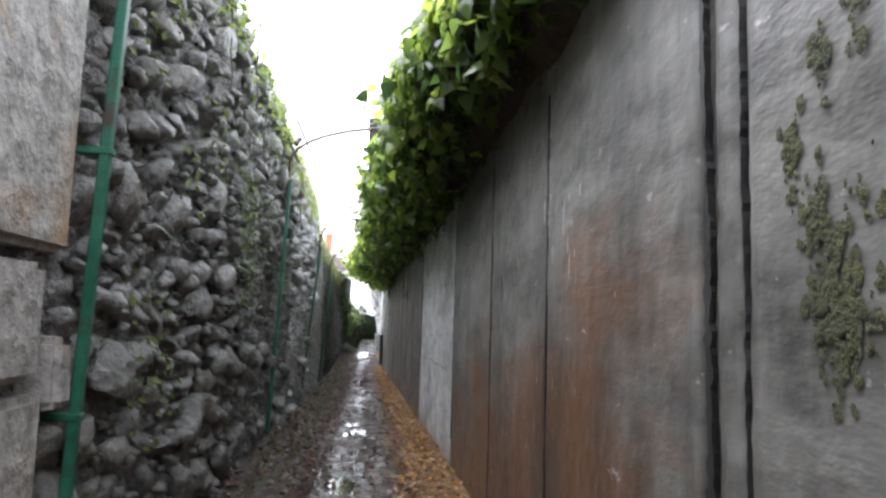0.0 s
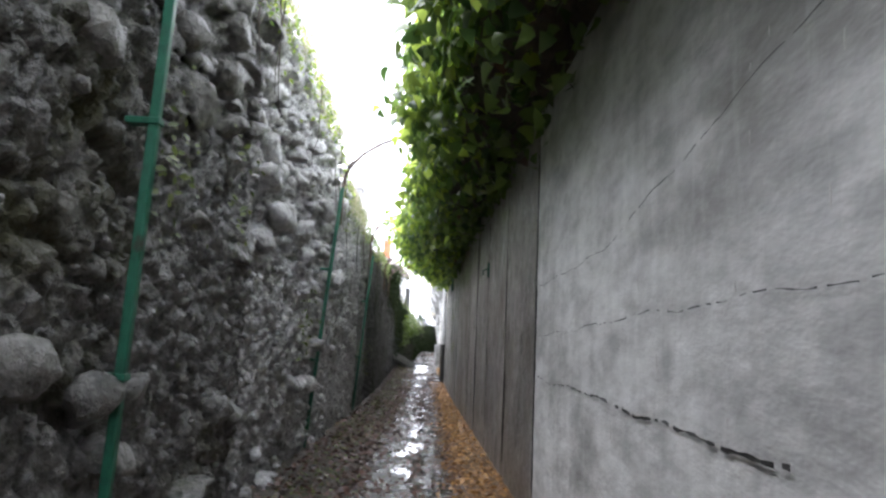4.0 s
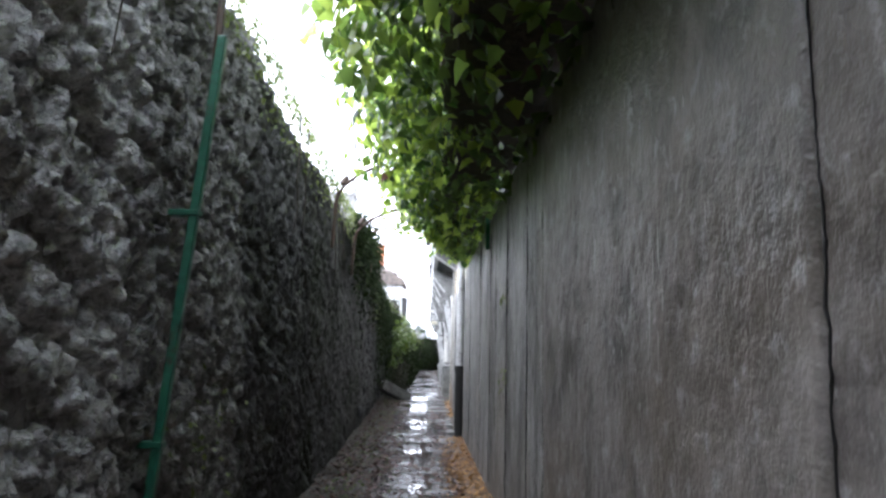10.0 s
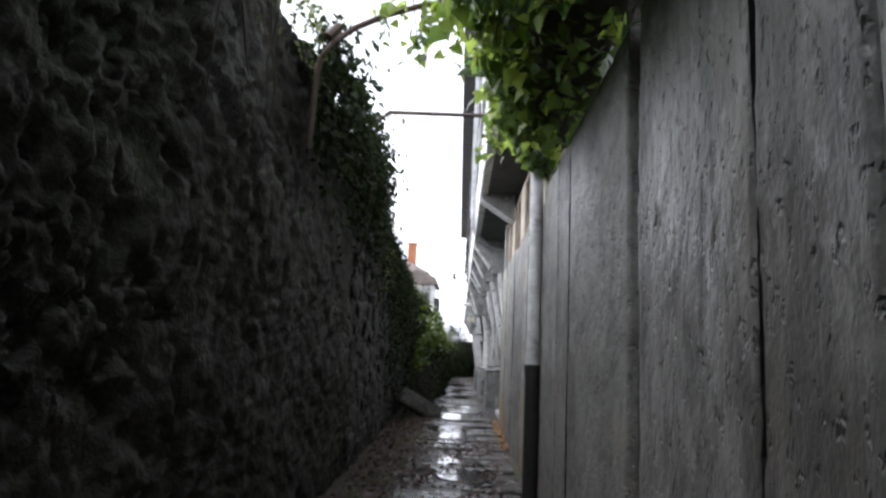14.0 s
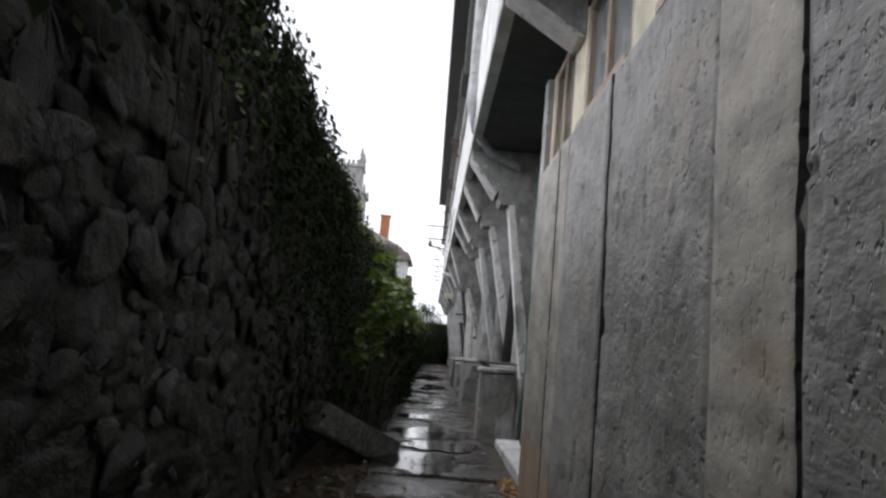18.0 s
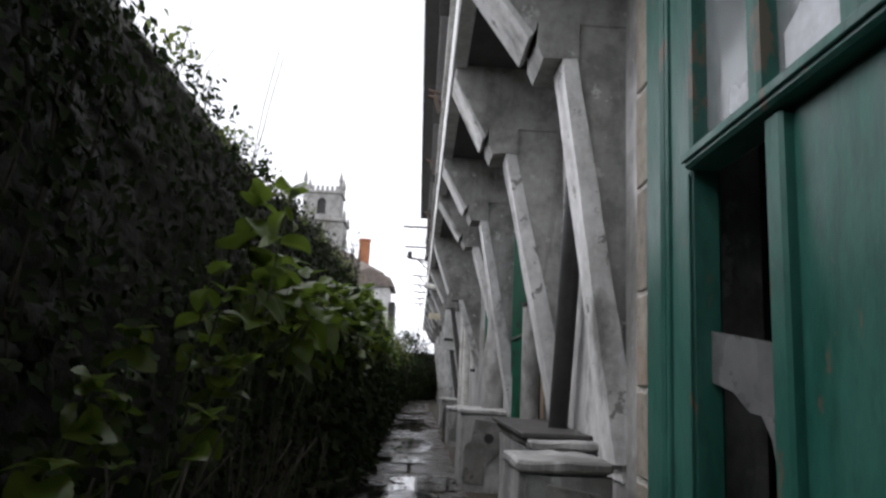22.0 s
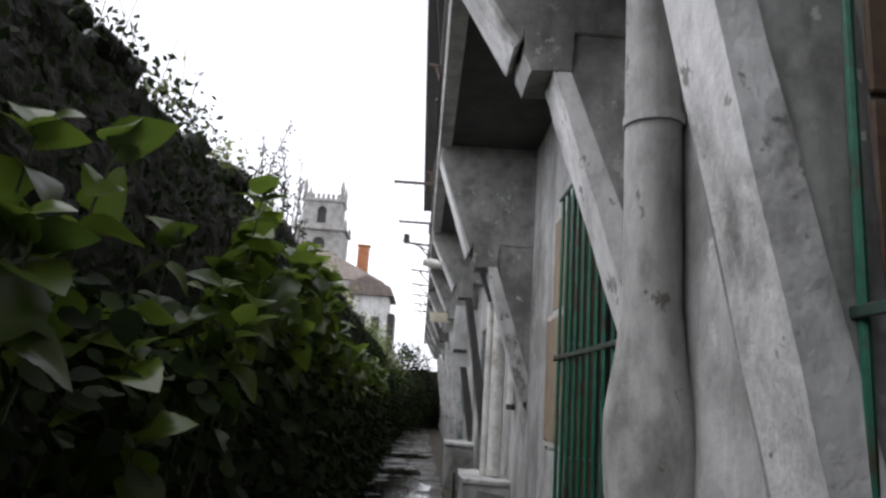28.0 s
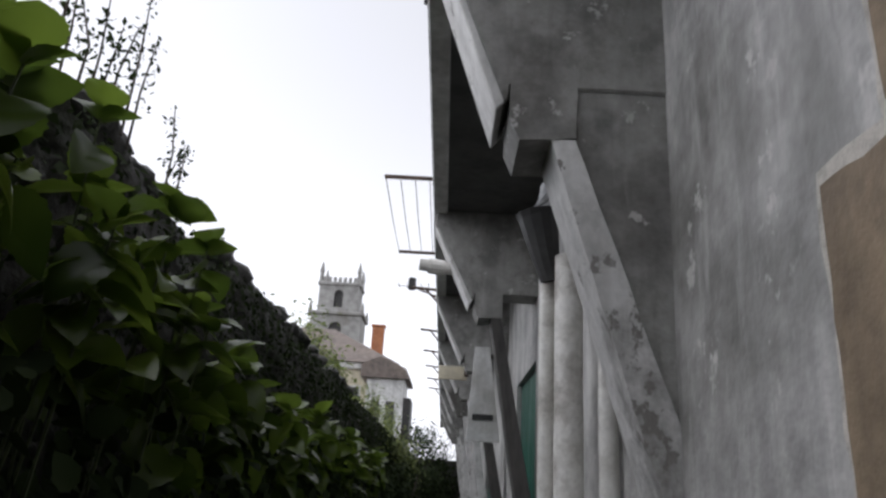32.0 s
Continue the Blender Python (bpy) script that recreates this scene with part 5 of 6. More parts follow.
for k in range(120):
    y0 = rng.uniform(4, 38.4)
    x0 = rng.uniform(float(ivy_hull(np.array([y0]), np.array([np.pi]))[0, 0]) + 0.08, 0.62)
    z0 = rng.uniform(3.0, 3.15)
    ln = rng.uniform(0.08, 0.36) if x0 < 0.35 else rng.uniform(0.05, 0.2)
    pts = [(x0, y0, z0), (x0 + rng.normal(0, 0.04), y0 + rng.normal(0, 0.05), z0 - ln * 0.5), (x0 + rng.normal(0, 0.06), y0 + rng.normal(0, 0.08), z0 - ln)]
    tube(pts, 0.004, 4, True, bm)
    for f in np.arange(0.1, 1.01, 0.14):
        a, b = (pts[0], pts[1]) if f < 0.5 else (pts[1], pts[2])
        w = f * 2 % 1 if f < 1 else 1
        at.append(np.array(a) * (1 - w) + np.array(b) * w + rng.normal(0, 0.02, 3))
        nr.append((rng.normal(-0.5, 0.5), rng.normal(-0.4, 0.5), rng.uniform(0, 0.6)))
        sz.append(rng.uniform(0.08, 0.16))
part("trailing_growth", bm, M_TWIG, ivy)["kind"] = "stuff"
scatter("trailing_leaves", IVY_LEAF, IVY_FACES, np.array(at), np.array(nr), np.array(sz), rng, M_IVY, ivy, spin=0.7)["kind"] = "stuff"
bm = bmesh.new()
for k in range(34):
    y0 = rng.uniform(4.2, 9.5) if k < 18 else rng.uniform(10, 37)
    x0 = float(right_x(y0)) - rng.uniform(0.02, 0.12)
    z0 = rng.uniform(2.85, 3.05)
    tube([(x0, y0, z0), (x0 + rng.normal(-0.04, 0.05), y0 + rng.normal(0, 0.08), z0 - rng.uniform(0.1, 0.25)), (x0 + rng.normal(-0.03, 0.06), y0 + rng.normal(0, 0.16), z0 - rng.uniform(0.18, 0.32))], 0.003, 4, True, bm)
part("hanging_roots", bm, M_TWIG, ivy)["kind"] = "stuff"

# leafy sprays hanging from the iron arches
for y0, xs, cnt in ((26.6, (-1.0, 0.0), 90), (32.8, (-1.1, -0.1), 150), (35.7, (-0.9, 0.2), 110), (38.8, (-0.1, 0.45), 60)):
    e = empty("ivy_spray", "loose leafy ivy spray hanging from an iron arch", "ivy", "ivy sprays on the arches")
    zc = float(np.interp(y0, [12, 26, 32, 36, 39], [4.2, 3.85, 3.72, 3.6, 3.6]))
    bm = bmesh.new()
    at = []
    for k in range(6):
        x0 = rng.uniform(*xs)
        pts = [Vector((x0, y0 + rng.normal(0, 0.05), zc + 0.04)), Vector((x0 + rng.normal(0, 0.08), y0 + rng.normal(0, 0.15), zc - 0.18)), Vector((x0 + rng.normal(0, 0.14), y0 + rng.normal(0, 0.25), zc - rng.uniform(0.25, 0.6)))]
        tube(pts, 0.004, 4, True, bm)
        for j in range(cnt // 6):
            f = rng.uniform(0, 2)
            q = pts[0].lerp(pts[1], f) if f < 1 else pts[1].lerp(pts[2], f - 1)
            at.append(np.array(q) + rng.normal(0, 0.05, 3))
    part("stem_cluster", bm, M_TWIG, e)["kind"] = "stuff"
    at = np.array(at)
    scatter("spray_leaves", IVY_LEAF, IVY_FACES, at, rng.normal(0, 0.6, at.shape) + (-0.4, -0.6, 0.3), rng.uniform(0.06, 0.13, len(at)), rng, M_IVY, e, spin=0.8)["kind"] = "stuff"

# creeper on the left wall ----------------------------------------------------------------------------
def left_creeper(name, label, y0, y1, zf, count, mat, reach, size=(0.04, 0.09), tmpl=SMALL_LEAF, faces=SMALL_FACES):
    e = empty(name, label, "creeper")
    yy = rng.uniform(y0, y1, count)
    zz = zf(yy)
    at = np.stack([LEFT + 0.05 + np.abs(rng.normal(0, reach, count)), yy, zz], 1)
    nr = np.stack([rng.uniform(0.3, 1, count), rng.normal(0, 0.5, count), rng.uniform(-0.2, 0.9, count)], 1)
    scatter("creeper_leaves", tmpl, faces, at, nr, rng.uniform(*size, count), rng, mat, e, spin=0.9)["kind"] = "stuff"
    for k in range(12):
        y, x = rng.uniform(y0, y1), LEFT + 0.06
        z = float(left_top(y)) - (0.05 if y < 40 else 0.4)
        pts = []
        for j in range(6):
            pts.append((x + rng.uniform(0.0, 0.04), y, z))
            y, z = y + rng.normal(0, 0.07), z - rng.uniform(0.12, 0.3)
        part("vine", tube(pts, [0.008, 0.008, 0.007, 0.006, 0.005, 0.003], 5), M_TWIG, e)
    return e


left_creeper("wall_creeper", "small-leaved creeper along the top of the stone wall", 6, 22, lambda y: left_top(y) + 0.02 - np.abs(rng.normal(0, 0.26, len(y))), 2600, M_IVY, 0.04, (0.03, 0.07))
left_creeper("wall_creeper", "dry yellowish creeper along the lower wall top", 21.5, 37, lambda y: left_top(y) + 0.03 - np.abs(rng.normal(0, 0.22, len(y))), 2800, M_BUSH, 0.035, (0.03, 0.07))
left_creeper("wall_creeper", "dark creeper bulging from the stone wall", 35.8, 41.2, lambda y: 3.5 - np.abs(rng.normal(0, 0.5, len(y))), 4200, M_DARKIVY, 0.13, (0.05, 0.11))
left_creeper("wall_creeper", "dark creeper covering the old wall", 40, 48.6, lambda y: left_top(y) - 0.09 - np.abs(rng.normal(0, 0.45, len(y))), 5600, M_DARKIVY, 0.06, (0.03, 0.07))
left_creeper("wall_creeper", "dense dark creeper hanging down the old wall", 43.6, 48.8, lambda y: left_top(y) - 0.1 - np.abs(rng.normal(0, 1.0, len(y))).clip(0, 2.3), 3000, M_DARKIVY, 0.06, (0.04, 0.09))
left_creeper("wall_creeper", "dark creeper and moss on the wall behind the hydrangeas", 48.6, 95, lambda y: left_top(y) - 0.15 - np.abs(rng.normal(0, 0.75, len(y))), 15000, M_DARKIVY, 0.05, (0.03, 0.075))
for yc, zc, cnt in ((4.6, 2.9, 40), (5.2, 3.3, 50), (6.0, 2.4, 36), (4.9, 1.25, 44), (5.5, 1.0, 30), (7.0, 2.8, 50), (10.5, 2.6, 40), (14, 2.1, 40), (8.6, 2.4, 190), (8.9, 1.9, 120), (12.5, 2.05, 60), (17.5, 1.3, 50), (27.0, 0.75, 40), (42.6, 2.3, 60)):
    e = empty("wall_plant", "bright green ferny plant growing from the stone wall", "wall plant", "plants in the stone wall")
    at = np.stack([LEFT + 0.08 + np.abs(rng.normal(0, 0.06, cnt)), yc + rng.normal(0, 0.22, cnt), zc + rng.normal(0, 0.2, cnt)], 1)
    nr = np.stack([rng.uniform(0.3, 1, cnt), rng.normal(0, 0.6, cnt), rng.uniform(0, 1, cnt)], 1)
    scatter("fronds", SMALL_LEAF, SMALL_FACES, at, nr, rng.uniform(0.025, 0.075, cnt), rng, M_BUSH, e)["kind"] = "stuff"
# dry grass tufts hanging over the wall top
M_STRAW = surf("dry_straw", (0.20, 0.17, 0.10), (0.46, 0.41, 0.28), 8, 60, (0.6, 0.9), 0.1, 0.002)
for k in range(26):
    yc = 14.5 + k * 0.42 + rng.uniform(-0.2, 0.2)
    e = empty("grass_tuft", "pale dry grass tuft hanging over the wall top", "grass tuft", "dry grass on the stone wall")
    bm = bmesh.new()
    for j in range(18):
        y0, z0 = yc + rng.normal(0, 0.12), float(left_top(yc)) + rng.uniform(-0.02, 0.06)
        x0, ln = LEFT + rng.uniform(-0.1, 0.05), rng.uniform(0.15, 0.42)
        dy = rng.normal(0, 0.1)
        tube([(x0, y0, z0), (x0 + 0.05, y0 + dy * 0.4, z0 + rng.uniform(0.03, 0.12)), (x0 + rng.uniform(0.08, 0.16), y0 + dy, z0 - ln)], [0.004, 0.003, 0.0015], 3, True, bm)
    part("tuft", bm, M_STRAW, e)
coping_meshes = []
for vv, ff in FINE_LUMPS[:5]:
    me = bpy.data.meshes.new("coping_stone")
    me.from_pydata(vv.tolist(), [], ff.tolist())
    me.materials.append(M_DAMP)
    me.polygons.foreach_set("use_smooth", [True] * len(me.polygons))
    coping_meshes.append(me)
# stones on the ragged top of the far wall
for k in range(70):
    yy = rng.uniform(54, 75)
    ob = new("coping_stone", coping_meshes[int(rng.integers(5))])
    ob.parent = wall_left
    ob.matrix_basis = pose(LEFT - 0.12, yy * RUN, float(left_top(yy)) + rng.uniform(-0.05, 0.02), rng.uniform(-20, 20), 0, rng.uniform(-30, 30)) @ Matrix.Diagonal((0.13, rng.uniform(0.08, 0.2), rng.uniform(0.05, 0.10), 1))

# ferny tufts and moss along the wall top by the hydrangeas
for k in range(30):
    yc = 49.5 + k * 0.42 + rng.uniform(-0.15, 0.15)
    cnt = int(rng.uniform(50, 130))
    e = empty("wall_top_tuft", "dark ferny tuft with moss growing on the wall top", "tuft", "tufts on the wall top")
    at = np.stack([LEFT - 0.02 + rng.normal(0, 0.07, cnt), yc + rng.normal(0, 0.16, cnt), float(left_top(yc)) - 0.06 + np.abs(rng.normal(0, 0.07, cnt))], 1)
    nr = np.stack([rng.normal(0.2, 0.6, cnt), rng.normal(0, 0.6, cnt), rng.uniform(0, 1, cnt)], 1)
    scatter("fronds", SMALL_LEAF, SMALL_FACES, at, nr, rng.uniform(0.025, 0.06, cnt), rng, M_DARKIVY if k % 4 else M_BUSH, e)["kind"] = "stuff"
    for j in range(int(rng.integers(1, 4))):
        y0, h = yc + rng.normal(0, 0.15), rng.uniform(0.1, 0.28)
        zt = float(left_top(y0))
        part("stalk", tube([(LEFT, y0, zt - 0.1), (LEFT + 0.03, y0 + rng.normal(0, 0.03), zt + h * 0.5), (LEFT + rng.uniform(0, 0.1), y0 + rng.normal(0, 0.08), zt + h)], [0.003, 0.002, 0.0015], 4), M_TWIG, e)

# hydrangeas ---------------------------------------------------------------------------------------------
big_leaf_meshes = []
for k in range(5):
    t = FULL_LEAF.copy()
    t[:, 2] += 0.05 * np.sin(t[:, 1] * 5 + k) + 0.02 * np.sin(t[:, 0] * 9 + k)
    t[:, 0] *= rng.uniform(0.9, 1.15)
    me = bpy.data.meshes.new("leaf")
    me.from_pydata(t.tolist(), [], FULL_FACES.tolist())
    me.materials.append(M_HYD)
    me.polygons.foreach_set("use_smooth", [True] * len(me.polygons))
    big_leaf_meshes.append(me)


def leaf_matrix(at, out, droop, size, roll):
    d = Vector((out[0], out[1], droop)).normalized()
    side = d.cross(Vector((0, 0, 1))).normalized()
    up = side.cross(d)
    m = Matrix((side, d, up)).transposed().to_4x4()
    return Matrix.Translation((at[0], at[1] * RUN, at[2])) @ m @ pose(0, 0, 0, 0, roll, 0) @ Matrix.Diagonal((size, size, size, 1))


single = 0
for k, yc in enumerate(np.arange(48.3, 76, 1.05)):
    top = float(np.interp(yc, [48, 49.3, 50.4, 51.4, 52.5, 53.5, 54.6, 55.6, 56.7, 57.7, 58.8, 59.9, 61.4, 62.6, 64, 67, 76], [1.15, 1.45, 2.05, 2.0, 2.05, 2.0, 2.1, 2.2, 1.5, 1.8, 2.4, 2.3, 2.55, 2.45, 2.15, 1.92, 1.88])) + rng.uniform(-0.12, 0.12)
    e = empty("hydrangea", "large-leaved hydrangea bush growing against the old wall", "hydrangea", "hydrangeas along the wall")
    g = float(ground_z(yc))
    lv_at = []
    nearby = 48 < yc < 63
    for s in range(6 if yc < 50 else 6 if yc < 52 else 8):
        h = top * rng.uniform(0.8, 0.97) if s > 1 else top * rng.uniform(0.96, 1.05)
        base = Vector((-1.1 + rng.uniform(-0.1, 0.15), yc + rng.uniform(-0.35, 0.35), g))
        lean = rng.uniform(0.05, 0.36) * (1.3 - 0.6 * h / top)
        tipp = Vector((base.x + lean, base.y + rng.uniform(-0.4, 0.4), g + h))
        mid = base.lerp(tipp, 0.5) + Vector((-0.05, 0, 0.1))
        part("stem", tube([base, mid, tipp], [0.009, 0.007, 0.004], 5), M_STEM, e)
        a0 = rng.uniform(0, 3.1)
        for j, f in enumerate((0.70, 0.79, 0.87, 0.94, 0.98, 1.0)):
            q = mid.lerp(tipp, f * 2 - 1)
            a0 += 1.57 + rng.normal(0, 0.15)
            for a in (a0, a0 + math.pi):
                if rng.uniform() < (0.9 if f < 0.75 else 0.65 if f < 0.85 else 0.15) * (1.1 if h < top * 0.85 else 0.8):
                    continue
                size = rng.uniform(0.13, 0.21) * (1.25 if yc > 58 else 0.62 if yc < 50 else 1.0) * (0.8 if f > 0.96 else 1.0)
                out = (math.cos(a), math.sin(a))
                droop = rng.uniform(-1.6, -0.3) if f < 0.75 else rng.uniform(-1.0, 0.2) if f < 0.95 else rng.uniform(0.1, 1.2)
                if q.x + out[0] * size > -0.45:
                    size *= 0.6
                if nearby and single < 300 and f > 0.75 and h > top * 0.7:
                    ob = new("leaf", big_leaf_meshes[int(rng.integers(5))])
                    ob.parent = e
                    ob.matrix_basis = leaf_matrix(q, out, droop, size, rng.uniform(-45, 45))
                    single += 1
                else:
                    lv_at.append(leaf_matrix(q, out, droop, size, rng.uniform(-45, 45)))
    if not lv_at:
        continue
    V = np.concatenate([FULL_LEAF @ np.array(m.to_3x3()).T + np.array(m.translation) for m in lv_at])
    F = np.concatenate([FULL_FACES + i * len(FULL_LEAF) for i in range(len(lv_at))])
    raw("foliage", V, F, M_HYD, e, smooth=True, stations=False)["kind"] = "stuff"

# low growth and weeds at the wall foot; the bushes' shade is put into the leaf colour
low = empty("undergrowth", "undergrowth and weeds below the hydrangeas, shade put into the leaf colour", "undergrowth")
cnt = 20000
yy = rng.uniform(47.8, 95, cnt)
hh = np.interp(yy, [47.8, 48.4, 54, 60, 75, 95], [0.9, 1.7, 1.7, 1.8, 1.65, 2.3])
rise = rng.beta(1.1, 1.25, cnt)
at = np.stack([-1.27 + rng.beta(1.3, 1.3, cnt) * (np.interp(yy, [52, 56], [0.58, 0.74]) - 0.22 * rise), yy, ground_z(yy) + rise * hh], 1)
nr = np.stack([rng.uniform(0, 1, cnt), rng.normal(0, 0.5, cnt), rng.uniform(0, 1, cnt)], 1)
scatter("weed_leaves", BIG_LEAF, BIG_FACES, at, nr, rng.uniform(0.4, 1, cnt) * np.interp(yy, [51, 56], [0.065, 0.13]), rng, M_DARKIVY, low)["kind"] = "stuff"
bm = bmesh.new()
for k in range(70):
    y0 = rng.uniform(47.5, 52)
    x0 = rng.uniform(-1.1, -0.7)
    g = float(ground_z(y0))
    tube([(x0, y0, g), (x0 + rng.normal(0.05, 0.08), y0 + rng.normal(0, 0.1), g + rng.uniform(0.3, 0.6)), (x0 + rng.normal(0.1, 0.12), y0 + rng.normal(0, 0.2), g + rng.uniform(0.6, 1.1))], 0.004, 4, True, bm)
part("dry_stalks", bm, M_TWIG, low)["kind"] = "stuff"

# tall spiky weeds on the wall top
for k in range(17):
    y0, x0 = rng.uniform(60.8, 64.2), LEFT - 0.12 + rng.uniform(-0.1, 0.15)
    e = empty("tall_weed", "tall dead flower spike growing on the wall top", "weed", "tall weeds on the wall top")
    z0, h = float(left_top(y0)) - 0.05, rng.uniform(0.35, 0.95)
    tipx = x0 + rng.normal(0, 0.06)
    part("stalk", tube([(x0, y0, z0), (x0, y0 + 0.02, z0 + h * 0.5), (tipx, y0 + 0.05, z0 + h)], [0.008, 0.006, 0.003], 5), M_TWIG, e)
    m = 46
    f = rng.uniform(0.3, 1, m)
    at = np.stack([x0 + (tipx - x0) * f + rng.normal(0, 0.022, m), y0 + 0.05 * f + rng.normal(0, 0.022, m), z0 + h * f], 1)
    scatter("seed_spike", SMALL_LEAF, SMALL_FACES, at, rng.normal(0, 1, (m, 3)), rng.uniform(0.02, 0.05, m), rng, M_DARKIVY, e)["kind"] = "stuff"
for y0, z1, h in ((52.0, 2.8, 0.95), (55.6, 2.8, 0.35)):
    e = empty("bare_twig", "bare twig standing up from the wall top", "twig")
    bm = bmesh.new()
    for j in range(2):
        tube([(LEFT - 0.05, y0 + 0.05 * j, z1 - 0.2), (LEFT + 0.02 + 0.03 * j, y0 + 0.04 * j, z1 + h * 0.5), (LEFT + 0.09 + 0.02 * j, y0 + 0.08 * j, z1 + h * rng.uniform(0.8, 1))], [0.004, 0.003, 0.002], 4, True, bm)
    part("twigs", bm, M_TWIG, e)

# garden shrubs behind the wall and at the end ----------------------------------------------------------------
def shrub(x, y, z0, rx, ry, rz, count, mat, label, size=(0.07, 0.16)):
    e = empty("shrub", label, "shrub")
    for j in range(7):
        a = rng.uniform(0, 6.28)
        limb = tube([(x, y, z0), (x + rx * 0.3 * math.cos(a), y + ry * 0.3 * math.sin(a), z0 + rz * 0.7), (x + rx * 0.7 * math.cos(a), y + ry * 0.7 * math.sin(a), z0 + rz * rng.uniform(1.1, 1.7))], [0.05, 0.03, 0.01], 6)
        part("limb", limb, M_TWIG, e)
    c = rng.normal(0, 1, (38, 3))
    c /= np.linalg.norm(c, axis=1, keepdims=True)
    c *= rng.uniform(0.45, 0.95, (38, 1))
    pick = rng.integers(0, 38, count)
    d = rng.normal(0, 0.2, (count, 3)) + c[pick]
    at = np.array([x, y, z0 + rz]) + d * (rx, ry, rz)
    nr = d + rng.normal(0, 0.5, (count, 3)) + (0, 0, 0.4)
    scatter("crown", SMALL_LEAF, SMALL_FACES, at, nr, rng.uniform(*size, count), rng, mat, e)["kind"] = "stuff"


shrub(-2.6, 77, 2.2, 0.95, 2.2, 1.25, 3600, M_BUSH, "yellow-green garden shrub rising behind the wall")
shrub(-2.2, 82.5, 2.0, 1.0, 2.2, 1.0, 3200, M_BUSH, "yellow-green garden shrub rising behind the wall")
shrub(-1.5, 88, 1.2, 1.0, 2.4, 1.3, 3200, M_BUSH, "rusty green shrub leaning over the end of the alley")
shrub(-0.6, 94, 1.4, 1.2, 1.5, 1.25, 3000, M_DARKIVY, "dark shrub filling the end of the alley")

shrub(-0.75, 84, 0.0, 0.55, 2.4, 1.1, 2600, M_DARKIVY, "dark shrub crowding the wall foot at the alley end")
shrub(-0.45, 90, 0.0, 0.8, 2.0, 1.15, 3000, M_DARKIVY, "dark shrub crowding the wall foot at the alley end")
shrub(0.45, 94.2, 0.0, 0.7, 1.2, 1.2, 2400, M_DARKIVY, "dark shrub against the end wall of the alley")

# paving -------------------------------------------------------------------------------------------------------------
path = empty("pavement", "wet worn stone paving down the middle of the alley", "paving", kind="structure")
y = -6.0
k = 0
while y < 92:
    deep = rng.uniform(0.32, 0.6) if y < 36 else rng.uniform(0.75, 1.35)
    rows = [(-0.52, -0.02), (-0.0, 0.30)] if y < 36 else [(-0.72, -0.1), (-0.08, 0.52)] if rng.uniform() < 0.5 else [(-0.72, 0.52)]
    for x0, x1 in rows:
        j0, j1 = rng.uniform(-0.07, 0.07, 2) if y < 36 else rng.uniform(-0.04, 0.04, 2)
        g = float(ground_z(y + deep / 2)) + rng.uniform(-0.012, 0.012)
        bm = box(x0 + j0, x1 + j1 - 0.02, y + 0.012, y + deep - 0.012, g - 0.12, g + (0.012 if y < 36 else 0.03), 0.012)
        for v in bm.verts:
            v.co += Vector((0, 0.02 * noise.noise(v.co * 2.1), 0.012 * noise.noise(v.co * 1.7)))
        part("paving_slab", bm, M_SLAB, path)
    y += deep
# leaf litter
def litter(name, label, count, mat, xs, y0, y1, heap, size, lift=0.0):
    e = empty(name, label, "weeds" if mat is M_BUSH else "fallen leaves", kind="stuff")
    yy = rng.uniform(y0, y1, count)
    lo, hi = xs(yy)
    f = rng.beta(*heap, count)
    xx = lo + (hi - lo) * f
    at = np.stack([xx, yy, ground_z(yy) + lift + rng.uniform(0.005, 0.05, count)], 1)
    nr = np.stack([rng.normal(0, 0.45, count), rng.normal(0, 0.45, count), np.ones(count)], 1)
    scatter("leaves", SMALL_LEAF, SMALL_FACES, at, nr, rng.uniform(*size, count), rng, mat, e)


litter("orange_leaf_litter", "orange-brown needles and leaves heaped along the concrete wall", 15000, M_LITTER, lambda y: (y * 0 + 0.16, right_x(y) + 0.0), -4, 38.5, (1.9, 1.1), (0.03, 0.075))
litter("brown_leaf_litter", "wet brown leaves along the stone wall", 9000, M_LITTER2, lambda y: (y * 0 - 1.3, y * 0 - 0.35), -4, 47, (1.2, 1.5), (0.04, 0.09))
litter("scattered_leaves", "wet dark leaves scattered over the paving", 11000, M_LITTER2, lambda y: (y * 0 - 0.66, y * 0 + 0.36), 3, 44, (0.6, 0.75), (0.03, 0.085), 0.012)
litter("scattered_leaves", "sparse dark wet leaves and grit on the paving by the house", 2600, M_LITTER2, lambda y: (y * 0 - 0.75, y * 0 + 0.55), 44, 85, (0.8, 0.8), (0.02, 0.06), 0.03)
litter("low_weeds", "small green weeds and moss along the foot of the stone wall", 2600, M_BUSH, lambda y: (y * 0 - 1.15, y * 0 - 0.3), 8, 47, (1.1, 2.0), (0.02, 0.06), 0.02)
litter("corner_leaf_litter", "orange leaves gathered in the corner by the door step", 500, M_LITTER, lambda y: (y * 0 + 0.42, y * 0 + 0.6), 43, 47, (2, 1), (0.03, 0.07))
# heap of rotten leaves under the orange litter
us, vs2 = np.arange(-4, 38.6, 0.12), np.linspace(0, 1, 9)


def heap_face(u, v):
    x = 0.14 + v * (right_x(u) - 0.14) + 0.05 * waves(u, v, 12, 4, 0.7) * (1 - v)
    z = ground_z(u) - 0.015 + 0.05 * np.sin(v * 1.5) + 0.014 * waves(u * 3, v * 3, 9, 4, 0.6)
    return np.stack([x, u, z], -1)


bv, bf = rough_grid(us, vs2, heap_face)
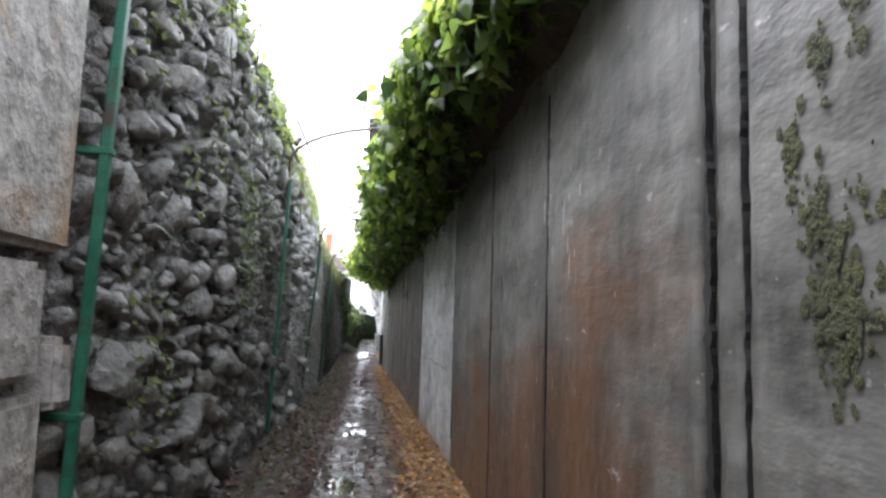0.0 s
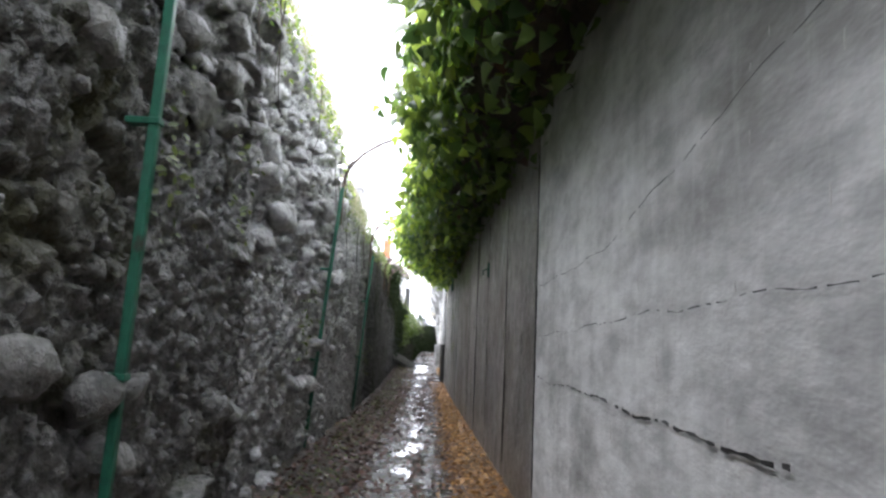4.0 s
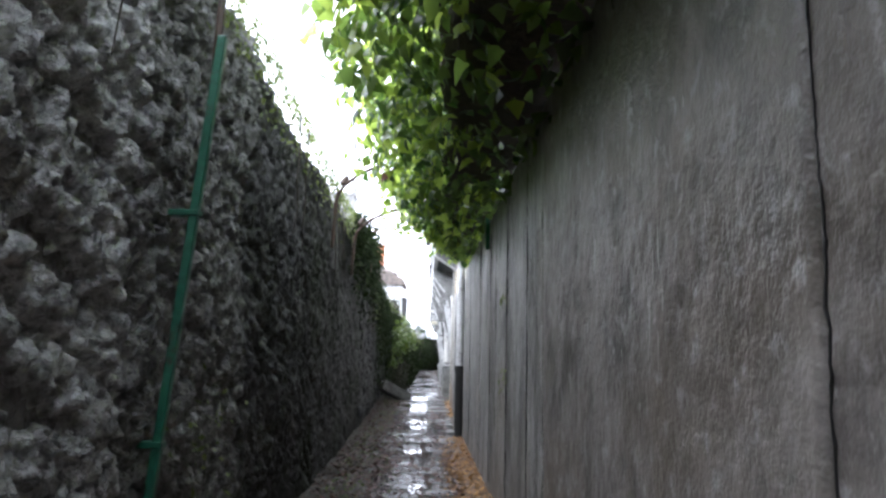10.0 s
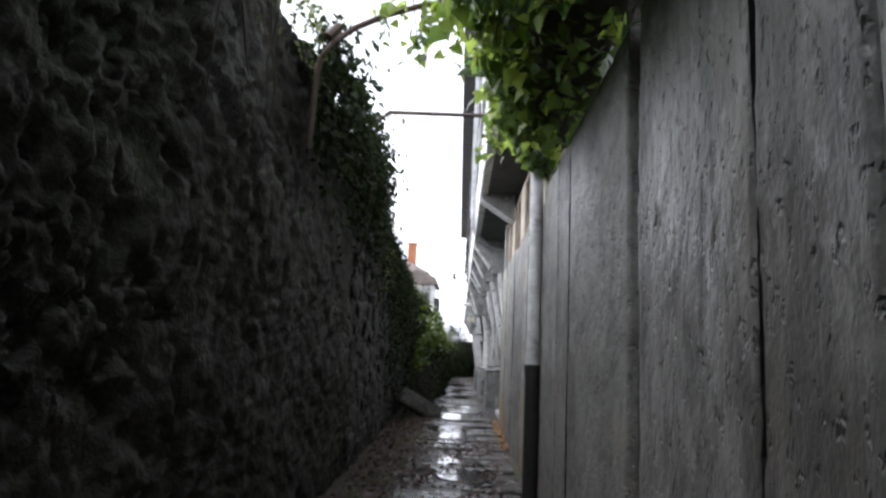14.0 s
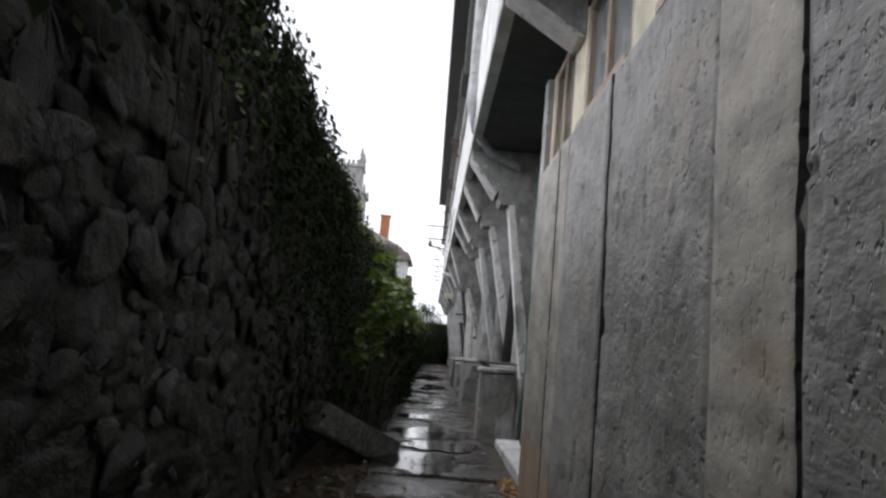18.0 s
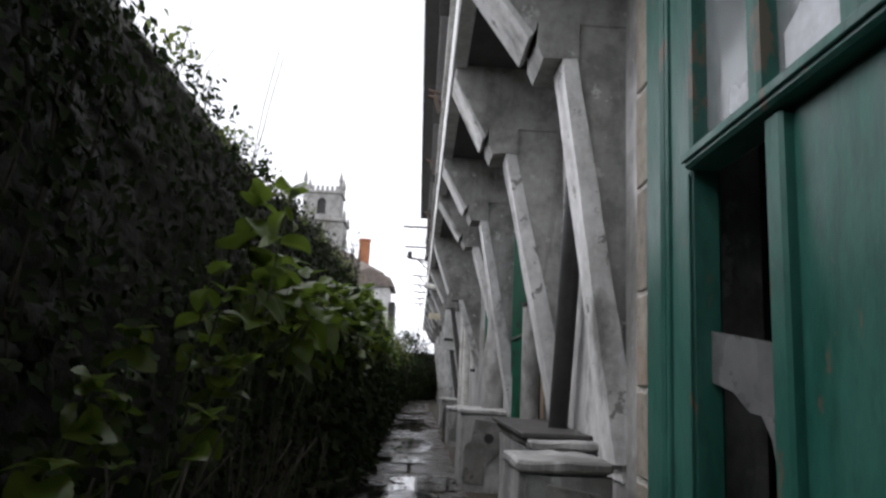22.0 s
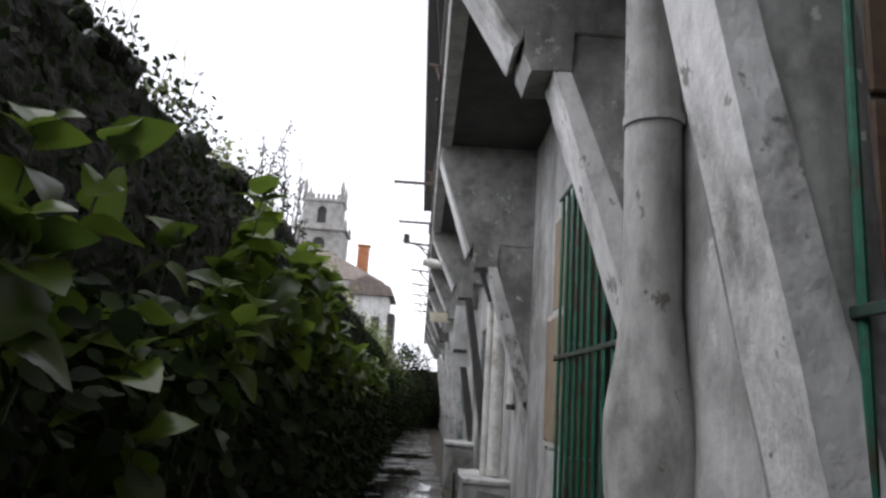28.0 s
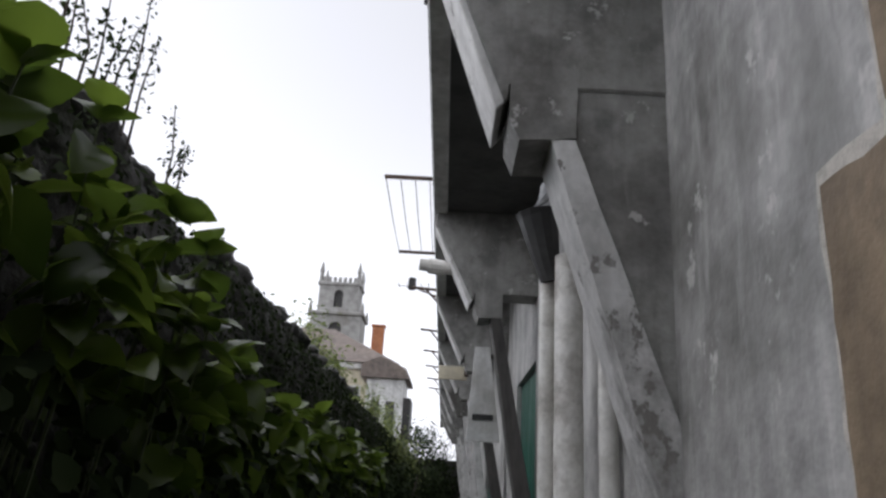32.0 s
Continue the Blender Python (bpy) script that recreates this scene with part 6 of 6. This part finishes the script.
bank = raw("leaf_bank", bv, bf[:, ::-1], surf("rotten_orange_leaves", (0.065, 0.034, 0.014), (0.19, 0.10, 0.034), 6, 60, (0.6, 0.9), 0.9, 0.02, stain=(0.05, 0.04, 0.02), stain_scale=1.3))
tagged(bank, "bank of rotting orange leaves at the foot of the concrete wall", "leaf litter", kind="stuff")
# stone beam lying against the wall
beam = empty("stone_beam", "long dark stone beam lying askew by the hydrangeas", "stone beam")
bm = box(-0.16, 0.16, -0.72, 0.72, -0.14, 0.14, 0.02, seg=2)
ob = part("beam", bm, M_STONE, beam)
beam.matrix_basis = pose(-0.93, 47.6 * RUN, 0.27, -22, 0, -43)

for k in range(58):
    y0 = rng.uniform(2, 37) if k < 24 else rng.uniform(40, 76)
    w, d = (rng.uniform(0.1, 0.22), rng.uniform(0.25, 0.8)) if k < 24 else (rng.uniform(0.25, 0.5), rng.uniform(0.4, 1.0))
    x0 = rng.uniform(-0.32, 0.0) if k < 24 else rng.uniform(-0.35, 0.15)
    bm = bmesh.new()
    ring = []
    for i in range(18):
        a = 2 * math.pi * i / 18
        r = 0.65 + 0.4 * rng.uniform()
        yy = y0 + math.sin(a) * d * r
        ring.append(bm.verts.new((x0 + math.cos(a) * w * r, yy * RUN, float(ground_z(yy)) + (0.022 if y0 < 36 else 0.043))))
    bm.faces.new(ring)
    tagged(part("puddle", bm, M_WATER), "shallow rain puddle on the worn paving", "puddle", "puddles along the alley")

# church tower far behind ----------------------------------------------------------------------
tower = empty("church_tower", "grey granite church tower with pinnacles and a clock", "church tower")
TX, TY = -21.4, 230.0


def stage(w, z0, z1, name, cor=0.5, openings=()):
    h = w / 2
    # four corner piers and wall pieces leave the openings free on each side
    part(name, box(TX - h + 0.6, TX + h - 0.6, TY - h + 0.6, TY + h - 0.6, z0, z1), M_TOWER, tower)
    for ow, oz0, oz1 in openings or ((0, 0, 0),):
        for sx in (-1, 1):
            a, b = sorted((sx * ow / 2, sx * h))
            part("wall_face", box(TX + a, TX + b, TY - h, TY - h + 0.6, z0, z1, 0.05), M_TOWER, tower)
            part("wall_face", box(TX + (h - 0.6 if sx > 0 else -h), TX + (h if sx > 0 else -h + 0.6), TY - h + 0.6, TY + h, z0, z1, 0.05), M_TOWER, tower)
        if ow:
            part("wall_face", box(TX - ow / 2, TX + ow / 2, TY - h, TY - h + 0.6, z0, oz0, 0.0), M_TOWER, tower)
            arc = [(-ow / 2, oz1 - ow / 2)] + [(-ow / 2 * math.cos(t), oz1 - ow / 2 + ow / 2 * math.sin(t)) for t in np.linspace(0, math.pi, 9)] + [(ow / 2, oz1 - ow / 2)]
            prof = [(TX + x, z) for x, z in arc] + [(TX + ow / 2, z1), (TX - ow / 2, z1)]
            part("arch_head", prism(prof, TY - h, TY - h + 0.6), M_TOWER, tower)
            part("opening", box(TX - ow / 2, TX + ow / 2, TY - h + 0.5, TY - h + 0.55, oz0, oz1 - 0.02), M_DARKWOOD, tower)
    part("cornice", box(TX - h - cor, TX + h + cor, TY - h - cor, TY + h + cor, z1, z1 + 0.7, 0.15), M_TOWER, tower)


stage(9.6, -1, 39.3, "lower_stage", 0.5, ((2.4, 33.0, 38.0),))
stage(7.6, 40.0, 45.2, "belfry", 0.35, ((1.7, 41.0, 44.4),))
for sx in (-1, 1):
    for sy in (-1, 1):
        x, yv = TX + sx * 3.6, TY + sy * 3.6
        part("pinnacle", tube([(x, yv, 45.9), (x, yv, 47.6), (x, yv, 48.0), (x, yv, 50.0)], [0.42, 0.36, 0.5, 0.05], 6), M_TOWER, tower)
        x, yv = TX + sx * 4.9, TY + sy * 4.9
        part("pinnacle", tube([(x, yv, 40.0), (x, yv, 40.9), (x, yv, 41.9)], [0.35, 0.32, 0.05], 6), M_TOWER, tower)
for i in range(7):
    x = TX - 2.9 + i * 0.97
    part("merlon", box(x - 0.3, x + 0.3, TY - 3.9, TY - 3.4, 45.9, 46.9, 0.05), M_TOWER, tower)
clock = part("clock_face", tube([(TX + 0.3, TY - 4.72, 34.9), (TX + 0.3, TY - 4.95, 34.9)], 1.0, 20), M_WHITE, tower, "round white clock face")
part("clock_hand", box(TX + 0.25, TX + 0.35, TY - 5.0, TY - 4.955, 34.9, 35.7), M_DARKWOOD, clock)
part("clock_hand", box(TX + 0.3, TX + 0.8, TY - 5.0, TY - 4.955, 34.85, 34.95), M_DARKWOOD, clock)

tower.location.z = -8.2

# big house beyond the gardens -----------------------------------------------------------------------
manor = empty("distant_house", "cream house with a hipped tile roof and brick chimney", "house")
HY = 140.0
part("wall", box(-20, -5.2, HY, HY + 14, -1, 13.2, 0.05), M_CREAM, manor)
bm = bmesh.new()
eave = [(-21, HY - 1), (-4.1, HY - 1), (-4.1, HY + 15), (-21, HY + 15)]
vb = [bm.verts.new((x, y * RUN, 13.3)) for x, y in eave]
vt = [bm.verts.new((x, (HY + 6) * RUN, 17.2)) for x in (-14.5, -11)]
for f in ((vb[0], vb[1], vt[1], vt[0]), (vb[1], vb[2], vt[1]), (vb[2], vb[3], vt[0], vt[1]), (vb[3], vb[0], vt[0]), (vb[3], vb[2], vb[1], vb[0])):
    bm.faces.new(f)
roof = part("roof", bm, M_ROOF, manor)
part("eaves_band", box(-20.7, -4.5, HY - 0.6, HY + 14.6, 12.7, 13.28, 0.1), M_WHITE, manor)
part("chimney", box(-7.1, -6.0, HY + 3, HY + 4.1, 13.8, 17.2, 0.05), M_BRICK, roof)
part("chimney_cap", box(-7.2, -5.9, HY + 2.9, HY + 4.2, 17.21, 17.4, 0.04), M_BRICK, manor)
for i in range(4):
    x = -17.6 + i * 3.2
    for z in (4.5, 9.0):
        w = part("window", box(x - 0.6, x + 0.6, HY - 0.06, HY - 0.01, z, z + 2.3, 0.02), M_WHITE, manor)
        part("pane", box(x - 0.45, x + 0.45, HY - 0.075, HY - 0.062, z + 0.15, z + 2.15), M_DARKWOOD, w)
annex = empty("distant_house", "white lower house with dark shuttered windows", "house")
part("wall", box(-6.2, -3.2, 132, 139, -1, 11.2, 0.05), M_WHITE, annex)
part("roof", prism([(-6.7, 11.2), (-2.7, 11.2), (-3.1, 12.0), (-5.2, 12.9), (-6.7, 12.2)], 131.4, 139.4), M_ROOF, annex)
for x, z in ((-5.4, 7.2), (-4.2, 7.2), (-5.4, 3.2), (-4.2, 3.2)):
    w = part("window", box(x - 0.35, x + 0.35, 131.93, 131.99, z, z + 2.2, 0.02), M_DARKWOOD, annex)
part("balcony", box(-3.25, -2.6, 132.5, 137, 6.5, 9.8, 0.05), M_DARKWOOD, annex)

manor.location.z = -1.6
annex.location.z = -1.6

# upper storey details ------------------------------------------------------------------------------------
def bay(y, z0, z1, dep=0.2):
    e = empty("window_box", "dark timber shuttered window box on the upper storey", "window", "dark window boxes on the upper storey")
    x1 = EDGE + 0.14
    part("case", box(x1 - dep, x1 - 0.001, y, y + 1.7, z0, z1, 0.015), M_DARKWOOD, e)
    part("sill", box(x1 - dep - 0.05, x1 - 0.002, y - 0.05, y + 1.75, z0 - 0.07, z0 - 0.001, 0.01), M_DARKWOOD, e)
    for i in range(6):
        part("slat", box(x1 - dep - 0.012, x1 - dep - 0.001, y + 0.08, y + 1.62, z0 + 0.12 + i * (z1 - z0) / 6.4, z0 + 0.26 + i * (z1 - z0) / 6.4, 0.003), M_DARKWOOD, e)


for y in (57.3, 63.6, 70, 76.4, 83, 89):
    bay(y, 7.1, 9.2)


def rack(y, z, reach, gap, lines=4):
    e = empty("clothes_rack", "rusty iron clothes-drying arms with strung wires", "clothes rack", "clothes racks on the upper storey")
    for yy in (y, y + gap):
        part("arm", box(EDGE - reach, EDGE - 0.001, yy - 0.02, yy + 0.02, z - 0.025, z + 0.025, 0.004), M_RUST, e)
        part("plate", box(EDGE - 0.012, EDGE - 0.001, yy - 0.05, yy + 0.05, z - 0.12, z + 0.06, 0.003), M_RUST, e)
    for i in range(lines):
        x = EDGE - reach + 0.02 + i * reach / lines
        part("wire", tube([(x, y, z - 0.03), (x, y + gap * 0.5, z - 0.07), (x, y + gap, z - 0.03)], 0.006, 5), M_RUST, e)


def small_arm(y, z, reach):
    e = empty("washing_line_bracket", "small triangular iron washing line bracket", "line bracket", "washing line brackets on the upper storey")
    part("arm", tube([(EDGE, y, z), (EDGE - reach, y, z + 0.04)], 0.03, 6), M_RUST, e)
    part("brace", tube([(EDGE, y, z - 0.32), (EDGE - reach * 0.55, y, z + 0.02)], 0.022, 6), M_RUST, e)


# the racks hang from a low parapet wall of the upper storey
rack(69.6, 5.3, 0.75, 3.9)
for y, z, r in ((76.3, 5.25, 0.62), (81, 5.2, 0.55), (84.6, 5.2, 0.55), (88, 5.2, 0.55), (91.5, 5.2, 0.55), (94.8, 5.2, 0.55)):
    small_arm(y, z, r)
for y, z in ((60.5, 6.2), (63, 6.9), (66.5, 6.4), (72.5, 6.2)):
    small_arm(y, z, 0.22)
aerial = empty("tv_aerial", "small dark aerial on an iron arm", "aerial")
part("arm", tube([(EDGE, 76.9, 5.2), (EDGE - 0.6, 76.9, 5.42)], 0.018, 6), M_RUST, aerial)
part("box", box(EDGE - 0.72, EDGE - 0.56, 76.82, 76.98, 5.36, 5.62, 0.03), M_BLACKPIPE, aerial)
part("boom", tube([(EDGE - 0.95, 76.9, 5.45), (EDGE - 0.2, 76.9, 5.38)], 0.008, 5), M_RUST, aerial)
for i in range(5):
    part("element", tube([(EDGE - 0.9 + i * 0.15, 76.6, 5.45), (EDGE - 0.9 + i * 0.15, 77.2, 5.45)], 0.006, 4), M_RUST, aerial)
cable = empty("hanging_cable", "black cable looping along the overhanging storey", "cable")
part("run", tube([(EDGE - 0.02, 58 + i * 1.2, 4.18 + 0.12 * math.sin(i * 1.3)) for i in range(14)], 0.008, 5), M_BLACKPIPE, cable)
part("run", tube([(EDGE - 0.025, 59.2, 4.9), (EDGE - 0.10, 60.2, 4.55), (EDGE - 0.03, 61.4, 4.4), (EDGE - 0.025, 63, 4.0)], 0.009, 5), M_BLACKPIPE, cable)
wire = empty("overhead_wire", "thin wire clipped under the overhanging soffit", "cable")
part("run", tube([(EDGE + 0.1, 50.28, 3.7), (0.3, 50.27, 3.62), (0.55, 50.27, 3.55), (0.9, 50.27, 3.56)], 0.009, 5), M_BLACKPIPE, wire)

# white board, sign plate and stub pipe further along
guard = empty("white_board", "white painted board hung under the storey with a dark band", "board")
part("panel", prism([(0.50, 2.04), (0.86, 2.04), (0.72, 3.04), (0.56, 3.04)], 68.75, 68.8, 0.004), M_WHITE, guard)
part("band", box(0.56, 0.78, 68.735, 68.748, 2.26, 2.32, 0.002), M_BLACKPIPE, guard)
plate = empty("sign_plate", "blank cream sign plate fixed under the storey", "sign plate")
part("plate", box(0.15, 0.53, 70.98, 71.02, 2.92, 3.1, 0.004), M_CREAM, plate)
part("hanger", box(0.49, 0.55, 70.93, 70.975, 2.96, SLAB, 0.004), M_RUST, plate)
stub = empty("waste_pipe", "white plastic waste pipe under the storey", "pipe")
part("pipe_run", tube([(-0.02, 66.6, 3.42), (0.93, 66.6, 3.32)], 0.055, 12), M_WHITEPIPE, stub, smooth=True)
part("socket", tube([(0.06, 66.6, 3.41), (0.2, 66.6, 3.394)], 0.07, 12), M_WHITEPIPE, stub)
hose = empty("coiled_hose", "thin dark hose hanging by the pedestal", "hose")
part("hose_run", tube([(0.5, 64.0 + 0.16 * math.sin(t), 0.44 + 0.33 * math.cos(t)) for t in np.linspace(0.4, 5.9, 18)], 0.011, 6), M_BLACKPIPE, hose)

# details of the concrete wall --------------------------------------------------------------------------------
clip = empty("wall_clip", "small green metal clip on the concrete wall", "clip")
cx = float(right_x(19.4))
part("plate", box(cx - 0.03, cx + 0.0, 19.36, 19.40, 2.02, 2.2, 0.006), M_GREEN, clip)
part("hook", tube([(cx - 0.03, 19.38, 2.12), (cx - 0.08, 19.38, 2.1), (cx - 0.08, 19.38, 2.04)], 0.01, 6), M_GREEN, clip)
clip2 = empty("wall_clip", "rusty iron stub hanging below the ivy", "clip")
cx = float(right_x(32.8))
part("plate", box(cx - 0.05, cx, 32.76, 32.84, 2.55, 2.95, 0.008), M_POLE, clip2)


def splat(name, label, y, z, w, h, mat, n=14, proud=0.004):
    """A thin irregular crust on the face of the right wall."""
    bm = bmesh.new()
    mid = bm.verts.new((float(right_x(y)) - proud - 0.019, y * RUN, z))
    ring = []
    for i in range(n):
        a = 2 * math.pi * i / n
        r = 0.5 + 0.5 * rng.uniform()
        yy, zz = y + math.cos(a) * w * r, z + math.sin(a) * h * r
        ring.append(bm.verts.new((float(right_x(yy)) - 0.010, yy * RUN, zz)))
    for i in range(n):
        bm.faces.new((mid, ring[(i + 1) % n], ring[i]))
    return bm


def crusts(name, spots, mat, parent):
    """Many thin crusts joined into one mesh."""
    whole = bmesh.new()
    for y, z, w, h, proud in spots:
        join(whole, splat(name, "", y, z, w, h, mat, 9, proud))
    part(name, whole, mat, parent)["kind"] = "stuff"


moss = empty("moss_patches", "green moss cushions on the concrete wall", "moss", kind="stuff")
spread = []
for yc, zc, hy, hz, cnt in ((2.0, 1.85, 0.03, 0.04, 42), (1.97, 1.7, 0.03, 0.03, 10), (1.88, 1.68, 0.035, 0.05, 42), (1.79, 1.64, 0.03, 0.04, 18), (1.86, 1.50, 0.05, 0.05, 64), (1.75, 1.46, 0.05, 0.05, 60), (1.82, 1.36, 0.04, 0.04, 34), (1.86, 2.02, 0.02, 0.05, 26), (1.72, 2.06, 0.025, 0.05, 22), (1.66, 1.72, 0.03, 0.04, 10)):
    for k in range(cnt):
        s = rng.uniform(0.006, 0.026)
        spread.append((yc + rng.normal(0, hy), zc + rng.normal(0, hz), s, s * rng.uniform(0.7, 1.5), -0.007))
crusts("moss_crust", spread, M_MOSS, moss)
lichen = empty("lichen_patches", "pale lichen and drips on the concrete wall", "lichen", kind="stuff")
spread = []
for k in range(170):
    y, z = (rng.uniform(3.5, 32), rng.uniform(0.3, 2.6)) if k > 40 else (rng.uniform(3.2, 9), rng.uniform(0.7, 2.3))
    spread.append((y, z, rng.uniform(0.003, 0.010), rng.uniform(0.012, 0.06), -0.008))
for yc, zc in ((4.2, 1.9), (5.6, 1.75), (6.1, 1.3), (7.4, 2.0), (8.3, 1.6), (9.0, 0.9), (4.8, 2.3), (16.2, 1.6), (18.1, 1.9), (20.4, 1.3), (23.0, 1.8), (25.0, 1.5), (27.2, 1.2), (29.3, 1.6)):
    for k in range(7):
        spread.append((yc + rng.normal(0, 0.12), zc + rng.normal(0, 0.16), rng.uniform(0.004, 0.013), rng.uniform(0.03, 0.11), -0.008))
crusts("lichen_crust", spread, M_PATCH, lichen)
# cracks and board joints in the pale panel
def crack_line(label, pts, width, broken):
    e = empty("wall_crack", label, "crack", "cracks in the pale concrete panel")
    bm = bmesh.new()
    n = int(abs(pts[-1][0] - pts[0][0]) / 0.045)
    ys = np.linspace(pts[0][0], pts[-1][0], n)
    order = sorted(pts)
    zs = np.interp(ys, [p[0] for p in order], [p[1] for p in order]) + 0.018 * waves(ys, ys * 0 + width * 90, 3, 5, 1.1)
    wd = width * rng.uniform(0.15, 1.0, n)
    x = [float(right_x(a)) - 0.009 for a in ys]
    up = [bm.verts.new((c, a * RUN, b + w)) for a, b, w, c in zip(ys, zs, wd, x)]
    lo = [bm.verts.new((c, a * RUN, b - w * rng.uniform(0.2, 1))) for a, b, w, c in zip(ys, zs, wd, x)]
    for i in range(n - 1):
        if rng.uniform() > broken:
            bm.faces.new((up[i], up[i + 1], lo[i + 1], lo[i]))
    part("crack_line", bm, M_BLACKPIPE, e)["kind"] = "stuff"


crack_line("dark ragged crack across the pale concrete panel", [(14.5, 1.01), (13.7, 0.98), (12.9, 1.0), (10.2, 0.97)], 0.010, 0.25)
crack_line("fine board joint across the pale concrete panel", [(14.5, 1.27), (12.2, 1.33), (9.5, 1.38)], 0.004, 0.3)
crack_line("fine board joint across the pale concrete panel", [(14.5, 1.61), (12.2, 1.66), (9.5, 2.03)], 0.004, 0.2)
# sprigs in the joints
for y, z in ((30.45, 1.8), (30.4, 0.98), (30.42, 1.1)):
    e = empty("wall_sprig", "small yellow-green sprig in a wall joint", "plant", "sprigs in the wall joints")
    m = 7
    at = np.stack([float(right_x(y)) - rng.uniform(0.01, 0.07, m), y + rng.normal(0, 0.05, m), z + rng.normal(0, 0.04, m)], 1)
    scatter("sprig_leaves", IVY_LEAF, IVY_FACES, at, np.stack([-np.ones(m), rng.normal(0, 0.5, m), rng.uniform(0, 0.8, m)], 1), rng.uniform(0.035, 0.065, m), rng, M_BUSH, e)
# ragged openings down the joints of the concrete wall
for y, z0, z1, w in ((2.28, 0.2, 2.7, 0.004), (2.54, 0.2, 2.75, 0.034), (4.78, 0.1, 2.7, 0.009), (6.82, 0.2, 2.7, 0.012), (9.54, 0.3, 2.6, 0.006), (14.68, 0.2, 2.6, 0.002), (17.0, 0.1, 2.7, 0.006), (19.42, 0.2, 2.7, 0.007), (21.71, 0.0, 2.75, 0.03), (23.8, 0.0, 2.7, 0.004),
                     (28.85, -0.1, 2.7, 0.011), (30.46, -0.1, 2.7, 0.013), (32.5, -0.1, 2.7, 0.010), (36.76, -0.1, 2.7, 0.010), (40.61, 0.0, 2.68, 0.003), (43.06, 0.1, 2.7, 0.007), (44.88, 0.15, 2.68, 0.003), (45.05, 1.9, 2.68, 0.003)):
    zs = np.arange(z0, z1, 0.022)
    n = len(zs)
    drift = np.cumsum(rng.normal(0, 0.004, n))
    wander = 0.6 * (drift - np.linspace(drift[0], drift[-1], n)) + rng.normal(0, 0.002, n)
    swell = np.interp(zs, np.linspace(z0, z1, 14), rng.uniform(0.12, 1.0, 14))
    half = w * swell * rng.uniform(0.55, 1.1, n)
    x = float(right_x(y)) - 0.008
    bm = bmesh.new()
    a = [bm.verts.new((x, y * RUN + c - h, z)) for z, c, h in zip(zs, wander, half)]
    b = [bm.verts.new((x, y * RUN + c + h * rng.uniform(0.4, 1.1), z)) for z, c, h in zip(zs, wander, half)]
    c = [bm.verts.new((x + 0.03, y * RUN + d, z)) for z, d in zip(zs, wander)]
    for i in range(len(zs) - 1):
        bm.faces.new((a[i], a[i + 1], b[i + 1], b[i]))
        bm.faces.new((b[i], b[i + 1], c[i + 1], c[i]))
        bm.faces.new((c[i], c[i + 1], a[i + 1], a[i]))
    part("joint_crack", bm, M_BLACKPIPE, wall_right)
